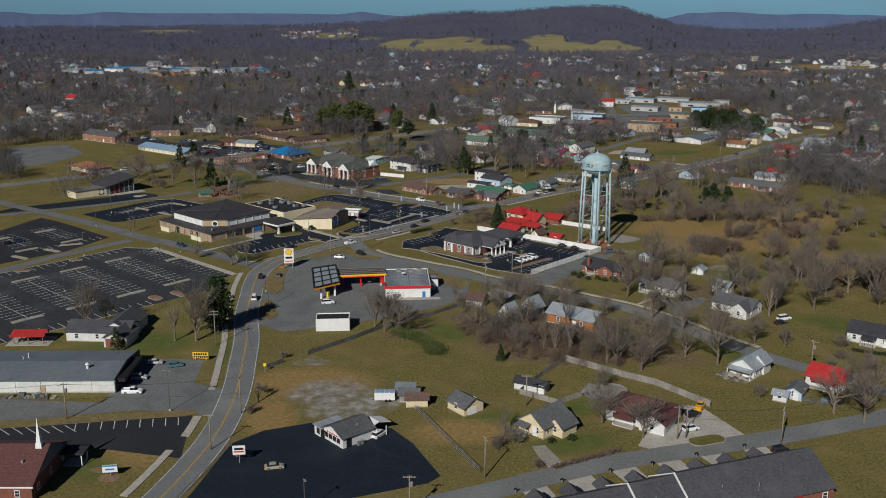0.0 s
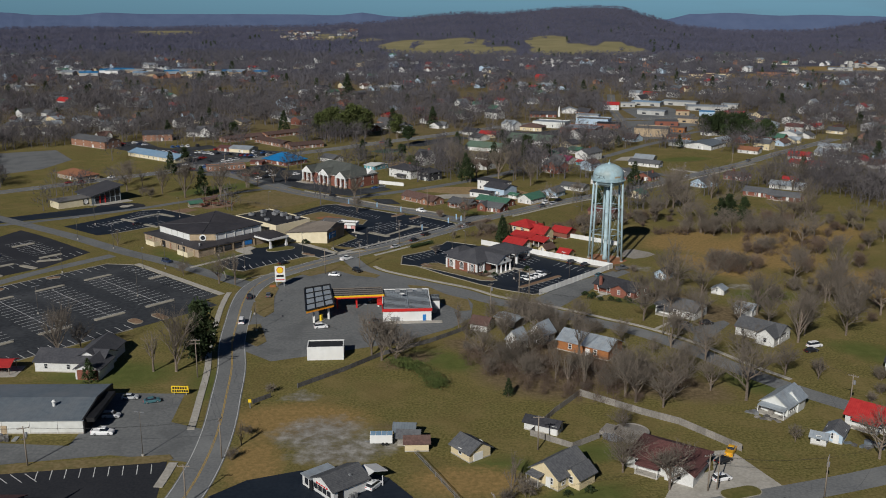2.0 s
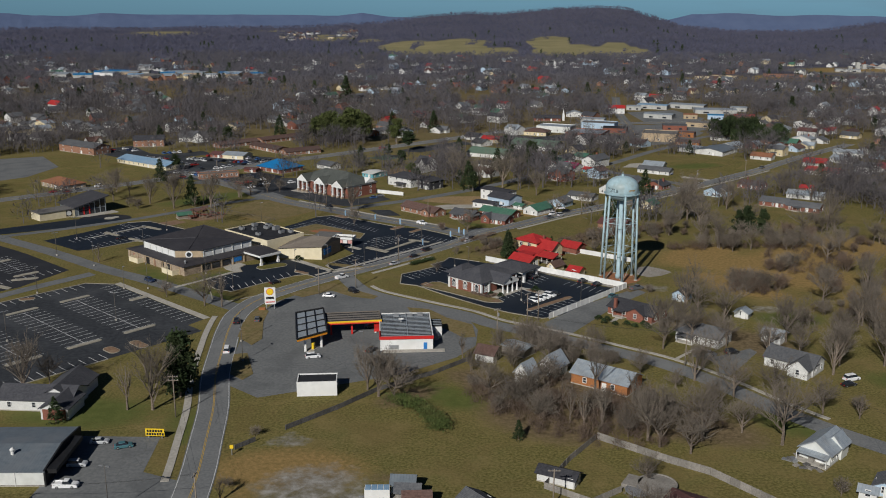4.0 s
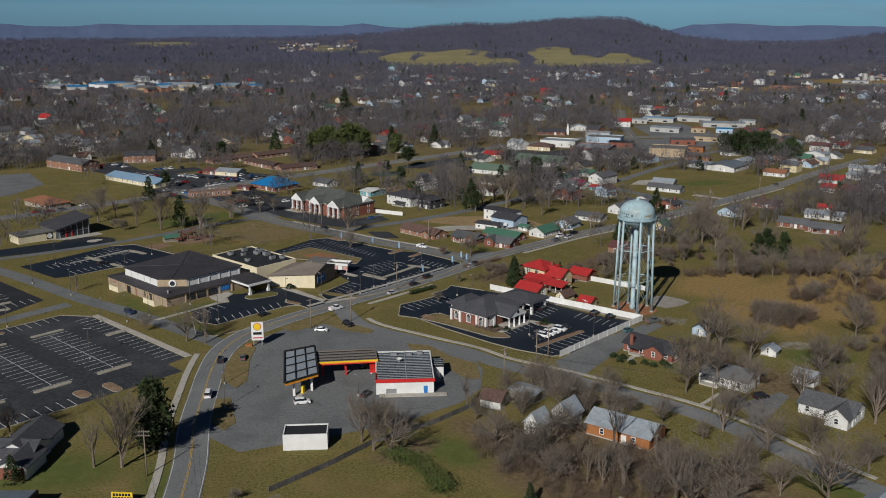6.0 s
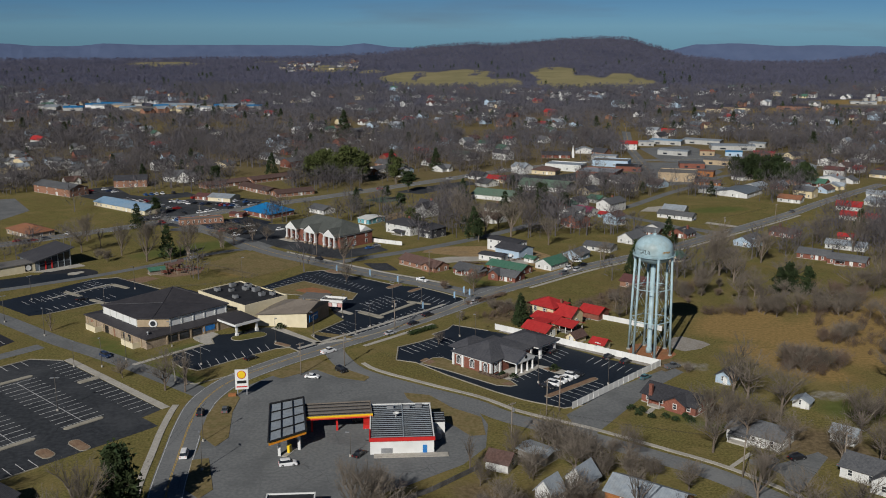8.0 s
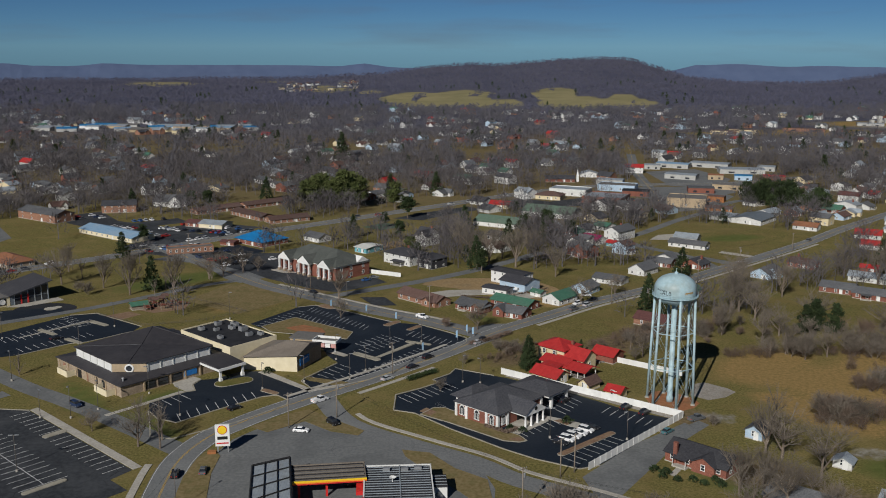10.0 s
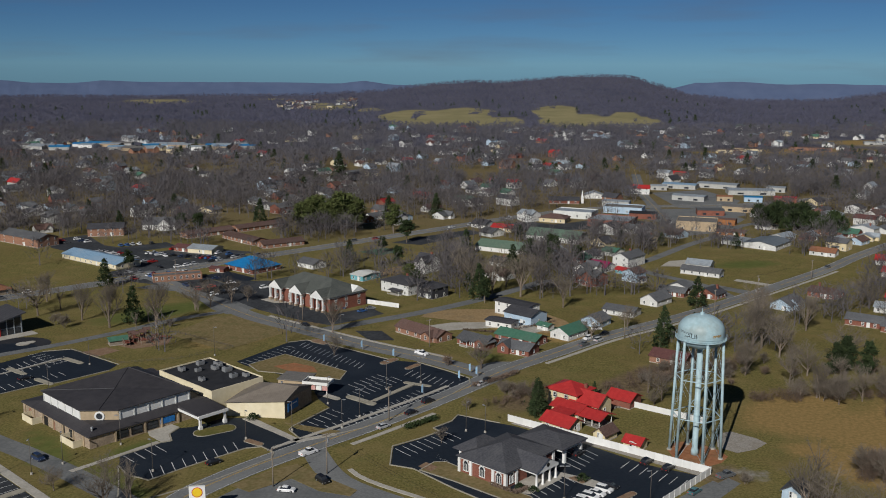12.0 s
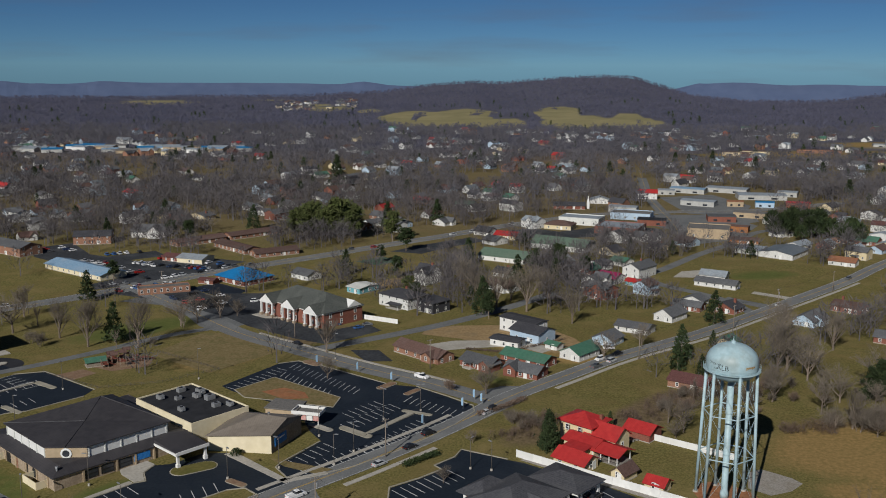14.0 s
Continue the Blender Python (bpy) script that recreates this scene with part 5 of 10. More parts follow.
for ob in [tank] + [o for o in tower.children if o.name.startswith(("balcony", "railing"))]:
    ob.matrix_basis = Matrix.Diagonal((0.965, 0.965, 1, 1))


def tank_words(text, size, z, mid, parent, mat):
    """Painted words bent round the tank, one letter after the other."""
    curve = bpy.data.curves.new("letter", "FONT")
    turn = mid
    widths = []
    for ch in text:
        curve.body, curve.size = ch if ch != " " else "i", size
        ob = bpy.data.objects.new("letter_probe", curve)
        me = bpy.data.meshes.new_from_object(ob)
        xs = [v.co.x for v in me.vertices]
        widths.append((ch, me, max(xs) - min(xs), min(xs)))
        bpy.data.objects.remove(ob)
    total = sum(w + size * 0.12 for _, _, w, _ in widths)
    a = -total / 2
    for ch, me, w, x0 in widths:
        if ch != " ":
            for v in me.vertices:
                t = radians(mid) + (a + v.co.x - x0) / 5.77
                v.co = Vector((5.775 * math.cos(t), 5.775 * math.sin(t), z + v.co.y))
            me.materials.append(mat)
            part("letter", me, None, parent, "dark painted letter")
        else:
            bpy.data.meshes.remove(me)
        a += w + size * 0.12


tank_words("Welcome", 0.85, 32.1, -158, tank, BLACK)
tank_words("to", 0.75, 31.25, -158, tank, BLACK)
tank_words("ALB", 1.55, 31.2, -141, tank, BLACK)


def flat_hall(name, x, y, rot, w, d, h, walls, roof, label, category="building", parapet=0.5, windows=None, doors=()):
    root = thing(name, x, y, rot, label, category)
    TAKEN_SPOTS.append((x, y, max(w, d) * 0.6))
    part("wall", Shape().box(0, 0, -0.3, w, d, h + 0.3), walls, root)
    part("roof", Shape().box(0, 0, h, w - 0.5, d - 0.5, 0.06), roof, root)
    s = Shape()
    for dx, dy, sx, sy in ((0, -d / 2 + 0.125, w, 0.25), (0, d / 2 - 0.125, w, 0.25), (-w / 2 + 0.125, 0, 0.25, d - 0.5), (w / 2 - 0.125, 0, 0.25, d - 0.5)):
        s.box(dx, dy, h, sx, sy, parapet)
    part("parapet", s, walls, root)
    if windows:
        openings(root, w, d, h, windows[0], windows[1], WHITE)
    for dx, dy, r in doors:
        door_on(root, dx, dy, r)
    return root


def air_unit(x, y, z, rot, s=1.0):
    root = thing("air_conditioner", x, y, rot, "grey metal air conditioning unit on a flat roof", "air conditioner", "roof units", z=z)
    part("casing", Shape().box(0, 0, 0.1, 1.9 * s, 1.4 * s, 1.05 * s).box(0, 0, 0, 1.7 * s, 1.2 * s, 0.1), STEEL, root)
    part("fan_grille", Shape().lathe([(0.45 * s, 0.1 + 1.05 * s), (0.45 * s, 0.22 + 1.05 * s), (0.2 * s, 0.24 + 1.05 * s)], 12), BLACK, root)
    part("hood", Shape().box(1.1 * s, 0, 0.35, 0.4 * s, 1.1 * s, 0.6 * s, taper=0.8), STEEL, root)


# the church with its high chamfered hall
def church():
    fx, fy = -91.7, 364.9
    root = thing("church", fx, fy, 47.3, "tan church hall with dark brown metal roof and round window", "church")
    # own axes: x along the wall with the porch, y along the other wall
    TAKEN_AREAS.append([(-90.6, 361), (-128, 396), (-95, 432), (-58, 392)])
    part("lower_wall", Shape().box(19.75, 19.0, -0.3, 39.5, 38, 3.6), STONE, root)
    part("wall_band", Shape().box(19.75, 19.0, 2.7, 39.64, 38.14, 0.7), TAN, root)
    lo, hi, c = 2.8, 31.0, 9.6
    ring = [(c, lo), (hi, lo), (hi, hi), (lo, hi), (lo, c)]
    o = 0.4
    s = Shape()
    out = [(-o, -o), (39.5 + o, -o), (39.5 + o, 38 + o), (-o, 38 + o)]
    up = [(lo, lo), (hi, lo), (hi, hi), (lo, hi)]
    for i in range(4):
        j = (i + 1) % 4
        s.face([(*out[i], 3.35), (*out[j], 3.35), (*up[j], 4.5), (*up[i], 4.5)])
        s.face([(*out[i], 3.05), (*out[j], 3.05), (*out[j], 3.35), (*out[i], 3.35)])
    s.face([(*p, 3.05) for p in reversed(out)])
    s.face([(c, lo, 4.5), (lo, c, 4.5), (lo, lo, 4.5)])
    part("lower_roof", s, CHURCH_ROOF, root)
    part("upper_wall", Shape().prism(ring, 3.3, 7.15), WHITE, root, "white panelled upper wall")
    part("corner_wall", Shape().prism([(c - 0.02, lo - 0.12), (c + 1.2, lo + 1.0), (lo + 1.0, c + 1.2), (lo - 0.12, c - 0.02)], 3.9, 7.05), TAN, root, "tan corner wall round the window")
    for k in range(6):
        part("pilaster", Shape().box(c + 0.4 + 4.1 * k, lo - 0.08, 4.1, 0.3, 0.2, 3.05), PANEL_WHITE, root)
        part("pilaster", Shape().box(lo - 0.08, c + 0.4 + 4.1 * k, 4.1, 0.2, 0.3, 3.05), PANEL_WHITE, root)
    e = 0.5
    rim = [(c - 0.2, lo - e), (hi + e, lo - e), (hi + e, hi + e), (lo - e, hi + e), (lo - e, c - 0.2)]
    mid_, ap = (15.8, 15.8, 8.3), (25.0, 25.0, 10.1)
    s = Shape()
    s.face([(*rim[0], 7.35), (*rim[1], 7.35), mid_])
    s.face([(*rim[1], 7.35), ap, mid_])
    s.face([(*rim[1], 7.35), (*rim[2], 7.35), ap])
    s.face([(*rim[2], 7.35), (*rim[3], 7.35), ap])
    s.face([(*rim[3], 7.35), mid_, ap])
    s.face([(*rim[3], 7.35), (*rim[4], 7.35), mid_])
    s.face([(*rim[4], 7.35), (*rim[0], 7.35), mid_])
    for i in range(5):
        j = (i + 1) % 5
        s.face([(*rim[i], 7.08), (*rim[j], 7.08), (*rim[j], 7.35), (*rim[i], 7.35)])
    s.face([(*p, 7.08) for p in reversed(rim)])
    part("upper_roof", s, CHURCH_ROOF, root)
    part("roof_ridge", Shape().tube(ap, mid_, 0.12, 0.12, 6).tube(ap, (*rim[1], 7.4), 0.14, 0.14, 6).tube(mid_, ((c + lo) / 2 - 0.5, (c + lo) / 2 - 0.5, 7.4), 0.1, 0.1, 6), CHURCH_ROOF, root)
    part("roof_flashing", Shape().tube((*rim[3], 7.42), mid_, 0.05, 0.05, 6), SHINGLE, root, "grey metal flashing along the roof step")
    # the round window
    m = ((c + lo) / 2 - 0.12, (c + lo) / 2 - 0.12)
    face = pose(m[0], m[1], 5.55, 0, 0, -45) @ pose(0, 0, 0, 90, 0, 0)
    rw = part("round_window", Shape().lathe([(1.3, 0.0), (1.3, 0.16), (0.85, 0.2), (0.85, 0.05)], 28), WHITE, root, "round window with a white surround", at=face)
    part("pane", Shape().lathe([(0.85, 0.03), (0.85, 0.1), (0.05, 0.1)], 24), GLASS, rw)
    # windows and shrubs along the walls
    bigm, tallm = window_mesh(3.1, 1.9, BLACK), window_mesh(1.3, 1.9, BLACK)
    for dx in (8.9, 13.0, 17.6):
        part("window", bigm, None, root, at=pose(dx, -0.03, 0.6))
    part("roller_door", Shape().box(0, 0, 0, 0.1, 3.2, 2.5), BLACK, root, "dark roller door", at=pose(-0.03, 24.5, 0))
    for dy in (10.0, 14.0):
        part("window", tallm, None, root, at=pose(-0.03, dy, 0.6, 0, 0, -90))
    for dy in (19.5, 33.5):
        door_on(root, -0.04, dy, -90, BRICK_TAN, 1.1, 2.2)
    for dx in (7.0, 15.3, 20.2, 25.2):
        part("wall_pier", Shape().box(dx, -0.12, -0.2, 0.45, 0.3, 3.2), TAN, root)
    for k in range(7):
        part("wall_pier", Shape().box(-0.12, 2.8 + 5.6 * k, -0.2, 0.3, 0.45, 3.2), TAN, root)
    for dy, half in ((7.0, 3.4), (29.8, 3.0)):
        part("screen_wall", Shape().box(-2.6, dy, 0, 0.18, 2 * half, 1.8).box(-1.3, dy - half, 0, 2.6, 0.18, 1.8).box(-1.3, dy + half, 0, 2.6, 0.18, 1.8), CREAM_WALL, root, "pale panelled screen wall round the machines")
    # porch over the drive
    part("porch_roof", Shape().extrude_x([(-9.6, 4.0), (-9.6, 3.5), (0.2, 3.5), (0.2, 4.7)], 25.5, 34.5), CHURCH_ROOF, root)
    part("porch_fascia", Shape().box(30, -9.7, 3.3, 9.2, 0.25, 0.8).box(25.4, -4.8, 3.3, 0.25, 9.8, 0.6).box(34.6, -4.8, 3.3, 0.25, 9.8, 0.6), WHITE, root)
    for dx in (26.2, 33.8):
        part("porch_column", Shape().box(dx, -9.1, 0, 0.6, 0.6, 3.4).box(dx, -9.1, 0, 0.9, 0.9, 1.0), WHITE, root)
    part("banner", Shape().box(22, -0.1, 1.0, 4.2, 0.12, 1.7), SIGN_BLUE, root, "blue printed banner on the wall")
    part("vent", Shape().lathe([(0.25, 4.0), (0.25, 4.7), (0.4, 4.75), (0.3, 5.1)], 12, x=1.6, y=1.6), STEEL, root)


church()
hall = flat_hall("school_block", -71.2, 406.4, -42.6, 27.0, 17.5, 6.0, CREAM_WALL, FLAT_ROOF, "cream flat-roofed hall with a black membrane roof", parapet=0.4)
for dx, dy in ((-9, -4), (-5, -1), (-3, 3.5), (1, 5), (3, -5), (-5, 6), (7, 3), (9, 6), (-10, 3)):
    q = pose(-71.2, 406.4, 0, 0, 0, -42.6) @ Vector((dx, dy, 0))
    air_unit(q.x, q.y, gz(406.4) + 6.06, -42.6 + random.choice((0, 90)), 0.8 + 0.5 * random.random())


def annex():
    root = thing("church_annex", -52.8, 394.5, -8, "cream gymnasium with a taupe metal roof and a blue sign", "building")
    TAKEN_SPOTS.append((-55, 394.5, 13))
    part("wall", Shape().solid([(-9, -7, -0.4), (7.5, -7, -0.4), (11, 7, -0.4), (-6, 9, -0.4), (-9, -7, 3.8), (7.5, -7, 5.2), (11, 7, 5.2), (-6, 9, 4.2), (-1.5, 1, 6.6)],
                               [(3, 2, 1, 0), (0, 1, 5, 4), (1, 2, 6, 5), (2, 3, 7, 6), (3, 0, 4, 7)]), CREAM_WALL, root)
    part("roof", Shape().solid([(-9.6, -7.6, 3.9), (7.8, -7.6, 5.1), (11.6, 7.2, 5.1), (-6.4, 9.6, 4.2), (2.2, 0.8, 7.3), (9.6, 0.0, 7.0)],
                               [(0, 1, 5, 4), (1, 2, 5), (2, 3, 4, 5), (3, 0, 4), (3, 2, 1, 0)]), METAL_TAN, root)
    part("end_wall", Shape().solid([(7.55, -7.0, -0.3), (11.05, 7, -0.3), (11.05, 7, 5.0), (9.35, 0.2, 6.7), (7.55, -7, 5.0)], [(0, 1, 2, 3, 4)]), STONE, root)
    sgn = part("sign", Shape().box(8.65, -3.0, 1.4, 0.2, 5.4, 2.4, rot=-14), SIGN_BLUE, root, "blue wall sign with pale lettering bars")
    for k, (w, z) in enumerate(((3.4, 2.9), (2.4, 2.2), (1.4, 1.7))):
        part("sign_bar", Shape().box(8.79, -3.0 + 0.3 * k, z, 0.06, w, 0.35, rot=-14), WHITE, sgn)
    part("vent", Shape().lathe([(0.3, 6.3), (0.3, 7.3), (0.4, 7.4)], 10, x=4, y=2), STEEL, root)


annex()


def drive_in():
    root = thing("drive_in_kiosk", -43.0, 409.0, -14, "small drive-in building with a white band and red panels", "kiosk")
    TAKEN_SPOTS.append((-43, 409, 8))
    part("wall", Shape().box(-5, 3, -0.3, 9, 7, 3.5), TAN, root)
    part("roof", Shape().box(-5, 3, 3.2, 9.6, 7.6, 0.3), GRAVEL_ROOF, root)
    part("canopy", Shape().box(3, 0, 3.0, 8, 4.6, 0.25), GRAVEL_ROOF, root)
    part("canopy_band", Shape().box(3, -2.35, 3.1, 8.1, 0.2, 0.9).box(3, 2.35, 3.1, 8.1, 0.2, 0.9).box(7, 0, 3.1, 0.2, 4.6, 0.9).box(-1, 0, 3.1, 0.2, 4.6, 0.9), WHITE, root)
    for k in range(4):
        part("panel", Shape().box(0.2 + 1.9 * k, -2.0, 1.5, 1.7, 0.1, 1.4), PANEL_PINK if k % 2 else WHITE, root)
    for dx in (0, 6.4):
        part("post", Shape().box(dx, -1.8, -0.2, 0.2, 0.2, 3.3), WHITE, root)


drive_in()


def bank():
    root = thing("bank", 12.2, 354.6, -42.6, "red brick bank with grey hipped roof and white columned porch", "bank")
    TAKEN_AREAS.append([(-3, 350), (12, 338), (36, 362), (20, 376)])
    part("wall", Shape().box(0, 0, -0.3, 14, 18, 4.3).box(-8.2, -1, -0.3, 3, 9, 4.0), BRICK, root)
    part("roof", hip(18, 14, 4.0, 3.1, 0.7), SHINGLE_SLATE, root, at=pose(0, 0, 0, 0, 0, 90))
    part("side_roof", hip(10, 7, 3.9, 2.4, 0.6), SHINGLE_SLATE, root, at=pose(-7.5, -1, 0, 0, 0, 90))
    part("cornice", Shape().box(0, 0, 3.55, 14.5, 18.5, 0.42), WHITE, root)
    for dx, dy in ((-7, -9), (7, -9), (7, 9), (-3.4, -9), (3.4, -9), (7, -5.2), (-9.7, -5.5)):
        part("quoin", Shape().box(dx, dy, -0.2, 0.7, 0.7, 3.8), WHITE, root)
    wm = Shape()
    wm.box(0, 0.02, 0, 1.5, 0.08, 1.7, m=1)
    for k in range(13):
        a, b = math.pi * k / 12, math.pi * (k + 1) / 12
        if k < 12:
            wm.solid([(0, -0.02, 1.7), (0.75 * math.cos(a), -0.02, 1.7 + 0.75 * math.sin(a)), (0.75 * math.cos(b), -0.02, 1.7 + 0.75 * math.sin(b))], [(0, 1, 2)], 1)
            wm.box(0.82 * math.cos(a + 0.13), -0.04, 1.65 + 0.82 * math.sin(a + 0.13), 0.3, 0.16, 0.2)
    for dx in (-0.78, -0.26, 0.26, 0.78):
        wm.box(dx, -0.04, 0, 0.12, 0.14, 1.75)
    wm.box(0, -0.06, -0.1, 1.8, 0.2, 0.14)
    wmm = wm.mesh("window", WHITE, GLASS)
    for dx in (-5, 0, 5):
        part("window", wmm, None, root, "arched window with white trim", at=pose(dx, -9.02, 0.8))
    for dy in (-6.8, 5.5):
        part("window", wmm, None, root, "arched window with white trim", at=pose(7.02, dy, 0.8, 0, 0, 90))
    # porch with columns and a pediment, on the side towards the street
    part("pediment", Shape().solid([(6.5, -4.2, 3.9), (12.2, -4.2, 3.9), (12.2, 4.2, 3.9), (6.5, 4.2, 3.9), (6.5, 0, 6.0), (12.2, 0, 6.0)], [(3, 2, 1, 0), (1, 2, 5), (0, 3, 4)]), WHITE, root)
    part("porch_roof", Shape().solid([(5.0, -4.6, 3.8), (12.5, -4.6, 3.8), (12.5, 0, 6.15), (3.0, 0, 6.15), (5.0, 4.6, 3.8), (12.5, 4.6, 3.8)], [(0, 1, 2, 3), (3, 2, 5, 4)]), SHINGLE_SLATE, root)
    part("entablature", Shape().box(9.4, 0, 3.3, 5.6, 8.4, 0.6), WHITE, root)
    part("emblem", Shape().lathe([(0.5, 0), (0.5, 0.1), (0.3, 0.1)], 16), BLACK, root, at=pose(12.22, 0, 4.6, 0, 90, 0))
    for dy in (-3.7, -1.3, 1.3, 3.7):
        part("column", Shape().lathe([(0.42, 0), (0.42, 0.25), (0.28, 0.35), (0.25, 3.0), (0.38, 3.15), (0.38, 3.3)], 14, x=11.8, y=dy), WHITE, root, smooth=True)
    part("porch_floor", Shape().box(10, 0, -0.2, 6.4, 9, 0.35), CONCRETE, root)
    door_on(root, 7.04, 0, 90, BLACK, 2.0, 2.4)
    # drive-through canopy behind
    part("canopy_roof", hip(13, 10, 4.1, 1.5, 0.4), SHINGLE_SLATE, root, at=pose(2.5, 15.0, 0, 0, 0, 0))
    part("canopy_band", Shape().box(2.5, 15.0, 3.6, 13.2, 10.2, 0.5), WHITE, root)
    for dx, dy in ((8.3, 12), (8.3, 18.8), (2.5, 18.8)):
        part("canopy_column", Shape().box(dx, dy, -0.2, 0.7, 0.7, 3.9), WHITE, root)


bank()


def brick_hall():
    root = thing("brick_hall", -56.1, 530.2, -42.6, "red brick hall with a grey roof and three white gabled porches", "hall")
    TAKEN_SPOTS.append((-56, 530, 24))
    w, d, h = 37.5, 19.5, 6.3
    part("wall", Shape().box(0, 0, -0.5, w, d, h + 0.5), BRICK, root)
    part("roof", hip(w, d, h, 5.0, 0.6), SHINGLE_GREEN, root)
    part("cornice", Shape().box(0, 0, h - 0.45, w + 0.6, d + 0.6, 0.42), WHITE, root)
    for px in (-13.6, 0, 13.6):
        part("porch_gable", Shape().solid([(px - 4.1, -d / 2 - 2.6, h - 0.1), (px + 4.1, -d / 2 - 2.6, h - 0.1), (px, -d / 2 - 2.6, h + 2.9), (px - 4.1, -d / 2 + 1, h - 0.1), (px + 4.1, -d / 2 + 1, h - 0.1), (px, -d / 2 + 1, h + 2.9)],
                                          [(0, 1, 2), (5, 4, 3), (1, 0, 3, 4)]), WHITE, root, "white gable over the porch")
        part("porch_roof", Shape().solid([(px - 4.5, -d / 2 - 2.9, h - 0.2), (px, -d / 2 - 2.9, h + 3.1), (px + 4.5, -d / 2 - 2.9, h - 0.2), (px - 4.5, -d / 2 + 1, h - 0.2), (px, -d / 2 + 6.2, h + 3.1), (px + 4.5, -d / 2 + 1, h - 0.2)],
                                         [(0, 1, 4, 3), (1, 2, 5, 4)]), SHINGLE_GREEN, root)
        part("entablature", Shape().box(px, -d / 2 - 1.3, h - 0.75, 8.0, 2.6, 0.62), WHITE, root)
        for dx in (-3.5, 0.0, 3.5):
            part("column", Shape().box(px + dx, -d / 2 - 2.2, 1.5, 0.62, 0.62, h - 2.2).box(px + dx, -d / 2 - 2.2, -0.4, 1.15, 1.15, 1.9), WHITE, root)
            part("column_base", Shape().box(px + dx, -d / 2 - 2.2, -0.3, 1.2, 1.2, 1.6), STONE, root)
        for z in (1.2, 4.0):
            for dx in (-1.7, 1.7):
                part("window", window_mesh(1.3, 1.5, WHITE), None, root, at=pose(px + dx, -d / 2, z))
    for px in (-7, 7):
        part("window", window_mesh(1.3, 2.4, WHITE), None, root, at=pose(px, -d / 2, 1.4))
    for dy in (-6.5, -1.0, 6):
        for z in (1.2, 4.0):
            part("window", window_mesh(1.1, 1.6, WHITE), None, root, at=pose(w / 2, dy, z, 0, 0, 90))
    part("side_gable", Shape().solid([(w / 2 + 0.3, 1.5, h), (w / 2 + 0.3, 9.7, h), (w / 2 + 0.3, 5.6, h + 2.6), (w / 2 - 5, 5.6, h + 2.6)], [(0, 1, 2), (0, 2, 3), (2, 1, 3)]), WHITE, root)
    part("walk", Shape().box(0, -d / 2 - 2.6, -0.5, w + 2, 5, 0.62), CONCRETE, root)


brick_hall()


# ---- fuel station ----
def station():
    root = thing("fuel_station_shop", -12.0, 303.5, 4, "white fuel station shop with a red band and ribbed roof", "shop")
    TAKEN_SPOTS.append((-12, 303.5, 14))
    w, d, h = 14.6, 20, 3.7
    part("wall", Shape().box(0, 0, -0.3, w, d, h + 0.3), WHITE, root)
    part("fascia", Shape().box(0, -d / 2 - 0.1, h - 0.45, w + 0.5, 0.3, 0.85).box(-w / 2 - 0.1, -7.5, h - 0.45, 0.3, 5, 0.85), SIGN_RED, root, "red metal band along the eaves")
    part("fascia", Shape().box(0, d / 2, h - 0.3, w + 0.4, 0.3, 0.7).box(-w / 2, 2.5, h - 0.3, 0.3, 15, 0.7).box(w / 2, 0, h - 0.3, 0.3, d, 0.7), WHITE, root)
    part("roof", Shape().box(0, 0, h, w - 0.2, d - 0.2, 0.15), FLAT_ROOF, root)
    for k in range(17):
        part("roof_batten", Shape().box(0, -d / 2 + 0.9 + 1.15 * k, h + 0.15, w - 0.6, 0.16 + 0.08 * (k % 3 == 0), 0.12), METAL_GREY, root)
    part("roof_spine", Shape().box(0.4, 0, h + 0.15, 0.22, d - 0.6, 0.25), METAL_GREY, root)
    for dx, dy in ((4.5, 8), (1.5, 7.4), (-2.5, 7.6)):
        part("roof_unit", Shape().box(dx, dy, h + 0.2, 1.6, 0.9, 0.7), STEEL, root)
    part("roof_dish", Shape().lathe([(0.1, h + 0.2), (0.1, h + 0.9), (0.75, h + 1.2), (0.8, h + 1.3), (0.05, h + 1.0)], 16, x=-1.2, y=2), WHITE, root)
    part("door", Shape().box(5.2, -d / 2 - 0.03, 0, 1.0, 0.1, 2.1), SIGN_BLUE, root, "blue steel door")
    part("vent_panel", Shape().box(-3.5, -d / 2 - 0.03, 0.3, 2.6, 0.1, 1.2), STEEL, root)
    part("step", Shape().box(2, -d / 2 - 1.0, -0.2, 17, 2, 0.4), CONCRETE, root)
    part("side_room", Shape().box(w / 2 + 1.6, 3.5, -0.2, 3.2, 5.5, 3.1), WHITE, root)
    part("side_roof", Shape().box(w / 2 + 1.6, 3.5, 2.9, 3.4, 5.7, 0.3), FLAT_ROOF, root)
    for k in range(4):
        part("roof_batten", Shape().box(w / 2 + 1.6, 1.4 + 1.4 * k, 3.2, 3.2, 0.14, 0.1), METAL_GREY, root)
    part("tank", Shape().tube((w / 2 + 1.3, -3.5, 1.1), (w / 2 + 1.3, 0.2, 1.1), 0.9, 0.9, 14), STEEL, root, "round steel tank beside the wall")
    part("front_band", Shape().box(-w / 2 - 0.8, 4.5, 2.2, 1.8, 10, 0.9), SIGN_RED, root)
    part("front_glass", Shape().box(-w / 2 - 0.03, 4.5, 0.4, 0.1, 9, 1.8), GLASS, root)


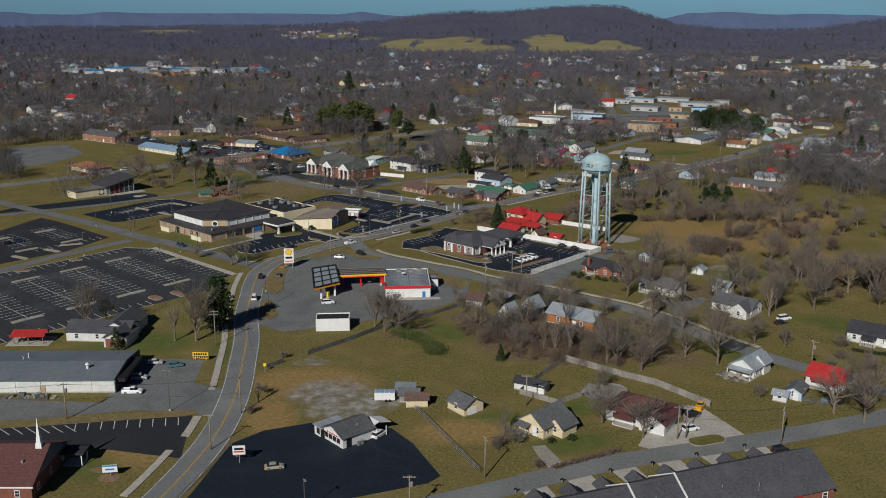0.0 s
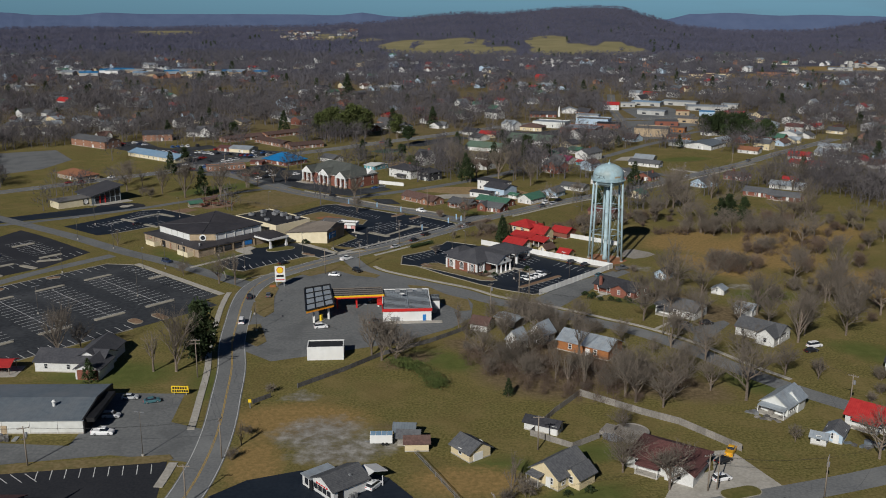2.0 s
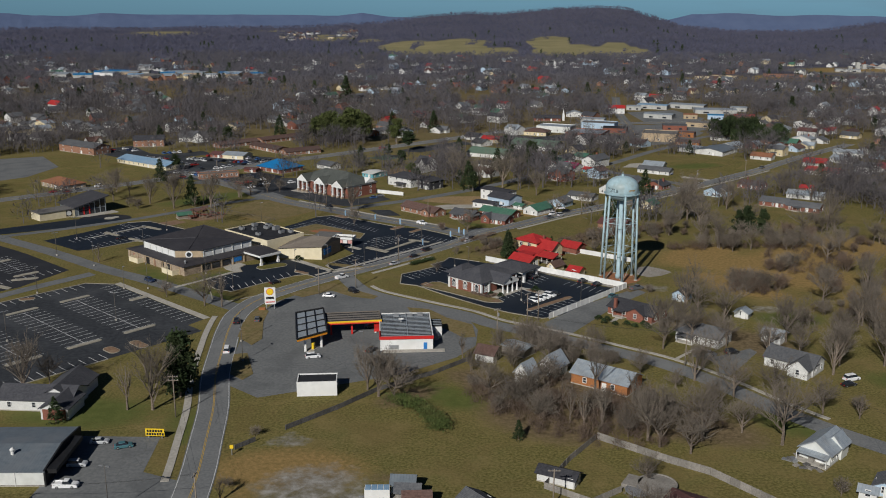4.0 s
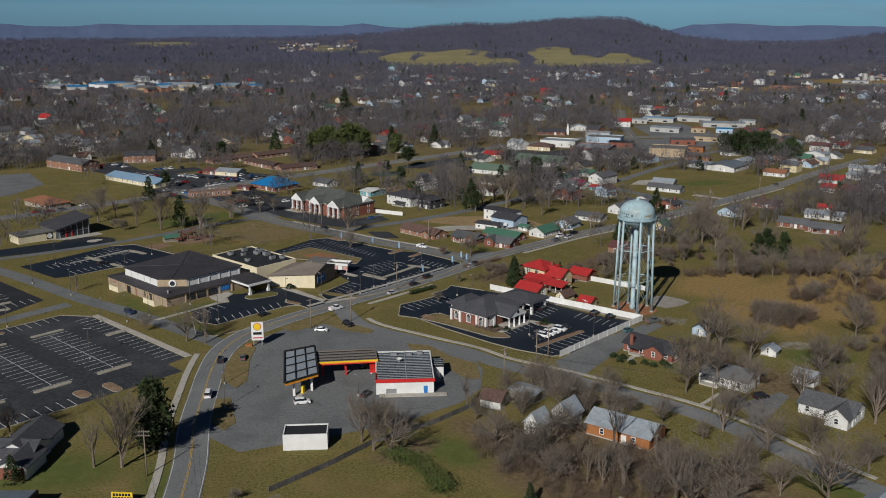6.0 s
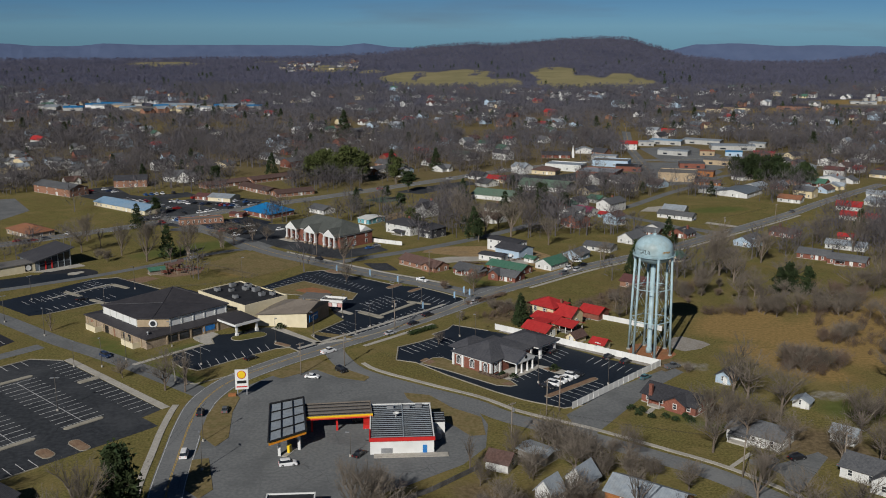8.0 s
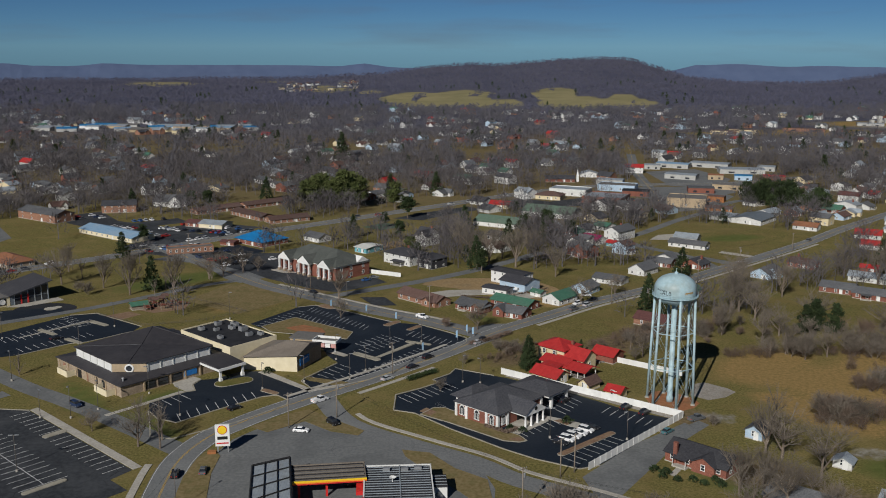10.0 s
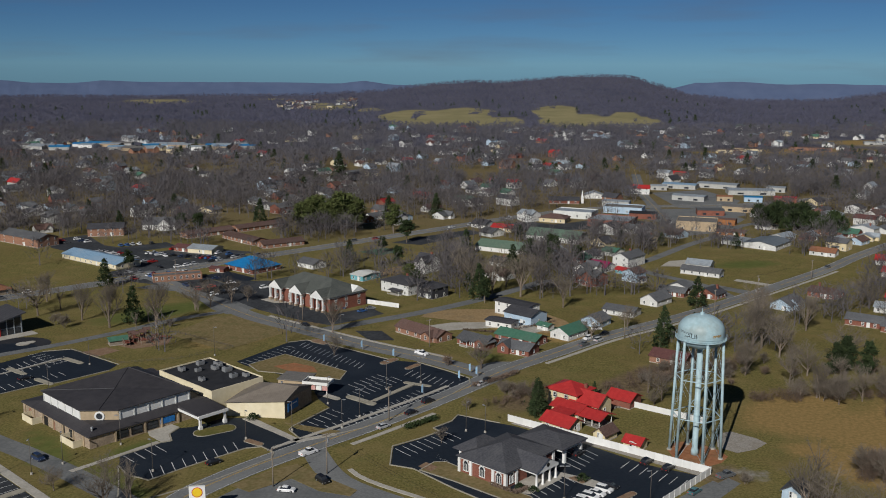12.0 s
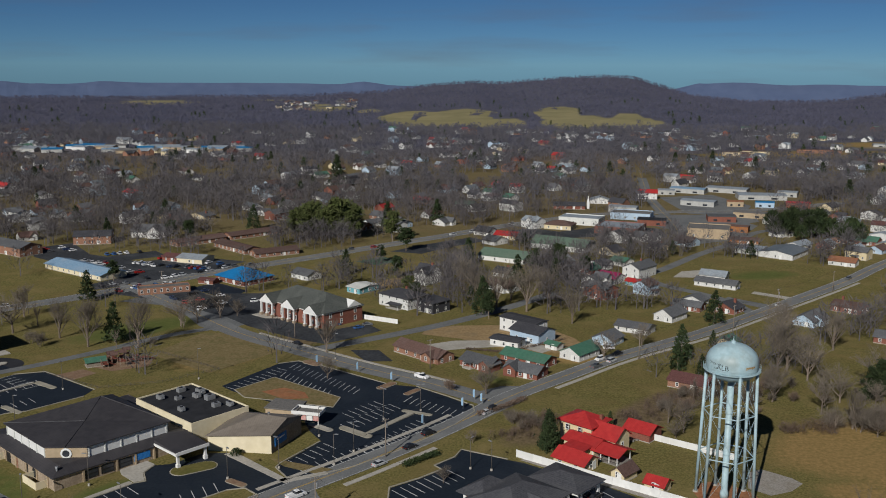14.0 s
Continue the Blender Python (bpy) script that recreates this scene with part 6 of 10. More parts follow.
def canopy():
    root = thing("fuel_canopy", -38.6, 302.0, 0, "fuel canopy with open panelled roof and orange band", "canopy")
    TAKEN_SPOTS.append((-38, 299, 12))
    a, b, c, d = (-2.3, -13.1), (5.2, -6.6), (1.6, 13.5), (-5.9, 9.1)
    poly = [a, b, c, d]
    part("deck", Shape().prism([(x * 0.97, y * 0.97) for x, y in poly], 4.5, 4.75), METAL_GREY, root)
    edge = Shape()
    for (x0, y0), (x1, y1) in zip(poly, poly[1:] + poly[:1]):
        edge.tube((x0, y0, 4.9), (x1, y1, 4.9), 0.28, 0.28, 4)
    part("rim", edge, BLACK, root)
    part("fascia", Shape().solid([(*a, 4.0), (*b, 4.0), (*b, 4.55), (*a, 4.55), (a[0] + .1, a[1] + .2, 4.0), (b[0] - .1, b[1] + .2, 4.0), (b[0] - .1, b[1] + .2, 4.55), (a[0] + .1, a[1] + .2, 4.55)],
                                 [(0, 1, 2, 3), (1, 5, 6, 2), (5, 4, 7, 6), (4, 0, 3, 7), (3, 2, 6, 7), (0, 4, 5, 1)]), SIGN_ORANGE, root, "orange band along the canopy edge")
    part("fascia_line", Shape().solid([(a[0], a[1] - .03, 4.55), (b[0], b[1] - .03, 4.55), (b[0], b[1] - .03, 4.9), (a[0], a[1] - .03, 4.9)], [(0, 1, 2, 3)]), SIGN_YELLOW, root)
    A, B, C, D = (Vector(p) for p in poly)
    for k in range(5):
        p, q = A.lerp(D, k / 4), B.lerp(C, k / 4)
        part("roof_beam", Shape().tube((p.x, p.y, 4.9), (q.x, q.y, 4.9), 0.2, 0.2, 4), BLACK, root)
    for k in (1, 2):
        p, q = A.lerp(B, k / 3), D.lerp(C, k / 3)
        part("roof_beam", Shape().tube((p.x, p.y, 4.95), (q.x, q.y, 4.95), 0.16, 0.16, 4), BLACK, root)
    for x, y in ((-0.6, -9.6), (3.4, -6.2), (-3.4, 7), (-0.2, 8.6)):
        part("column", Shape().box(x, y, -0.1, 0.6, 0.6, 4.7), WHITE, root)
    for x, y in ((1.4, -8.0), (-1.6, 7.6)):
        isl = part("pump_plinth", Shape().box(x, y, -0.05, 1.3, 5.0, 0.22, rot=-20), CONCRETE, root)
        part("fuel_pump", Shape().box(x, y, 0.15, 0.6, 1.0, 1.6, rot=-20).box(x, y, 1.75, 0.7, 1.1, 0.25, rot=-20), SIGN_YELLOW, isl)
    # the arm to the shop
    arm = thing("canopy_arm", -28.0, 309.0, 8, "long canopy with red and yellow bands joined to the shop", "canopy")
    part("deck", Shape().box(0, 0, 4.0, 16.5, 8.2, 0.2), METAL_TAN, arm)
    for k in range(8):
        part("roof_rib", Shape().box(0, -3.7 + 1.05 * k, 4.2, 16.3, 0.25, 0.18), FLAT_ROOF if k % 2 else GRAVEL_ROOF, arm)
    for z, m in ((3.65, SIGN_RED), (3.95, SIGN_ORANGE), (4.25, SIGN_YELLOW)):
        part("fascia", Shape().box(0.2, -4.2, z, 16.8, 0.2, 0.3), m, arm)
    part("fascia", Shape().box(0.2, 4.2, 3.7, 16.8, 0.2, 0.8).box(8.4, 0, 3.7, 0.2, 8.2, 0.8), METAL_TAN, arm)
    for x in (-6, 0, 6.8):
        for dy in (-2.5, 2.5):
            part("column", Shape().box(x, dy, 0, 0.5, 0.5, 4.0), WHITE if x > 5 else SIGN_RED, arm)
    TAKEN_SPOTS.append((-28, 306, 9))


station()
canopy()
wb = flat_hall("store_shed", -32.3, 264.9, 4, 9.8, 5.6, 3.4, WHITE, FLAT_ROOF, "plain white flat-roofed storage building on the forecourt", "shed", parapet=0.35)


def fuel_sign():
    root = thing("fuel_sign", -55.3, 329.0, 8, "tall white fuel price sign with a yellow emblem", "sign")
    TAKEN_SPOTS.append((-55.3, 329, 3))
    for dx in (-1.2, 1.2):
        part("post", Shape().box(dx, 0, -0.1, 0.3, 0.3, 2.2), STEEL, root)
    board = part("board", Shape().box(0, 0, 1.7, 3.4, 0.6, 5.4), WHITE, root)
    part("emblem", Shape().lathe([(1.0, 0), (1.0, 0.08), (0.6, 0.1)], 18), SIGN_YELLOW, board, at=pose(0, -0.3, 5.8, 90, 0, 0))
    part("emblem_rim", Shape().lathe([(1.15, 0), (1.15, 0.05), (1.0, 0.05)], 18), SIGN_RED, board, at=pose(0, -0.3, 5.8, 90, 0, 0))
    part("price_bar", Shape().box(0, -0.33, 3.4, 2.4, 0.08, 0.75), BLACK, board)
    part("price_bar", Shape().box(0, -0.33, 2.3, 2.8, 0.08, 0.3), SIGN_RED, board)
    part("planter", Shape().box(-2.6, -0.5, 0, 2.0, 1.2, 0.7), BRICK_ORANGE, root)


fuel_sign()


# ---- metal store and the corner by the road ----
def metal_store():
    root = thing("metal_store", -104.0, 227.2, 1, "long metal store with a slate roof and white side wall", "store")
    TAKEN_AREAS.append([(-130, 210), (-80, 212), (-79, 246), (-130, 248)])
    w, d, h, rh = 46, 20, 3.2, 1.1
    part("wall", gable_walls(w, d, h, rh), PANEL_WHITE, root)
    part("roof", gable(w, d, h, rh, 0.3), METAL_SLATE, root)
    part("front_wall", Shape().extrude_x([(-d / 2 - 0.2, -0.2), (d / 2 + 0.2, -0.2), (d / 2 + 0.2, h + 0.35), (0, h + rh + 0.35), (-d / 2 - 0.2, h + 0.35)], w / 2, w / 2 + 0.35), BLACK, root, "dark store front")
    part("awning", Shape().box(w / 2 + 1.3, -2, 2.6, 2.2, 15, 0.9), BLACK, root)
    for k in range(7):
        part("wall_seam", Shape().box(-w / 2 + 6.2 * k + 3, -d / 2 - 0.05, 0, 0.12, 0.12, h), WHITE, root)
    part("door", Shape().box(5.3, -d / 2 - 0.05, 0, 1.3, 0.12, 2.0), TAN, root)
    part("base_strip", Shape().box(0, -d / 2 - 0.04, -0.2, w, 0.1, 0.5), CONCRETE, root)
    part("roof_vent", Shape().lathe([(0.35, h + 0.6), (0.35, h + 1.6), (0.55, h + 1.9), (0.2, h + 2.3)], 12, x=14.5, y=-4), WHITE, root)
    part("roof_pipe", Shape().tube((-3, 3, h + 1), (-3, 3, h + 2.4), 0.12, 0.12, 8).tube((-4, 2.0, h + 1), (-4, 2.0, h + 1.9), 0.1, 0.1, 8), WHITE, root)


metal_store()


def board_sign(name, x, y, rot, w, h, z, mat, bars, label, post=2):
    root = thing(name, x, y, rot, label, "sign")
    for k in range(post):
        part("post", Shape().box((k - (post - 1) / 2) * w * 0.7, 0.05, -0.1, 0.15, 0.15, z + 0.2), STEEL, root)
    b = part("board", Shape().box(0, 0, z, w, 0.25, h), mat, root)
    for dx, dz, bw, bh, bm_ in bars:
        part("sign_bar", Shape().box(dx, -0.15, z + dz, bw, 0.06, bh), bm_, b)


board_sign("store_sign", -65.0, 239.0, -4, 4.3, 1.7, 0.6, SIGN_YELLOW, [(-1.6 + 0.62 * k, 0.95, 0.45, 0.55, BLACK) for k in range(6)] + [(-1.7 + 0.58 * k, 0.2, 0.42, 0.55, BLACK) for k in range(7)], "yellow store sign with black lettering bars")
board_sign("church_sign", -67.8, 175.4, 6, 3.0, 1.6, 0.9, WHITE, [(0, 0.5, 1.8, 0.35, SIGN_BLUE), (0, 1.32, 3.0, 0.28, SIGN_BLUE)], "white and blue church notice board on a mulch bed", 1)
board_sign("store_marquee", -42.6, 181.0, 6, 2.6, 2.0, 2.0, WHITE, [(0, 1.1, 1.9, 0.5, BLACK), (0, 0.55, 2.1, 0.3, SIGN_RED)], "white letter board sign on a post", 1)
sheet("mulch_bed", [(-71 + 2.2 * math.cos(k * 0.7), 178 + 1.3 * math.sin(k * 0.7)) for k in range(9)], MULCH, 0.02, "round mulch bed under the notice board", "flower bed")
board_sign("warning_sign", -46.3, 231.0, 0, 0.75, 0.75, 1.6, SIGN_YELLOW, [], "yellow road warning sign on a post", 1)


def small_store():
    root = thing("roadside_store", -20.9, 193.0, -49, "small white roadside store with a grey gabled roof", "store")
    TAKEN_SPOTS.append((-21, 193.3, 8))
    part("wall", gable_walls(8.4, 7.6, 2.5, 1.7), SIDING, root, at=pose(0, 0, 0, 0, 0, 90))
    part("roof", gable(8.4, 7.6, 2.5, 1.7, 0.4), SHINGLE, root, at=pose(0, 0, 0, 0, 0, 90))
    part("side_wall", Shape().box(-5.0, -1.6, -0.2, 3.0, 6.0, 2.5), SIDING, root)
    part("side_roof", Shape().box(-5.0, -1.6, 2.3, 3.6, 6.6, 0.22), METAL_GREY, root)
    for k in range(4):
        part("window", window_mesh(1.05, 0.95, BLACK), None, root, at=pose(-2.3 + 1.5 * k, -4.2, 0.85))
    sign = part("sign_board", Shape().box(0, -4.27, 2.02, 4.6, 0.08, 0.55), WHITE, root)
    for k in range(5):
        part("sign_bar", Shape().box(-1.7 + 0.85 * k, -4.33, 2.12, 0.62, 0.05, 0.34), SIGN_RED, sign)
    part("window", window_mesh(1.0, 1.2, BLACK), None, root, at=pose(-5.0, -4.6, 0.7))
    door_on(root, -3.45, -4.62, 0, BLACK, 0.8)
    door_on(root, 3.82, -2.6, 90, BLACK)
    part("carport_roof", gable(3.2, 6.2, 2.2, 0.9, 0.3), WHITE, root, at=pose(1.6, 5.9, 0))
    for dx, dy in ((4.4, 4.6), (4.4, 7.2), (-1.2, 7.2)):
        part("carport_post", Shape().box(dx, dy, 0, 0.14, 0.14, 2.25), WHITE, root)
    part("roof_vent", Shape().box(2.0, 1.0, 3.0, 0.45, 0.45, 0.8), STEEL, root)
    for k in range(2):
        part("bin", Shape().box(4.6, -0.6 + 1.0 * k, 0, 0.6, 0.6, 1.0), STEEL, root)


small_store()


def brick_church():
    root = thing("brick_church", -96.5, 174.6, 0, "brick church with a maroon roof and a white steeple", "church")
    TAKEN_AREAS.append([(-115, 163), (-77, 163), (-77, 186), (-115, 186)])
    w, d, h, rh = 34, 18.4, 3.6, 3.9
    part("wall", gable_walls(w, d, h, rh), BRICK, root)
    part("roof", gable(w, d, h, rh, 0.6), SHINGLE_MAROON, root)
    part("gable_board", Shape().solid([(w / 2 + 0.12, -d / 2, h), (w / 2 + 0.12, d / 2, h), (w / 2 + 0.12, 0, h + rh)], [(0, 1, 2)]), METAL_SLATE, root)
    part("eave_board", Shape().box(0, -d / 2 - 0.6, h - 0.5, w + 1.2, 0.15, 0.3), WHITE, root)
    st = part("steeple", Shape().box(15.6, -0.6, h + rh - 0.7, 1.3, 1.3, 1.5, taper=0.85), WHITE, root, "white pointed steeple")
    part("spire", Shape().box(15.6, -0.6, h + rh + 0.8, 0.9, 0.9, 5.4, taper=0.04), WHITE, st)
    openings(root, w, d, h, 6, 3, WHITE)
    part("roof_vent", Shape().box(13.6, -4.4, h + 1.9, 0.45, 0.45, 0.8), STEEL, root)
    part("porch", Shape().box(w / 2 + 2.4, 6.5, 0, 4.2, 3.4, 0.3), CONCRETE, root)
    part("porch_roof", Shape().box(w / 2 + 2.6, 6.5, 2.7, 4.8, 3.8, 0.35), SHINGLE_DARK, root)
    for dy in (5.0, 8.0):
        part("porch_post", Shape().box(w / 2 + 4.4, dy, 0.3, 0.2, 0.2, 2.4), WHITE, root)


brick_church()

# ---- houses in front ----
house(-97.4, 257.6, -4, 18, 9, 2.9, SIDING, SHINGLE_SLATE, "white house with a grey shingle roof and brick wing", rh=2.0, front=3, wing=(7.0, -4.5, 6.5, 8.5, 2.9, 1.7), porch=None)
part("brick_front", Shape().box(2.0, -9.0 - 0.06, 0, 5.5, 0.1, 2.6), BRICK, bpy.data.objects["house"], at=pose(5.0, 0.25, 0))
part("back_wing_wall", gable_walls(14, 8.6, 2.9, 2.3), SIDING, bpy.data.objects["house"], at=pose(4.2, 4.6, 0, 0, 0, 90))
part("back_wing_roof", gable(14, 8.6, 2.9, 2.3), SHINGLE_SLATE, bpy.data.objects["house"], at=pose(4.2, 4.6, 0.012, 0, 0, 90))
pav = thing("picnic_shelter", -116.5, 253.5, 3, "open picnic shelter with a red metal roof", "shelter")
part("roof", gable(8.6, 5.6, 2.5, 0.9), METAL_RED, pav)
for dx in (-4, 0, 4):
    for dy in (-2.5, 2.5):
        part("post", Shape().box(dx, dy, -0.1, 0.2, 0.2, 2.8), POLE_WOOD, pav)
part("slab", Shape().box(0, 0, -0.1, 12, 7.5, 0.2), CONCRETE, pav)
for dx in (-3, 2):
    part("picnic_table", Shape().box(dx, 0, 0.7, 1.8, 0.8, 0.08).box(dx, -0.8, 0.42, 1.8, 0.3, 0.06).box(dx, 0.8, 0.42, 1.8, 0.3, 0.06).box(dx - 0.6, 0, 0, 0.1, 1.5, 0.7).box(dx + 0.6, 0, 0, 0.1, 1.5, 0.7), FENCE_WOOD, pav)
TAKEN_SPOTS.append((-122, 258, 7))
house(5.4, 208.0, 38, 5.8, 6.2, 2.1, CREAM, SHINGLE, "cream garage with a grey shingle roof and white door", rh=1.7, ridge="y", front=0, side=1, back=0, door=None, name="garage", category="garage")
g = [o for o in bpy.data.objects if o.name.startswith("garage")][-1]
part("garage_door", Shape().box(-0.5, -3.12, 0, 2.6, 0.1, 1.8), WHITE, g)
house(-9.0, 216.5, -4, 4.4, 3.6, 2.1, PALE_BLUE, METAL_SLATE, "small shed with a slate blue roof", rh=1.1, front=1, side=1, back=0, name="shed", category="shed", group="yard sheds")
house(-8.0, 213.5, -4, 4.6, 3.4, 2.0, FENCE_WOOD, SHINGLE, "weathered wooden shed with a grey roof", rh=1.0, front=1, side=0, back=0, name="shed", category="shed", group="yard sheds")
house(-6.2, 210.6, 3, 5.1, 3.2, 2.1, CREAM, SHINGLE_BROWN, "small cream shed with a brown roof", rh=0.9, front=0, side=1, back=0, door=None, name="shed", category="shed", group="yard sheds")
house(23.2, 198.0, -46, 7.2, 9.6, 2.7, CREAM, SHINGLE, "cream bungalow with a grey cross-gabled roof and porch", rh=2.5, ridge="y", front=2, side=3, porch=(3.4, 2.0, -1.6), wing=(4.2, 1.0, 4.2, 5.0, 2.5, 1.6))
house(46.5, 203.0, -34, 14.5, 10.5, 2.8, SIDING, SHINGLE_MAROON, "white bungalow with a maroon shingle roof", rh=2.4, hipped=True, front=3, side=3, wing=(4.6, -3.0, 6.0, 6.5, 2.7, 1.6), porch=(5.0, 2.0, -2.0))
house(80.4, 231.6, -44, 6.6, 9.6, 2.7, PANEL_WHITE, METAL_GREY, "off-white house with a weathered blue-grey metal roof", rh=2.2, ridge="y", front=2, side=4, porch=(6.6, 2.0, 0.0), wing=(1.9, 1.6, 3.6, 3.4, 3.2, 1.9))
house(97.6, 222.8, -42, 9.4, 7.6, 2.7, SIDING, METAL_RED, "white house with a bright red metal roof", rh=2.3, front=3, side=2, porch=(6.0, 1.6, 0))
house(86.6, 215.8, -34, 3.9, 5.6, 2.2, PALE_BLUE, SHINGLE, "pale blue shed with a grey roof", rh=1.1, ridge="y", front=1, side=1, back=0, name="shed", category="shed", group="yard sheds")
house(82.0, 213.4, -30, 3.2, 2.6, 1.9, SIDING, METAL_GREY, "small white shed with a metal roof", rh=0.7, front=1, side=0, back=0, door=None, name="shed", category="shed", group="yard sheds")
house(124.0, 253.5, -36, 16.0, 9.0, 2.9, SIDING, SHINGLE_DARK, "white ranch house with a dark shingle roof", rh=2.2, front=4, side=2, porch=(4.0, 2.0, -2.0))
house(22.2, 219.9, -27, 8.0, 3.6, 2.0, SIDING, SHINGLE_DARK, "long white shed with a dark roof", rh=0.9, front=0, side=1, back=0, door=0.4, name="shed", category="shed", group="yard sheds")
house(40.0, 269.5, -36, 15.5, 8.5, 3.0, BRICK_ORANGE, METAL_GREY, "old orange brick house with a weathered metal roof", rh=2.0, front=2, side=1, door=0.1)
house(11.0, 287.0, -27, 5.4, 5.2, 2.3, SIDING, SHINGLE_BROWN, "small white house with a brown roof", rh=1.6, front=0, side=1, door=0.1)
house(19.5, 291.5, -40, 7.5, 5.0, 2.2, FENCE_WOOD, METAL_GREY, "open grey carport with a metal roof", rh=0.5, front=0, side=0, back=0, door=None, name="carport", category="carport")
house(20.0, 271.0, -40, 4.2, 4.5, 3.2, SIDING, METAL_GREY, "narrow white house with a steep metal roof", rh=2.6, ridge="y", front=1, side=1)
house(27.5, 277.0, -40, 5.0, 5.5, 3.0, SIDING, METAL_GREY, "weathered white house with a pale steep roof", rh=2.8, ridge="y", front=1, side=1)
house(58.4, 323.2, -43, 15.5, 8.8, 2.5, BRICK, SHINGLE_DARK, "red brick ranch house with a dark shingle roof", rh=1.9, front=4, side=2, wing=(2.5, -2.4, 5.6, 6.0, 2.5, 1.6), porch=(3.6, 1.8, -3.2), chimney=(-5.0, -4.5), trim=WHITE)
house(73.0, 301.5, -40, 13.0, 8.5, 2.8, SIDING, SHINGLE, "white house with a grey shingle roof behind bare trees", rh=2.0, front=3, side=2, porch=(5, 2, -3))
house(91.5, 281.0, -42, 13.0, 7.5, 2.8, SIDING, SHINGLE, "white house with grey cross-gabled roofs and a cluttered porch", rh=2.1, front=3, side=2, wing=(3.6, -3.4, 5.2, 6.5, 2.8, 2.0))
house(76.2, 339.6, -39, 4.3, 5.8, 2.3, PALE_BLUE, SHINGLE, "blue-grey shed with a tan side and grey roof", rh=1.4, ridge="y", front=1, side=1, back=0, name="shed", category="shed", group="yard sheds")
house(90.5, 322.0, -35, 4.2, 3.4, 1.8, SIDING, METAL_GREY, "small white shed with a grey roof in the field", rh=1.1, ridge="y", front=1, side=0, back=0, name="shed", category="shed", group="yard sheds")
house(93.0, 301.0, -40, 5.5, 5.0, 2.5, SIDING, METAL_GREY, "small white garage beside the driveway", rh=1.2, front=0, side=1, back=0, door=0.1, name="garage", category="garage")


def apartments():
    root = thing("apartment_row", 49.5, 163.0, 20.2, "long brick apartment row with a charcoal shingle roof", "apartments")
    TAKEN_AREAS.append([(10, 138), (78, 160), (72, 180), (5, 155)])
    for x0, x1, lift in ((-33, -16, 0.0), (-16, -6.0, 0.25), (-6.0, 25.5, 0.5)):
        w, mid = x1 - x0, (x0 + x1) / 2
        part("wall", gable_walls(w, 15, 3.0 + lift, 4.4), BRICK, root, at=pose(mid, 0.8, 0))
        part("roof", gable(w - 0.9, 15, 3.0 + lift, 4.4, 0.6), SHINGLE_SLATE, root, at=pose(mid, 0.8, 0))
        part("verge_board", Shape().extrude_x([(-8.2, 2.75 + lift), (0, 7.55 + lift), (8.2, 2.75 + lift), (8.2, 3.0 + lift), (0, 7.8 + lift), (-8.2, 3.0 + lift)], x0 - 0.25, x0 + 0.05), WHITE, root, at=pose(0, 0.8, 0))
    for k in range(8):
        px = -30 + 7.2 * k
        part("porch_roof", gable(3.6, 3.4, 2.7, 1.2, 0.2), SHINGLE_SLATE, root, at=pose(px, 9.4, 0, 0, 0, 90))
        part("porch_gable", Shape().box(px, 8.8, 0, 3.0, 2.4, 2.7), BRICK, root)
        part("window", window_mesh(1.1, 1.4, WHITE), None, root, at=pose(px + 3.2, 8.3, 1.0, 0, 0, 180))
        part("window", window_mesh(1.1, 1.4, WHITE), None, root, at=pose(px + 3.0, -6.7, 1.0))
    for px in (14, 4, -8):
        part("porch_awning", Shape().extrude_x([(-10.0, 2.3), (-6.7, 2.9), (-6.7, 3.02), (-10.0, 2.42)], px - 3.4, px + 3.4), METAL_RED, root)
    part("end_gable", Shape().solid([(25.6, -6.7, 3.5), (25.6, 8.3, 3.5), (25.6, 0.8, 7.8)], [(0, 1, 2)]), METAL_RED, root)
    for dx, dy in ((2, -3.2), (16, -2.2), (-12, -2.6), (9, -5)):
        part("vent_pipe", Shape().tube((dx, dy, 4.5), (dx, dy, 6.4), 0.08, 0.08, 8), STEEL, root)


apartments()


# letter boxes, parking pads and planting along the front street
for k, (x, y) in enumerate(((14.4, 168.4), (24.0, 172.3), (34.4, 176.4), (43.7, 179.6), (53.9, 183.5), (65.3, 187.5))):
    box = thing("letter_box", x, y, 20, "dark letter box on a post beside the street", "letter box", "letter boxes")
    part("post", Shape().box(0, 0, -0.1, 0.14, 0.14, 1.1), POLE_WOOD, box)
    part("box", Shape().extrude_x([(-0.14, 1.0), (0.14, 1.0), (0.14, 1.2), (0.07, 1.3), (-0.07, 1.3), (-0.14, 1.2)], -0.3, 0.3), BLACK, box)
    part("newspaper_box", Shape().box(0, 0.3, 0.75, 0.5, 0.2, 0.2), BLACK, box)
for k in range(6):
    o = Vector((19.2 + 9.8 * k, 168.0 + 3.7 * k))
    a, b = Vector((0.936, 0.352)), Vector((-0.352, 0.936))
    sheet("parking_pad", [tuple(o + a * u + b * v) for u, v in ((-2.6, -2.4), (2.6, -2.4), (2.9, 5.2), (-2.9, 5.2))], CONCRETE, 0.03, "pale concrete parking pad in front of the apartments", "driveway")
sheet("driveway", [(22.6, 177.6), (26.0, 179.2), (22.4, 189.3), (19.4, 188.9), (20.4, 184)], GRAVEL_PALE, 0.03, "pale gravel drive beside the cream bungalow", "driveway")
island(58.3, 191.6, 9.0, 4.2, 18, GRASS_PATCH, "rounded grass island in the concrete driveway")
sheet("mulch_bed", [(-67.8 + 2.2 * math.cos(k * 0.5236), 174.6 + 1.9 * math.sin(k * 0.5236)) for k in range(12)], MULCH, 0.03, "round mulch bed under the notice board", "soil")

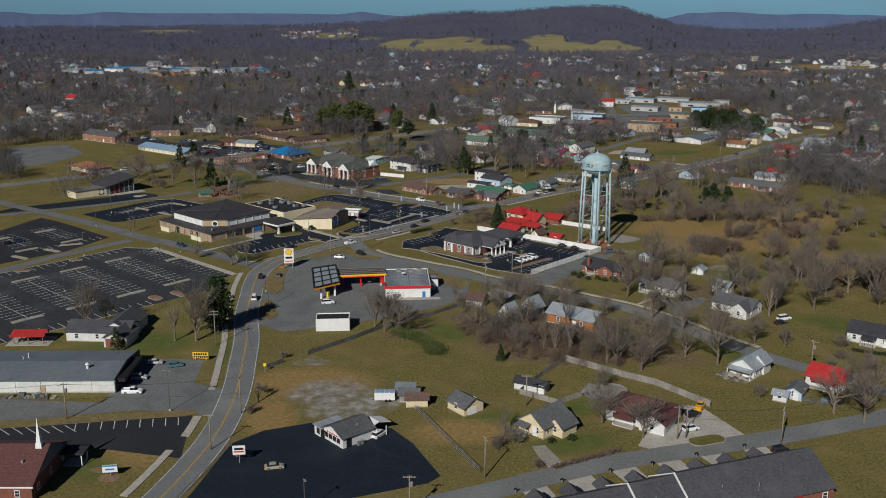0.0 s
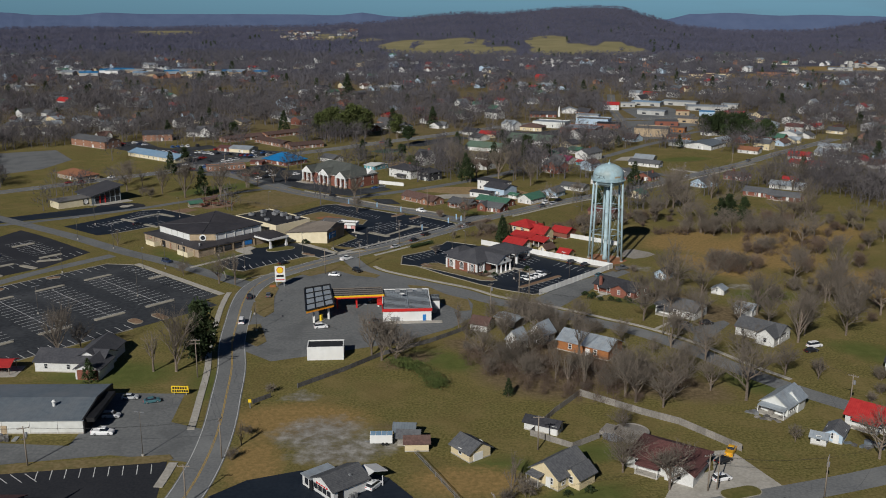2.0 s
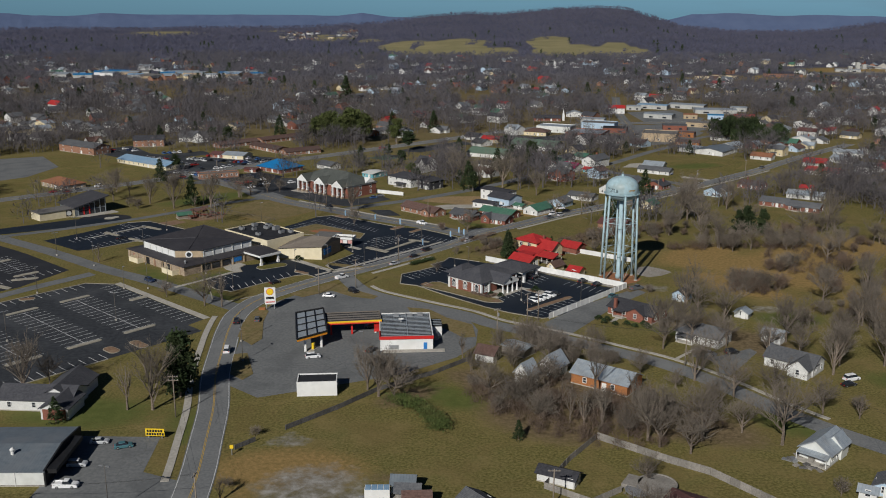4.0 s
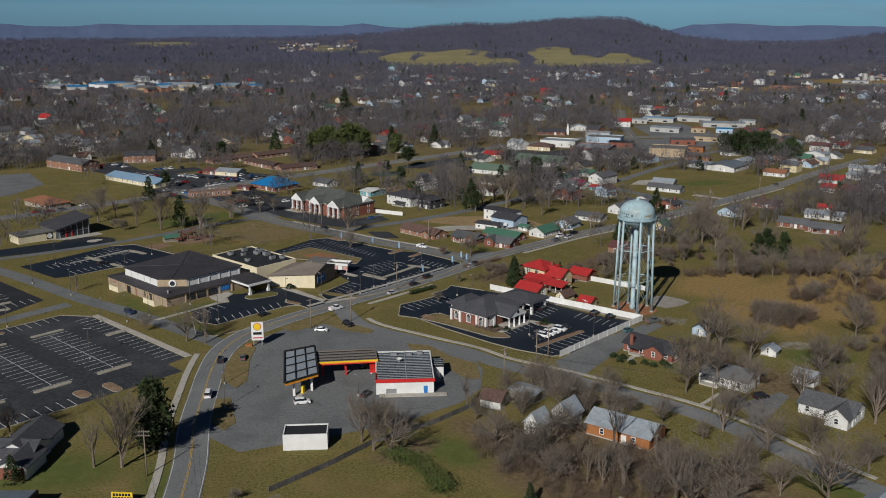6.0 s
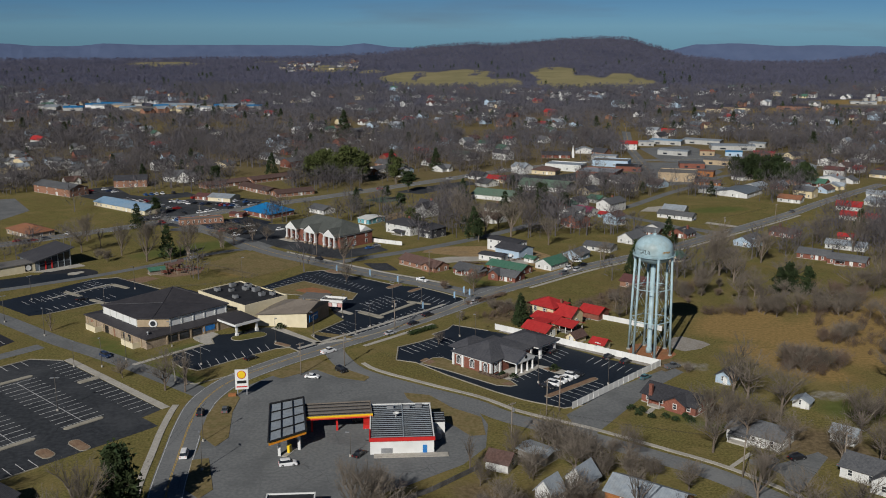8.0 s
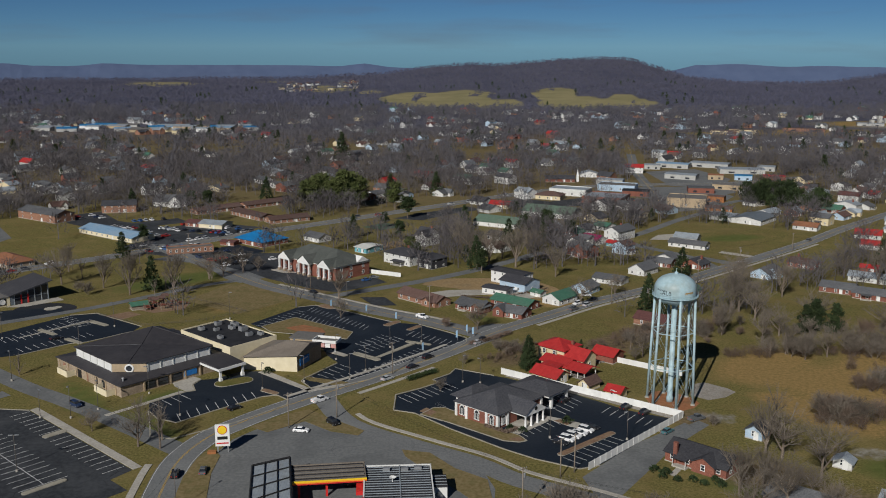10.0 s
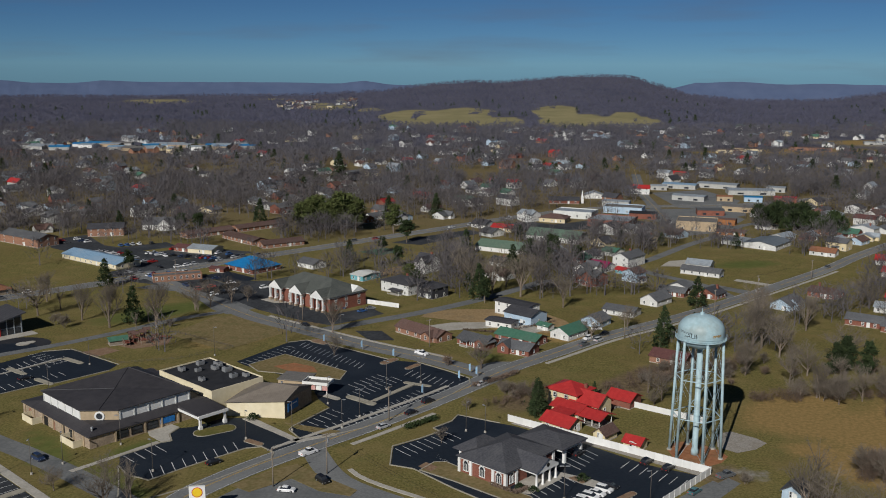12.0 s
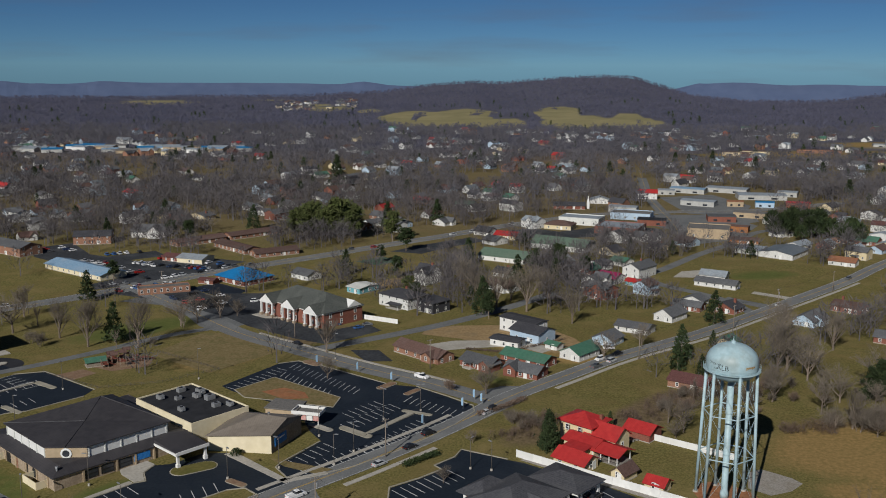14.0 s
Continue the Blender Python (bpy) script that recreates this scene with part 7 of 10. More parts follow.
# ---- the town behind ----
G = -42.6
house(-178.0, 614.0, -37, 47, 14, 2.9, CREAM_WALL, METAL_LIGHTBLUE, "long cream building with a weathered blue metal roof", rh=2.2, front=10, side=2, name="clinic", category="clinic")
house(-131.0, 640.0, -20, 15, 11, 3.0, CREAM_WALL, METAL_GREY, "cream metal barn with a pale roof", rh=1.6, front=1, side=1, name="barn", category="barn")
house(-143.0, 644.0, -20, 9, 8, 2.6, BRICK, SHINGLE_MAROON, "small brick house with a red roof", rh=1.5, front=2, side=1)
house(-97.0, 597.0, -40, 21, 17, 2.9, BRICK, METAL_BLUE, "brick shop with a bright blue hipped metal roof", rh=4.6, hipped=True, front=4, side=3, name="shop", category="shop")
house(-112.4, 591.5, -20, 8, 5, 2.2, BRICK, SHINGLE_MAROON, "low dark red shed beside the blue-roofed shop", rh=0.7, front=1, side=0, back=0, name="shed", category="shed", group="yard sheds")
house(97.5, 545.5, -34, 12, 7.5, 2.6, BRICK, SHINGLE, "small red brick house with a grey roof and open carport", rh=1.8, front=3, side=2)
house(112.5, 541.5, -42, 10, 9, 2.7, BRICK, SHINGLE_DARK, "red brick house with a dark gabled roof", rh=2.4, ridge="y", front=2, side=3, chimney=(2, 2))
house(103.0, 556.0, -38, 9, 7, 2.6, SIDING, SHINGLE, "small white house with a grey roof", rh=2.0, ridge="y", front=2, side=2)
house(-204.0, 545.0, -40, 22, 13, 2.8, STONE, TERRA, "low restaurant with a rust-coloured hipped roof", rh=3.0, hipped=True, front=5, side=3, name="restaurant", category="restaurant")
house(-20.7, 551.0, G, 17, 12, 5.6, SIDING, SHINGLE_DARK, "large white house with a dark mansard roof and dormers", rh=2.6, hipped=True, front=4, side=3, storeys=2, porch=(7, 3, 2), chimney=(1, 1))
house(-8.0, 541.0, G, 9, 10, 5.2, SHINGLE_DARK, SHINGLE_DARK, "dark shingled house with white window trim", rh=2.6, hipped=True, front=3, side=2, storeys=2)
house(-40.0, 577.0, -40, 8, 12, 3.0, TURQUOISE, PANEL_WHITE, "turquoise building with a pale flat-pitched roof", rh=0.8, front=2, side=3, name="shop", category="shop")
house(-11.3, 595.0, G, 9, 9, 5.8, SIDING, SHINGLE_DARK, "tall white house with steep dark gables and chimneys", rh=4.2, front=2, side=2, storeys=2, chimney=(3, 0), wing=(2.5, -4, 4, 5, 5.6, 2.6))
house(-10.5, 474.0, -46, 22, 7.6, 2.7, BRICK_TAN, SHINGLE_BROWN, "brown brick ranch house with a brown shingle roof", rh=2.2, front=5, side=2, wing=(6.5, -2.0, 5, 6, 2.3, 1.5))
house(9.0, 462.0, -42, 12.5, 8, 2.6, BRICK, SHINGLE, "low brick house with a grey roof and white gables", rh=2.0, front=3, side=2, porch=(3.4, 1.8, -2), wing=(4.6, -2.0, 4.2, 6, 2.6, 1.5))
house(24.5, 467.0, -38, 17, 8, 2.7, BRICK, METAL_GREEN, "brick house with a green metal roof", rh=1.8, front=4, side=2)
house(22.5, 453.0, -34, 12, 7.5, 2.6, BRICK, SHINGLE, "small brick house with a dark grey roof", rh=1.9, front=3, side=1, wing=(-3.4, -2.2, 4.4, 5, 2.6, 1.6))
house(19.0, 488.0, -32, 11, 6, 3.0, WHITE, SHINGLE_DARK, "low white modern block with a dark roof", rh=0.5, front=3, side=1)
house(28.5, 496.5, G, 13, 10, 4.4, PALE_BLUE, SHINGLE_DARK, "grey-blue modern house with a black pitched roof", rh=2.0, front=2, side=1)
house(26.0, 507.0, G, 17, 7, 6.0, WHITE, SHINGLE_DARK, "tall white modern house with a dark flat roof", rh=0.5, front=4, side=2, storeys=2)
house(55.0, 491.5, -37, 8, 9, 3.0, PALE_BLUE, SHINGLE, "sky blue cottage with a grey roof", rh=2.2, ridge="y", front=2, side=2)
house(42.5, 474.0, G, 8, 12, 3.0, SIDING, METAL_GREEN, "white house with a dark green metal roof", rh=2.4, ridge="y", front=2, side=3)
house(35.0, 484.0, G, 5, 4, 2.2, SIDING, METAL_GREEN, "small white shed with a green roof", rh=0.9, front=1, side=0, back=0, name="shed", category="shed", group="yard sheds")
house(90.0, 610.0, G, 9, 16, 5.8, SIDING, SHINGLE, "white two-storey farmhouse with a dark grey roof", rh=2.6, ridge="y", front=2, side=3, storeys=2, chimney=(0, 1))
house(121.2, 588.0, -34, 19, 7, 2.7, SIDING, SHINGLE, "long white house with a grey roof", rh=1.8, front=5, side=1)
house(124.0, 603.0, -30, 12, 8, 3.0, SIDING, METAL_GREY, "white barn with a pale metal roof", rh=2.2, front=1, side=1, name="barn", category="barn")
house(85.9, 528.0, G, 8, 12, 3.2, SIDING, SHINGLE, "white gabled house with a grey roof", rh=2.8, ridge="y", front=2, side=2)
house(138.4, 521.5, G, 8.5, 13, 3.0, PALE_BLUE, SHINGLE, "pale blue house with a grey gabled roof", rh=2.6, ridge="y", front=2, side=3, wing=(3.5, 1, 5, 6, 2.8, 1.8))
house(163.0, 543.0, G, 12, 10, 2.9, BRICK, SHINGLE_BROWN, "red brick house with a low brown roof", rh=1.8, front=3, side=2, chimney=(-4, 3))
house(177.0, 661.0, -40, 18, 23, 3.4, SIDING, METAL_SLATE, "long white warehouse with a slate blue roof", rh=1.8, ridge="y", front=1, side=3, name="warehouse", category="warehouse")
house(163.0, 669.0, -40, 14, 14, 3.2, SIDING, METAL_GREY, "white warehouse wing with a pale roof", rh=1.2, ridge="x", front=1, side=1, name="warehouse", category="warehouse")
flat_hall("brick_store", 152.8, 719.0, -18, 24, 20, 5.4, TAN, GRAVEL_ROOF, "tan flat-roofed store building", "store", windows=(3, 2))
house(74.0, 597.0, G, 10, 9, 3.0, SIDING, METAL_PLUM, "white house with a plum metal roof", rh=2.6, front=3, side=2, porch=(5, 2, 0))
house(84.0, 590.0, G, 7, 5, 2.4, TURQUOISE, METAL_RED, "small turquoise house with a red roof", rh=1.2, front=2, side=1)
house(68.1, 509.0, -34, 13, 8, 2.6, SIDING, SHINGLE, "low grey-roofed house with white trim", rh=1.6, front=4, side=1)
house(158.5, 493.0, -36, 13, 9, 2.8, BRICK, SHINGLE, "brick house with a grey roof at the field edge", rh=1.9, front=3, side=2)
house(72.0, 441.0, -36, 12, 8, 2.8, BRICK_TAN, SHINGLE_MAROON, "brown brick house with a dark red roof", rh=2.0, front=2, side=2)
house(33.0, 709.0, -24, 13, 10, 3.0, CREAM, METAL_RED, "cream shop with a bright red metal roof", rh=2.0, front=3, side=2, name="shop", category="shop")
house(29.0, 648.0, -30, 26, 16, 3.2, WHITE, METAL_SAGE, "white workshop with a sage green metal roof", rh=3.0, front=4, side=2, name="workshop", category="workshop")
house(61.8, 680.0, -30, 32, 18, 3.6, SIDING, METAL_SAGE, "long white hall with a sage green metal roof", rh=3.4, front=5, side=2, name="hall", category="hall")
flat_hall("red_store", 103.1, 733.0, -24, 26, 24, 4.0, BRICK, METAL_GREY, "red brick store with a pale flat roof", "store", windows=(4, 3))
flat_hall("white_store", 84.0, 764.0, -24, 26, 16, 4.2, PANEL_WHITE, METAL_GREY, "white flat-roofed store building", "store", windows=(4, 2))
house(68.0, 745.0, -24, 17, 12, 3.2, CREAM, SHINGLE_BROWN, "cream building with a brown hipped roof", rh=2.6, hipped=True, front=3, side=2, name="shop", category="shop")
flat_hall("grey_store", 120.0, 785.0, -20, 26, 16, 4.0, PALE_BLUE, GRAVEL_ROOF, "blue-grey flat-roofed store building", "store", windows=(4, 2))
house(84.0, 828.0, -6, 22, 10, 3.0, BRICK, SHINGLE_DARK, "brick chapel with a grey roof", rh=2.4, front=4, side=1, name="chapel", category="chapel")
sp = thing("steeple", 97.0, 826.0, 0, "slim white church steeple beside the chapel", "steeple")
part("tower", Shape().box(0, 0, 0, 1.8, 1.8, 5.0), WHITE, sp)
part("spire", Shape().box(0, 0, 5.0, 1.5, 1.5, 4.6, taper=0.04), WHITE, sp)
house(110.0, 855.0, -6, 14, 10, 3.2, SIDING, METAL_GREY, "white gabled house with a pale roof", rh=2.6, ridge="y", front=2, side=2)
house(33.0, 900.0, -20, 12, 10, 3.2, SIDING, METAL_GREEN, "white house with a green roof", rh=2.4, front=2, side=2)
house(150.0, 880.0, -10, 14, 10, 5.6, SIDING, METAL_RED, "white two-storey house with a red roof", rh=2.4, front=3, side=2, storeys=2)

house(223.0, 613.0, -30, 13, 9, 3.0, SIDING, METAL_RED, "white house with a bright red metal roof above the field", rh=2.6, front=3, side=2)
house(217.0, 583.0, -36, 20, 9, 3.0, SIDING, METAL_RED, "long white house with a faded red metal roof", rh=2.0, front=5, side=2)
house(168.0, 481.0, -36, 15, 9, 2.8, BRICK, SHINGLE, "long red brick house with a grey roof and porch", rh=1.9, front=4, side=2, porch=(4, 2, -2))
house(180.0, 512.0, -34, 17, 8, 2.8, SIDING, METAL_GREY, "white ranch house with a pale roof and brick front", rh=1.7, front=5, side=2)
house(189.0, 533.0, -30, 8, 5, 2.4, BRICK, METAL_RED, "small red shed with a red roof", rh=1.2, front=1, side=0, back=0, name="shed", category="shed", group="yard sheds")
house(96.5, 487.0, -38, 7, 7, 2.7, CREAM, METAL_GREEN, "small cream cottage with a green metal roof", rh=2.0, ridge="y", front=2, side=2)
house(199.0, 637.0, -36, 13, 8, 2.8, SIDING, TERRA, "white house with a rust-coloured roof", rh=2.0, front=3, side=2)
house(259.0, 651.0, -30, 18, 9, 2.8, SIDING, METAL_GREY, "white house with a pale metal roof", rh=1.9, front=4, side=2)
house(254.0, 764.0, -30, 14, 10, 3.0, PALE_BLUE, METAL_GREY, "pale blue house with a pale hipped roof", rh=2.6, hipped=True, front=3, side=2)
house(167.0, 697.0, -20, 16, 7, 2.6, BRICK_ORANGE, SHINGLE_BROWN, "low orange brick house with a brown roof", rh=1.4, front=4, side=1)


def low_brick_row(x, y, rot, w, label):
    house(x, y, rot, w, 10, 2.7, BRICK_TAN, SHINGLE_BROWN, label, rh=1.8, front=max(3, int(w / 4)), side=2, name="apartment_block", category="apartments", group="brick flats")


low_brick_row(-143, 692, 42, 30, "long low brown brick flats with a brown roof")
low_brick_row(-117, 715, 43, 34, "long low brown brick flats with a dark brown roof")
low_brick_row(-117, 673, -46, 32, "low brown brick flats with a brown hipped roof")
low_brick_row(-94, 659, 32, 24, "long low brown brick flats with a brown roof")
house(-202, 692, 12, 20, 13, 5.4, BRICK_TAN, SHINGLE_DARK, "two-storey brown brick flats with a dark roof", rh=2.6, front=5, side=3, storeys=2)
house(-236, 664, -34, 36, 13, 5.4, BRICK_TAN, SHINGLE, "two-storey brick flats with a grey roof", rh=2.6, front=4, side=3, storeys=2)
house(-176, 714, 0, 20, 14, 4.0, SIDING, SHINGLE, "large white house with a grey gabled roof", rh=4.0, front=3, side=3, wing=(4, -6, 7, 8, 4, 3))
flat_hall("red_brick_shop", -128.0, 574.0, 22, 22, 7, 2.5, BRICK_TAN, GRAVEL_ROOF, "long low building with a dark flat roof", "shop", windows=(8, 1))


# the metal hall with the slanting roof
def slant_hall():
    root = thing("metal_hall", -167.7, 465.6, 46, "grey metal hall with a slanting roof and tall windows", "hall")
    TAKEN_SPOTS.append((-168, 472, 17))
    part("wall", Shape().solid([(0, 0, -0.4), (14.8, 0, -0.4), (14.8, 15, -0.4), (0, 15, -0.4), (0, 0, 4.0), (14.8, 0, 7.0), (14.8, 15, 7.0), (0, 15, 4.0)], [(3, 2, 1, 0), (0, 1, 5, 4), (1, 2, 6, 5), (2, 3, 7, 6), (3, 0, 4, 7)]), METAL_SLATE, root)
    part("roof", Shape().solid([(-1, -1.6, 3.9), (16, -1.6, 7.35), (16, 16, 7.35), (-1, 16, 3.9), (-1, -1.6, 4.25), (16, -1.6, 7.7), (16, 16, 7.7), (-1, 16, 4.25)], [(3, 2, 1, 0), (4, 5, 6, 7), (0, 1, 5, 4), (1, 2, 6, 5), (2, 3, 7, 6), (3, 0, 4, 7)]), SHINGLE_DARK, root)
    for k in range(6):
        part("window_frame", Shape().box(1.4 + 2.6 * k, -0.1, 0, 0.3, 0.35, 4.1 + 0.53 * k), METAL_GREY, root)
    for k in range(5):
        part("pane", Shape().box(2.7 + 2.6 * k, -0.04, 0.2, 2.3, 0.12, 2.0), GLASS, root)
        part("pane", Shape().box(2.7 + 2.6 * k, -0.04, 2.6, 2.3, 0.12, 1.3 + 0.5 * k), GLASS, root)
    for k in (1, 2):
        part("panel", Shape().box(2.7 + 2.6 * k - 1.3, -0.2, 0, 0.5, 0.3, 3.6), SIGN_RED, root)
    part("low_wall", Shape().box(-8.2, 4.5, -0.4, 16.0, 9, 3.9), CREAM_WALL, root)
    part("low_roof", Shape().box(-8.2, 4.5, 3.5, 16.6, 9.6, 0.3), GRAVEL_ROOF, root)
    part("emblem_board", Shape().box(-3.0, -0.06, 0.6, 2.6, 0.12, 2.6), BLACK, root)
    part("emblem", Shape().lathe([(1.1, 0), (1.1, 0.1), (0.8, 0.1), (0.8, 0.04)], 20), WHITE, root, "round pale emblem on the wall", at=pose(-3.0, -0.12, 1.9, 90, 0, 0))
    part("walk", Shape().box(6, -3, -0.3, 24, 5, 0.36), CONCRETE, root)


slant_hall()


# the house with many red roofs
def red_house():
    root = thing("red_roofed_house", 33.5, 388.0, G, "cream house with several bright red metal roofs", "house")
    TAKEN_AREAS.append([(20, 388), (36, 370), (60, 396), (40, 410)])

    def block(nm, x, y, w, d, h, rh, turn=0, hipped=False, walls=True):
        if walls:
            part(nm + "_wall", Shape().box(0, 0, -0.2, w, d, h + 0.2) if hipped else gable_walls(w, d, h, rh), CREAM, root, at=pose(x, y, 0, 0, 0, turn))
        part(nm + "_roof", hip(w, d, h, rh, 0.8) if hipped else gable(w, d, h, rh, 0.6), METAL_RED, root, at=pose(x, y, 0.01, 0, 0, turn))

    block("tower", -6.6, 6.4, 8.0, 9.5, 5.3, 2.2, 90, True)
    block("middle", 0.8, 6.0, 8.6, 6.6, 3.9, 2.3, 0)
    block("kitchen", -2.0, 0.6, 9.0, 6.4, 2.9, 1.1, 0)
    block("low", 1.5, -9.0, 8.8, 6.0, 2.3, 1.6, 0)
    block("porch", 5.6, 0.2, 8.0, 6.4, 2.6, 1.1, 0, False, False)
    part("connecting_roof", Shape().solid([(-4.4, -6.4, 2.7), (2.0, -6.4, 2.7), (2.0, -2.0, 3.0), (-4.4, -2.0, 3.0), (-4.4, -6.4, 2.9), (2.0, -6.4, 2.9), (2.0, -2.0, 3.2), (-4.4, -2.0, 3.2)],
                                          [(3, 2, 1, 0), (4, 5, 6, 7), (0, 1, 5, 4), (1, 2, 6, 5), (2, 3, 7, 6), (3, 0, 4, 7)]), METAL_RED, root)
    part("connecting_wall", Shape().box(-1.6, -4.2, -0.2, 5.2, 4.0, 2.95), CREAM, root)
    for dx in (2.2, 4.6, 7.0, 9.3):
        part("porch_post", Shape().box(dx, -2.8, 0, 0.2, 0.2, 2.55), WHITE, root)
    for dx in (7.0, 9.3):
        part("porch_post", Shape().box(dx, 3.0, 0, 0.2, 0.2, 2.55), WHITE, root)
    part("porch_floor", Shape().box(5.8, 0.2, -0.2, 7.6, 6.2, 0.5), FENCE_WOOD, root)
    part("porch_rail", Shape().box(5.8, -2.8, 0.95, 7.4, 0.08, 0.1), FENCE_WOOD, root)
    for x, y, z, r in ((-8.6, 1.62, 3.6, 0), (-4.8, 1.62, 3.6, 0), (-11.38, 8, 3.4, -90), (-11.38, 4.5, 0.9, -90), (-8.0, 1.62, 0.9, 0), (-1.0, -12.02, 0.8, 0), (3.6, -12.02, 0.8, 0), (5.92, -9.0, 0.9, 90), (5.14, 6.0, 1.2, 90)):
        part("window", window_mesh(0.95, 1.35, WHITE), None, root, at=pose(x, y, z, 0, 0, r))
    door_on(root, 5.93, -7.6, 90)
    part("chimney", Shape().box(-2.5, 8.0, 0, 0.8, 0.7, 7.2), BRICK, root)


red_house()
house(48.5, 399.0, -40, 7.5, 6.5, 2.4, BRICK, METAL_RED, "red shed with a bright red metal roof", rh=1.6, front=0, side=0, back=0, door=None, name="shed", category="shed", group="yard sheds")
house(39.0, 373.5, -44, 3.6, 5.6, 2.0, CREAM, SHINGLE_BROWN, "cream barn-shaped shed with a brown roof", rh=1.5, ridge="y", front=1, side=0, back=0, name="shed", category="shed", group="yard sheds")
house(45.6, 367.5, -36, 4.6, 4.4, 1.9, CREAM, METAL_RED, "small cream shed with a red metal roof", rh=1.2, front=1, side=0, back=0, name="shed", category="shed", group="yard sheds")

# storefronts below the hill on the west
random.seed(9)
for k in range(26):
    x, y = -500 + 10.5 * k + random.uniform(-6, 6), 1265 + random.uniform(-28, 34)
    w = random.uniform(14, 34)
    root = thing("store", x, y, random.uniform(-14, 14), "pale low commercial building in the distance", "store", "distant stores")
    TAKEN_SPOTS.append((x, y, 16))
    c, r = random.choice((FADED_WHITE, WHITE, CREAM_WALL, TAN)), random.choice((METAL_GREY, METAL_GREY, GRAVEL_ROOF, METAL_LIGHTBLUE, METAL_BLUE, METAL_GREY))
    d, h = random.uniform(12, 18), random.uniform(3.5, 5.0)
    part("wall", gable_walls(w, d, h, 1.2), c, root)
    part("roof", gable(w, d, h, 1.2), r, root)
    part("window", Shape().box(0, -d / 2 - 0.05, 0.6, w * 0.25, 0.12, 1.2), GLASS, root)
for x, y, w, d, c, r in ((170, 905, 16, 12, FADED_WHITE, METAL_GREY), (190, 915, 34, 16, FADED_WHITE, METAL_LIGHTBLUE), (222, 918, 40, 18, FADED_WHITE, METAL_GREY), (236, 880, 44, 20, FADED_WHITE, METAL_GREY), (262, 895, 18, 14, FADED_WHITE, METAL_GREY), (180, 845, 30, 14, FADED_WHITE, METAL_GREY), (205, 842, 14, 10, TAN, TERRA),
                         (225, 838, 16, 10, PALE_BLUE, METAL_BLUE), (248, 836, 20, 12, BRICK, METAL_RED), (176, 775, 22, 14, BRICK, SHINGLE), (200, 790, 26, 12, TAN, GRAVEL_ROOF), (175, 735, 16, 8, BRICK_ORANGE, SHINGLE_BROWN), (120, 815, 24, 12, FADED_WHITE, METAL_GREY), (128, 760, 22, 14, BRICK, FLAT_ROOF),
                         (325, 1235, 40, 14, CREAM, SHINGLE_BROWN), (350, 1250, 40, 14, CREAM, SHINGLE_BROWN), (430, 1270, 60, 16, BRICK_TAN, SHINGLE_BROWN), (545, 1350, 40, 18, FADED_WHITE, METAL_GREY), (590, 1400, 24, 16, FADED_WHITE, METAL_GREY)):
    root = thing("store", x, y, random.uniform(-30, 0), "pale flat commercial building near the old town", "store", "distant stores")
    TAKEN_SPOTS.append((x, y, max(w, d) * 0.6))
    w, d = w * 0.8, d * 0.8
    part("wall", gable_walls(w, d, 3.6, 0.5), c, root)
    part("roof", gable(w, d, 3.6, 0.5, 0.25), r, root)
    for k in (-1, 1):
        part("window", Shape().box(k * w * 0.24, -d / 2 - 0.05, 0.6, w * 0.13, 0.12, 1.3), GLASS, root)
silo = thing("quarry_plant", 575, 1390, 0, "pale quarry plant with towers and a conveyor", "plant")
for dx, hh in ((0, 10), (9, 7), (-10, 5)):
    part("tower", Shape().box(dx, 0, 0, 5, 5, hh), FADED_WHITE, silo)
part("conveyor", Shape().tube((9, 0, 7), (40, -6, 1), 0.8, 0.8, 6), STEEL, silo)
for k in range(3):
    part("stockpile", Shape().lathe([(14 - 2 * k, -1), (7, 4), (0.5, 8 - k)], 14, x=40 + 26 * k, y=10 - 14 * k), CONCRETE, silo)
random.seed(11)
ROOFS = (SHINGLE, SHINGLE, SHINGLE_DARK, SHINGLE_BROWN, SHINGLE, METAL_GREY, SHINGLE_BROWN, SHINGLE, METAL_GREY, SHINGLE_DARK, METAL_SLATE, SHINGLE_MAROON, SHINGLE_DARK, SHINGLE_BROWN, SHINGLE, METAL_GREEN, METAL_GREY, METAL_RED, SHINGLE, SHINGLE_BROWN, SHINGLE_DARK, SHINGLE)
COATS = (SIDING, SIDING, SIDING, SIDING, BRICK, BRICK_TAN, CREAM, PALE_BLUE, SIDING)
WORD = {SHINGLE.name: "grey shingle", SHINGLE_DARK.name: "charcoal shingle", SHINGLE_BROWN.name: "brown shingle", METAL_GREY.name: "pale metal", METAL_RED.name: "red metal", METAL_GREEN.name: "green metal",
        METAL_SLATE.name: "slate metal", SHINGLE_MAROON.name: "maroon shingle", SIDING.name: "white", BRICK.name: "red brick", BRICK_TAN.name: "brown brick", CREAM.name: "cream", PALE_BLUE.name: "pale blue"}
FAR_MATS = []


def join(far, shape, mat, m):
    """Adds a shape with its material to the joined mesh of far houses."""
    if mat not in FAR_MATS:
        FAR_MATS.append(mat)
    far.solid([m @ Vector(p) for p in shape.v], shape.f, FAR_MATS.index(mat))


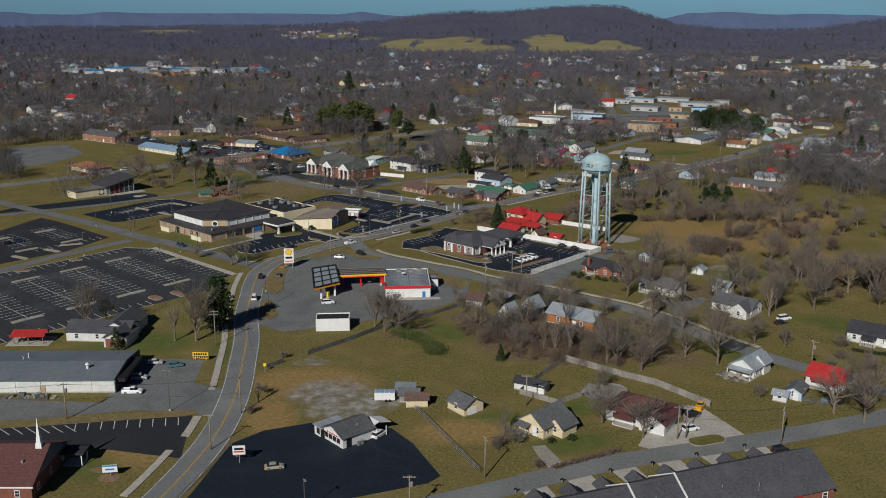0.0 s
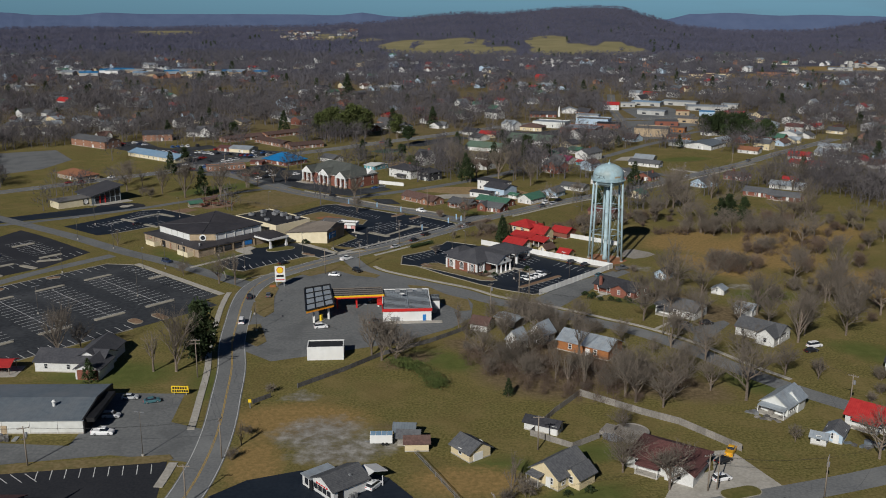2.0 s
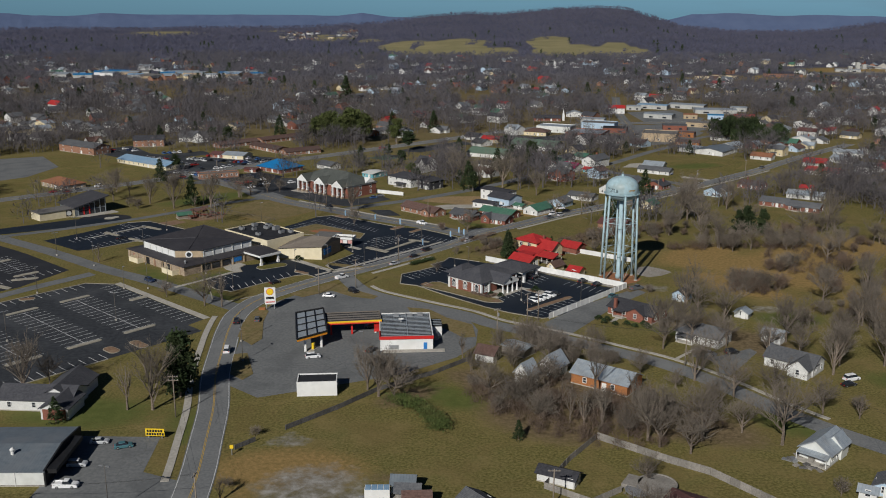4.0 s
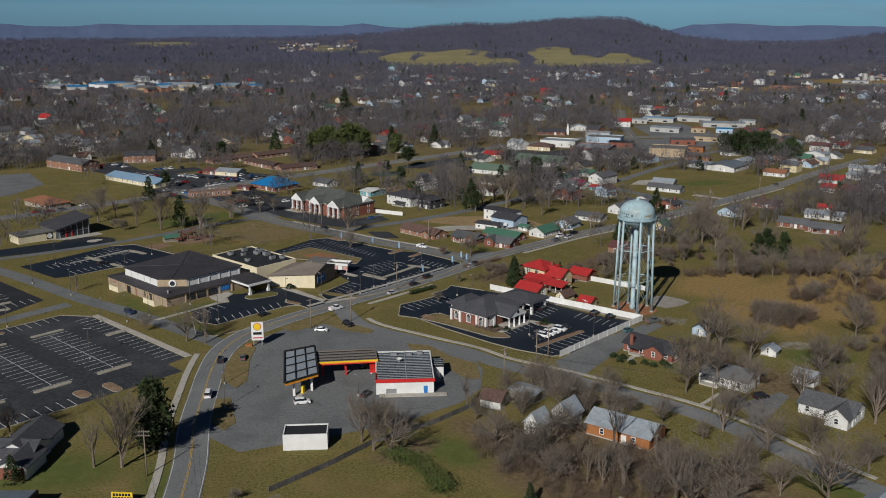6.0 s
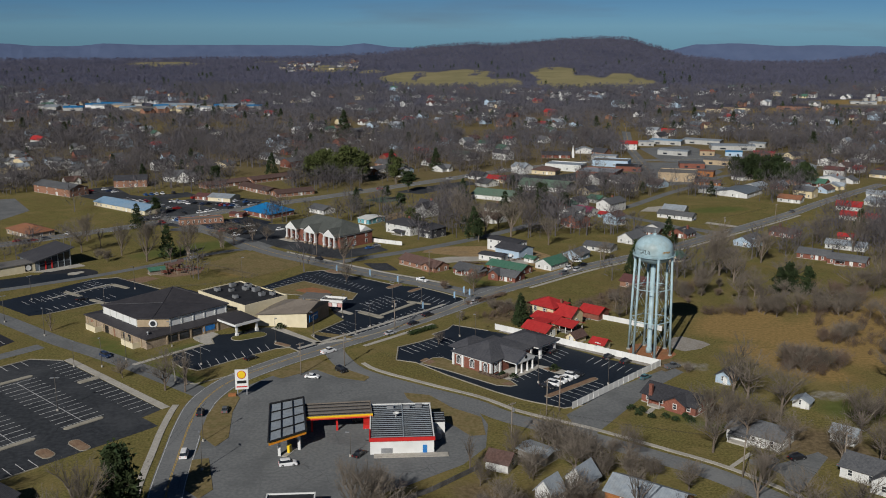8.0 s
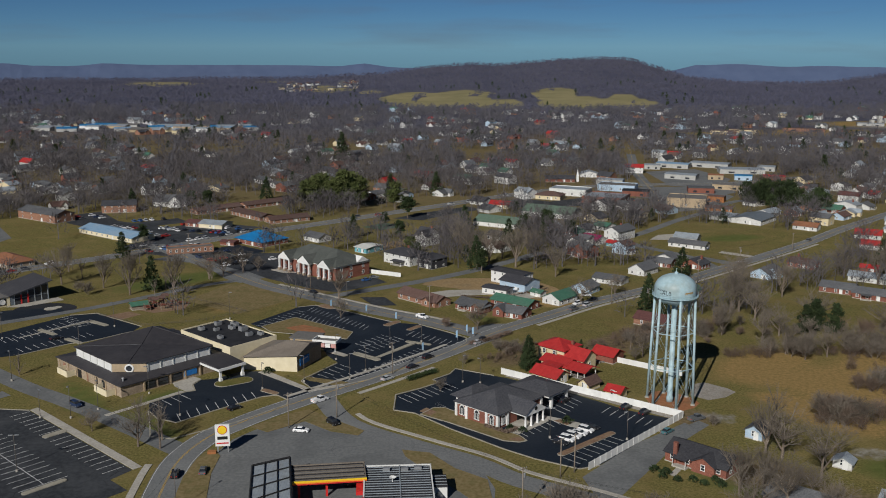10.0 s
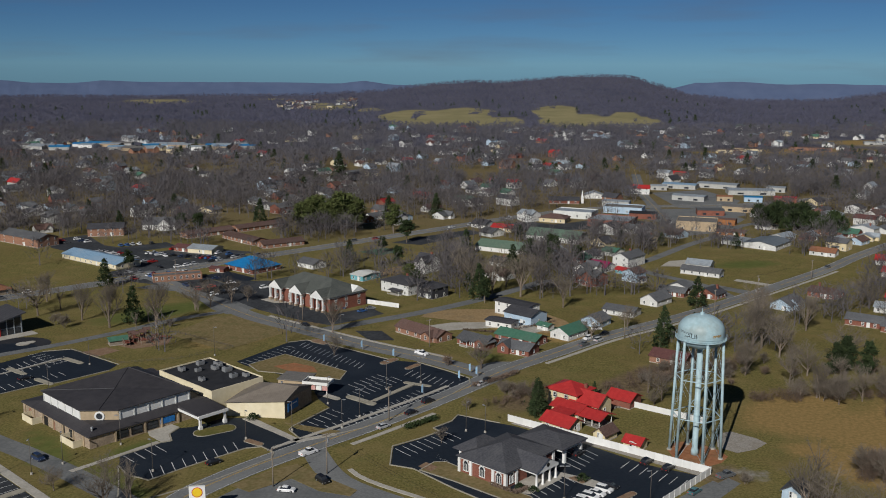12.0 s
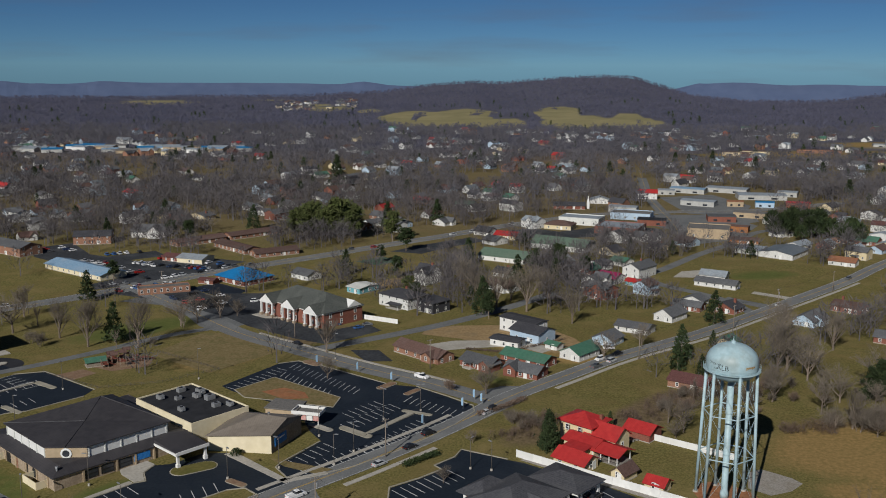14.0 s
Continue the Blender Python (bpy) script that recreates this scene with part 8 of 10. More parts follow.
def far_house(far, x, y, z, turn, w, d, h, rh, coat, roof):
    m = pose(x, y, z, 0, 0, turn)
    join(far, gable_walls(w, d, h, rh), coat, m)
    join(far, gable(w, d, h, rh), roof, m)
    for k in (-1, 1):
        join(far, Shape().box(k * w * 0.27, -d / 2 - 0.03, 1.0, 1.1, 0.1, 1.5), GLASS, m)
    if w > 11:
        join(far, gable_walls(d * 0.8, w * 0.4, h, rh * 0.8), coat, m @ pose(w * 0.2, -d * 0.3, 0, 0, 0, 90))
        join(far, gable(d * 0.8, w * 0.4, h, rh * 0.8), roof, m @ pose(w * 0.2, -d * 0.3, 0, 0, 0, 90))


def pick():
    return random.choice(ROOFS), random.choice(COATS), random.uniform(8, 15), random.uniform(7, 10), random.choice((2.7, 2.8, 3.0, 5.2)), random.uniform(1.8, 3.0), random.choice((G, G + 90)) + random.uniform(-8, 8)


for y0, y1, count, kind in ((565, 800, 112, 0), (800, 1040, 112, 1)):
    made = tries = 0
    while made < count and tries < 6000:
        tries += 1
        y = random.uniform(y0, y1)
        x = random.uniform(-0.46, 0.52) * y
        if y < 700 and x < 20 or y < 760 and -240 < x < -70 or blob(x, y, 150, 628, 46, 40) > 0 or blob(x, y, 18, 782, 40, 16, 20) > 0 or not is_free(x, y, 6.5):
            continue
        r, c, w, d, h, rh, turn = pick()
        label = "%s house with a %s roof among bare trees" % (WORD[c.name], WORD[r.name])
        made += 1
        if kind == 0:
            house(x, y, turn, w, d, h, c, r, label, rh=rh, front=random.choice((2, 3)), side=1, back=0, ridge=random.choice("xxy"), door=0.1, group="houses of the town", porch=(4, 2, 0) if random.random() < 0.4 else None,
                  wing=(w * 0.2, -d * 0.3, w * 0.4, d * 0.8, h, rh * 0.8) if random.random() < 0.4 else None, chimney=(w * 0.2, 0.5) if random.random() < 0.3 else None)
            continue
        root = thing("house", x, y, turn, label, "house", "houses of the town")
        TAKEN_SPOTS.append((x, y, max(w, d) * 0.55))
        part("wall", gable_walls(w, d, h, rh), c, root)
        part("roof", gable(w, d, h, rh), r, root)
        for k in (-1, 1):
            part("window", window_mesh(1.1, 1.5, WHITE), None, root, at=pose(k * w * 0.27, -d / 2, 1.0))
far = Shape()
made = tries = 0
while made < 300 and tries < 6000:
    tries += 1
    y = random.uniform(1040, 1640)
    x = random.uniform(-0.46, 0.52) * y
    if noise.noise((x / 110, y / 110, 3)) < -0.05 or not is_free(x, y, 5):
        continue
    TAKEN_SPOTS.append((x, y, 7))
    r, c, w, d, h, rh, turn = pick()
    far_house(far, x, y, terrain(x, y), turn, w, d, h, rh, c, r)
    made += 1
made = 0
while made < 42:
    # a hillside estate below the pastures
    y = random.uniform(2150, 2520)
    x = random.uniform(-0.165, -0.088) * y
    if is_free(x, y, 6) and pasture(x, y) < 0.1:
        TAKEN_SPOTS.append((x, y, 9))
        far_house(far, x, y, terrain(x, y), random.uniform(-60, 60), 11, 8, 4.5, 2.6, random.choice((SIDING, SIDING, CREAM, BRICK_TAN)), random.choice((SHINGLE, SHINGLE_BROWN, SHINGLE_DARK)))
        made += 1
tagged(new("far_houses", far.mesh("far_houses", *FAR_MATS)), "small pale houses scattered through the far woods", "houses", "", "stuff")
for x, y, turn, w, c, r, label in ((-31, 749, -40, 12, PALE_BLUE, SHINGLE_DARK, "blue two-storey house with a dark roof"), (-69, 603, -42, 12, SIDING, SHINGLE, "low white house with a grey roof"), (11, 834, -20, 14, SIDING, METAL_GREEN, "white house with a green metal roof"),
                                   (-60, 742, -30, 22, BRICK_ORANGE, TERRA, "long orange brick house among pines")):
    house(x, y, turn, w, 8.5, 2.9, c, r, label, rh=2.2, front=3, side=2)

# ---- fences ----
def panel_fence(name, pts, h, mat, label, step=2.4, boards=True, post=0.14):
    root = thing(name, pts[0][0], pts[0][1], 0, label, "fence", z=0)
    ox, oy = pts[0]
    for (x0, y0), (x1, y1) in zip(pts, pts[1:]):
        n = max(1, round(math.hypot(x1 - x0, y1 - y0) / step))
        rot = math.degrees(math.atan2(y1 - y0, x1 - x0))
        L = math.hypot(x1 - x0, y1 - y0) / n
        for k in range(n):
            a, b = x0 + (x1 - x0) * (k + 0.5) / n, y0 + (y1 - y0) * (k + 0.5) / n
            z = gz(b)
            if boards:
                part("panel", Shape().box(a - ox, b - oy, z + 0.05, L, 0.05, h - 0.08, rot), mat, root)
            else:
                s = Shape()
                for r in (0.35, 0.75, 1.15):
                    if r < h:
                        s.box(a - ox, b - oy, z + r, L, 0.04, 0.05 if post < 0.06 else 0.11, rot)
                part("rail", s, mat, root)
            c, d = x0 + (x1 - x0) * k / n, y0 + (y1 - y0) * k / n
            part("post", Shape().box(c - ox, d - oy, gz(d) - 0.1, post, post, h + 0.12, rot), mat, root)
    return root


panel_fence("vinyl_fence", [(14.6, 385.2), (60.3, 351.3), (30.9, 319.6)], 2.0, WHITE, "tall white vinyl privacy fence round the bank lot", 2.4, post=0.2)
panel_fence("vinyl_fence", [(50.5, 396.5), (62.0, 388.0), (68.0, 383.5)], 1.8, WHITE, "white vinyl fence behind the red-roofed house", 2.4)
panel_fence("panel_wall", [(-35.9, 526.5), (-21.5, 518.3)], 1.9, WHITE, "weathered white panel wall behind the brick hall", 1.8, post=0.3)
panel_fence("board_fence", [(-36.8, 243.2), (-26.3, 254.2), (-17.3, 265.2), (-4.1, 275.4), (6.5, 286.4)], 1.3, FENCE_DARK, "dark weathered board fence behind the fuel station", 2.2)
panel_fence("board_fence", [(-46.2, 233.5), (-42.5, 237.5)], 1.2, FENCE_DARK, "short dark board fence by the road", 1.6)
panel_fence("wood_fence", [(33.0, 238.6), (46.0, 227.8), (53.6, 222.4), (63.8, 209.2)], 1.8, FENCE_WOOD, "tall weathered grey wooden fence", 2.4)
panel_fence("wood_fence", [(32.6, 238.4), (25.7, 228.6), (19.0, 216.8), (27.5, 210.5), (34.2, 215.5)], 1.5, FENCE_WOOD, "weathered wooden yard fence", 2.4)
panel_fence("field_fence", [(-6.5, 207.8), (-2, 198), (3, 187), (7.7, 176.5)], 1.2, STEEL, "low metal field fence across the grass", 3.0, boards=False, post=0.08)
panel_fence("sidewalk_rail", [(-46, 189), (-49, 176), (-52, 165)], 0.9, STEEL, "low metal rail beside the road", 2.4, boards=False, post=0.08)
panel_fence("play_fence", [(-131, 453), (-108, 437), (-90, 443), (-76, 457), (-104, 479)], 1.1, POLE_DARK, "low dark wire fence round the play area", 3.0, boards=False, post=0.05)


# ---- poles, lamps, signs ----
def utility_pole(x, y, h, rot, arms=1, drum=False):
    root = thing("utility_pole", x, y, rot, "weathered wooden utility pole with crossarm and insulators", "utility pole", "utility poles")
    part("pole", Shape().tube((0, 0, -0.2), (0, 0, h), 0.17, 0.11, 8), POLE_WOOD, root, smooth=True)
    for k in range(arms):
        arm = part("crossarm", Shape().box(0, 0, h - 0.5 - 0.9 * k, 2.4, 0.12, 0.14), POLE_WOOD, root)
        for dx in (-1.05, -0.4, 0.4, 1.05):
            part("insulator", Shape().lathe([(0.05, h - 0.36 - 0.9 * k), (0.08, h - 0.25 - 0.9 * k), (0.03, h - 0.15 - 0.9 * k)], 8, x=dx), STEEL, arm)
    if drum:
        part("transformer", Shape().lathe([(0.28, h - 2.4), (0.3, h - 2.3), (0.3, h - 1.5), (0.2, h - 1.4)], 12, x=0.42), STEEL, root)
    return root


def lamp_post(x, y, h, rot=0, heads=1):
    root = thing("lamp_post", x, y, rot, "slim dark lamp post with a flat head", "lamp post", "lamp posts")
    part("pole", Shape().tube((0, 0, 0), (0, 0, h), 0.085, 0.06, 8), POLE_DARK, root, smooth=True)
    part("base", Shape().lathe([(0.3, -0.1), (0.3, 0.5), (0.26, 0.55)], 10), CONCRETE, root)
    for k in range(heads):
        s = 1 if k == 0 else -1
        part("head", Shape().box(0.7 * s, 0, h - 0.12, 0.9, 0.35, 0.14).box(0.2 * s, 0, h - 0.08, 0.5, 0.07, 0.07), STEEL, root)


def wire(p, q, sag=1.0):
    c = bpy.data.curves.new("power_line", "CURVE")
    c.dimensions, c.bevel_depth, c.bevel_resolution = "3D", 0.02, 0
    s = c.splines.new("POLY")
    s.points.add(10)
    for k in range(11):
        t = k / 10
        v = Vector(p).lerp(Vector(q), t)
        s.points[k].co = (v.x, v.y, v.z - sag * 4 * t * (1 - t), 1)
    ob = new("power_line", c)
    c.materials.append(BLACK)
    tagged(ob, "thin black power line hung between poles", "cable", "power lines")


poles_row_a = (
    (-87, 202.3, 9.0, 20, 1, True), (14.0, 298.6, 10.5, 40, 1, True), (-47.3, 205.5, 9.5, 80, 1, False), (8.6, 175.0, 9.0, -70, 1, False), (-63.5, 250, 10.5, 0, 2, False),
    (74, 189.7, 9.0, 60, 1, True), (95.3, 229.5, 9.5, -40, 1, True), (-42, 344, 9.5, 40, 1, False), (-17.8, 385, 10.0, 45, 1, True), (24, 316, 9.5, 45, 1, False),
    (27.5, 318.5, 9.5, 45, 1, False), (-30.5, 351, 10.2, 40, 1, True), (63, 282, 9.5, -50, 1, False),
)
poles_row_b = (
    (86, 285, 9.5, -40, 1, False), (-102, 455, 10, 30, 1, True), (-8, 459, 10, 40, 1, False), (62, 471, 9.5, 45, 1, False), (106, 512, 9.5, 45, 1, False),
    (133, 542, 9.5, 45, 1, True), (170, 578, 9.5, 45, 1, False), (-58, 498, 10, 40, 1, False), (-128, 572, 10, 45, 1, False), (-170, 532, 10, 45, 1, False),
    (-200, 500, 10, 45, 1, False), (52, 192.5, 8, 10, 1, False), (54, 193, 8, 10, 1, False),
)
poles_row_c = (
    (-6.2, 160.2, 8.5, 0, 1, True), (20, 210, 8, 0, 1, False), (-50, 187, 8.5, 0, 1, False),
)
for x, y, h, r, a, d in poles_row_a + poles_row_b + poles_row_c:
    utility_pole(x, y, h, r, a, d)
lamps_row_a = (
    (-64.3, 206.7, 10.3, 2), (-58.5, 300, 9, 1), (-55, 285, 9, 1), (-20, 411, 9, 2), (-36, 398, 8, 1),
    (-26, 388, 8, 2), (-10, 418, 8, 2), (3, 378, 8, 1), (24, 338, 8, 2), (43, 337, 7.5, 1),
    (8, 377, 7.5, 1), (-54, 372, 8, 1), (-72, 352, 8, 1), (-100, 350, 9, 1), (-128, 378, 9, 1),
    (-118, 404, 9, 1), (-147, 392, 9, 2), (-95, 356, 8, 1), (-150, 420, 9, 2), (-118, 436, 9, 1),
)
lamps_row_b = (
    (-85, 368, 8, 1), (-108, 350, 8, 1), (-80, 447, 10, 1), (-40, 470, 9, 1), (-30, 380, 8, 1),
    (-26, 160.7, 7.5, 1), (-125, 300, 9, 2), (-100, 318, 9, 2), (-23, 292, 6, 1), (-135, 345, 9, 1),
    (-43, 378, 8, 1),
)
for x, y, h, hd in lamps_row_a + lamps_row_b:
    lamp_post(x, y, h, random.uniform(0, 360), hd)
for p, q in (((-87, 202.3, 8.7), (-47.3, 205.5, 9.2)), ((-87, 202.3, 8.7), (-140, 199, 8.7)), ((-47.3, 205.5, 9.2), (-63.5, 250, 10.2)), ((-63.5, 250, 10.2), (-58, 300, 9.8)), ((8.6, 175, 8.7), (52, 192.5, 7.8)), ((52, 192.5, 7.8), (74, 189.7, 8.7)),
             ((74, 189.7, 8.7), (140, 216, 9)), ((14, 298.6, 10.2), (63, 282, 9.2)), ((63, 282, 9.2), (95.3, 229.5, 9.2)), ((14, 298.6, 10.2), (-30.5, 351, 9.9)), ((-42, 344, 9.2), (-17.8, 385, 9.7)), ((-17.8, 385, 9.7), (-8, 459, 8.2)),
             ((62, 471, 7.8), (106, 512, 6.8)), ((106, 512, 6.8), (133, 542, 6.1)), ((133, 542, 6.1), (170, 578, 5.6))):
    for o in (-0.6, 0.6):
        wire((p[0] + o, p[1], p[2]), (q[0] + o, q[1], q[2]), 0.9)


def banner(x, y, rot):
    root = thing("feather_banner", x, y, rot, "tall pale blue feather banner on a pole", "banner", "feather banners")
    part("pole", Shape().tube((0, 0, 0), (0, 0, 3.4), 0.04, 0.03, 6), STEEL, root)
    part("cloth", Shape().extrude_x([(0.0, 0.9), (0.6, 1.0), (0.65, 2.9), (0.4, 3.3), (0.0, 3.4)], -0.02, 0.02), BANNER, root)


for x, y in ((-45, 463), (-31, 455), (-19.5, 444.5), (2, 420), (7.5, 424), (5.5, 427.5), (-9, 406)):
    banner(x, y, random.uniform(60, 120))


# ---- yards and play area ----
def heap(name, x, y, rx, ry, h, mat, n, label, category):
    root = thing(name, x, y, 0, label, category)
    for k in range(n):
        a, r = random.uniform(0, 6.28), math.sqrt(random.random())
        part("piece", Shape().box(rx * r * math.cos(a), ry * r * math.sin(a), 0, random.uniform(0.6, 2.2), random.uniform(0.4, 1.4), random.uniform(0.3, h) * (1.15 - r), random.uniform(0, 180)), random.choice((mat, mat, STEEL, FENCE_DARK)), root)


def playground():
    root = thing("playground", -110.0, 465.0, 30, "wooden climbing frame with red slides and decks", "playground")
    for k in range(14):
        dx, dy = random.uniform(-7, 7), random.uniform(-4.5, 4.5)
        h = random.uniform(1.2, 3.2)
        part("deck", Shape().box(dx, dy, h * 0.6, 2.2, 1.8, 0.18), PLAY_RED, root)
        for a in (-0.9, 0.9):
            for b in (-0.7, 0.7):
                part("post", Shape().box(dx + a, dy + b, 0, 0.14, 0.14, h), POLE_WOOD, root)
        if k % 3 == 0:
            part("slide", Shape().solid([(dx + 1.1, dy - 0.4, h * 0.6), (dx + 1.1, dy + 0.4, h * 0.6), (dx + 3.6, dy + 0.4, 0.1), (dx + 3.6, dy - 0.4, 0.1), (dx + 1.1, dy - 0.4, h * 0.6 + 0.2), (dx + 1.1, dy + 0.4, h * 0.6 + 0.2), (dx + 3.6, dy + 0.4, 0.3), (dx + 3.6, dy - 0.4, 0.3)],
                                        [(3, 2, 1, 0), (0, 1, 5, 4), (1, 2, 6, 5), (2, 3, 7, 6), (3, 0, 4, 7), (4, 5, 6, 7)]), PLAY_RED, root)
        if k % 4 == 1:
            part("little_roof", gable(2.4, 2.0, h + 0.3, 0.8, 0.1), SHINGLE_BROWN, root, at=pose(dx, dy, 0))
    TAKEN_SPOTS.append((-110, 465, 9))


playground()
sheet("mulch_yard", [(-128, 449), (-120, 457), (-114, 453), (-119, 445)], MULCH, 0.025, "bark mulch of the small play yard", "soil")
sheet("mulch_yard", [(-122, 462), (-112, 473), (-101, 470), (-100, 461), (-110, 455)], MULCH, 0.025, "bark mulch under the climbing frames", "soil")
house(-117.5, 461.5, 30, 6, 4, 2.2, POLE_WOOD, METAL_GREEN, "small green-roofed shelter beside the play area", rh=1.0, front=0, side=0, back=0, door=None, name="shelter", category="shelter")
tr = thing("trampoline", 37.2, 214.8, 0, "round black trampoline with a blue rim and legs", "trampoline")
part("mat", Shape().lathe([(2.1, 0.82), (2.1, 0.86), (0.05, 0.84)], 24), BLACK, tr)
part("rim", Shape().lathe([(2.15, 0.8), (2.5, 0.8), (2.5, 0.92), (2.15, 0.92)], 24), STEEL, tr)
for k in range(6):
    part("leg", Shape().tube((2.35 * math.cos(k * 1.047), 2.35 * math.sin(k * 1.047), 0), (2.35 * math.cos(k * 1.047), 2.35 * math.sin(k * 1.047), 0.85), 0.04, 0.04, 6), STEEL, tr)
pool = thing("yard_deck", 41.5, 217.0, -30, "grey covered yard pool with a wooden deck", "pool")
part("pool_wall", Shape().lathe([(4.0, 0), (4.0, 1.2), (3.8, 1.2), (3.75, 1.0), (0.1, 1.0)], 28), FENCE_WOOD, pool)
part("deck", Shape().box(-4.8, -1.0, 0, 3.0, 4.5, 1.0), FENCE_WOOD, pool)
heap("scrap_heap", 75.5, 228.0, 4.5, 3.5, 1.3, FENCE_WOOD, 26, "heap of old timber and scrap beside a bare tree", "heap")
heap("scrap_heap", 92.0, 212.5, 5.0, 2.0, 1.2, METAL_SLATE, 16, "cluttered yard things beside the sheds", "heap")
heap("scrap_heap", 44.5, 396.5, 3.5, 3.0, 1.4, FENCE_WOOD, 16, "cluttered yard things behind the red-roofed house", "heap")
heap("stacked_goods", -101, 214.8, 8, 1.0, 1.3, FENCE_DARK, 26, "stacked dark goods along the store wall", "heap")
heap("building_materials", 21.5, 497.0, 3.0, 2.0, 1.6, BANNER, 12, "wrapped building materials beside the new house", "heap")


def trailer():
    root = thing("cargo_trailer", -14.0, 213.0, 1, "white enclosed cargo trailer with a ribbed roof", "trailer")
    part("body", Shape().box(0, 0, 0.5, 4.9, 2.2, 1.9), WHITE, root)
    for k in range(4):
        part("roof_panel", Shape().box(-1.8 + 1.2 * k, 0, 2.4, 1.05, 2.0, 0.06), METAL_LIGHTBLUE, root)
    part("tow_bar", Shape().box(-3.0, 0, 0.45, 1.3, 0.2, 0.12), STEEL, root)
    for dx in (0.4, 1.2):
        for dy in (-1.1, 1.1):
            part("wheel", Shape().tube((dx, dy - 0.1, 0.36), (dx, dy + 0.1, 0.36), 0.36, 0.36, 12), RUBBER, root)


trailer()


# ---- vehicles ----
PAINTS = {}


def car_paint(c):
    if c not in PAINTS:
        rgb = {"white": (0.72, 0.72, 0.72), "black": (0.014, 0.014, 0.016), "silver": (0.42, 0.43, 0.44), "grey": (0.11, 0.115, 0.12), "red": (0.30, 0.018, 0.015), "blue": (0.03, 0.09, 0.24), "teal": (0.06, 0.15, 0.17),
               "gold": (0.34, 0.30, 0.21), "yellow": (0.70, 0.36, 0.02), "navy": (0.02, 0.035, 0.08)}[c]
        PAINTS[c] = material("car_paint_" + c, rgb, tuple(v * 1.08 for v in rgb), 2.0, tuple(v * 0.9 for v in rgb), 1.0, rough=0.3, bump=0, spec=0.6)
    return PAINTS[c]


CAR_SHAPES = {
    # half length, half width, waist height, roof height, cabin stations from tail to nose
    "sedan": (2.35, 0.90, 0.92, 1.45, (-1.75, -1.05, 0.45, 1.25)),
    "suv": (2.35, 0.95, 1.05, 1.75, (-2.2, -1.85, 0.55, 1.30)),
    "pickup": (2.85, 0.98, 1.10, 1.85, (-0.55, -0.35, 0.85, 1.50)),
    "van": (2.55, 0.98, 1.15, 1.95, (-2.45, -2.2, 0.95, 1.75)),
}
CAR_MESHES = {}


def car_meshes(kind):
    if kind in CAR_MESHES:
        return CAR_MESHES[kind]
    L, W, h, top, (a, b, c, d) = CAR_SHAPES[kind]
    body = Shape()
    prof = [(-L, 0.35), (-L + 0.1, h - 0.08), (-L + 0.35, h), (d, h), (L - 0.35, h - 0.16), (L - 0.04, h - 0.36), (L, 0.38), (L - 0.2, 0.24), (-L + 0.2, 0.24)]
    n = len(prof)
    v = []
    for y, k in ((-W, 0), (-W * 0.92, 1), (W * 0.92, 1), (W, 0)):
        for x, z in prof:
            v.append((x, y, z if k else min(z, h - 0.16)))
    f = [tuple(range(n)), tuple(range(4 * n - 1, 3 * n - 1, -1))]
    for s in range(3):
        f += [(s * n + i, (s + 1) * n + i, (s + 1) * n + (i + 1) % n, s * n + (i + 1) % n) for i in range(n)]
    body.solid(v, f)
    if kind == "pickup":
        body.box((-L + a) / 2 - 0.02, 0, h - 0.02, L + a - 0.3, 2 * W * 0.72, 0.012, m=1)
        for s in (-1, 1):
            body.box((-L + a) / 2, s * W * 0.86, h, L + a, 0.16, 0.22)
        body.box(-L + 0.1, 0, h, 0.12, 2 * W * 0.86, 0.22)
    roof = Shape().solid([(b - 0.05, -W * 0.74, top - 0.1), (c + 0.05, -W * 0.74, top - 0.1), (c + 0.05, W * 0.74, top - 0.1), (b - 0.05, W * 0.74, top - 0.1),
                          (b + 0.1, -W * 0.66, top), (c - 0.12, -W * 0.66, top), (c - 0.12, W * 0.66, top), (b + 0.1, W * 0.66, top)],
                         [(3, 2, 1, 0), (4, 5, 6, 7), (0, 1, 5, 4), (1, 2, 6, 5), (2, 3, 7, 6), (3, 0, 4, 7)])
    glass = Shape().solid([(a, -W * 0.88, h - 0.03), (d, -W * 0.86, h - 0.03), (d, W * 0.86, h - 0.03), (a, W * 0.88, h - 0.03), (b, -W * 0.72, top - 0.07), (c, -W * 0.72, top - 0.07), (c, W * 0.72, top - 0.07), (b, W * 0.72, top - 0.07)],
                          [(3, 2, 1, 0), (4, 5, 6, 7), (0, 1, 5, 4), (1, 2, 6, 5), (2, 3, 7, 6), (3, 0, 4, 7)])
    wheel = Shape().lathe([(0.2, -0.12), (0.34, -0.10), (0.34, 0.10), (0.2, 0.12)], 14)
    wheel.m[-2:] = [1, 1]
    wheel.v = [(a_, z_, b_) for a_, b_, z_ in wheel.v]
    lamp = Shape().box(0, 0, 0, 0.12, 0.34, 0.16)
    CAR_MESHES[kind] = (body.mesh("body", WHITE, BLACK), roof.mesh("roof", WHITE), glass.mesh("glasshouse", GLASS), wheel.mesh("wheel", RUBBER, STEEL), lamp.mesh("headlight", STEEL), lamp.mesh("tail_light", SIGN_RED))
    return CAR_MESHES[kind]


NAMES = {"sedan": "saloon car", "suv": "sport utility car", "pickup": "pickup truck", "van": "van"}


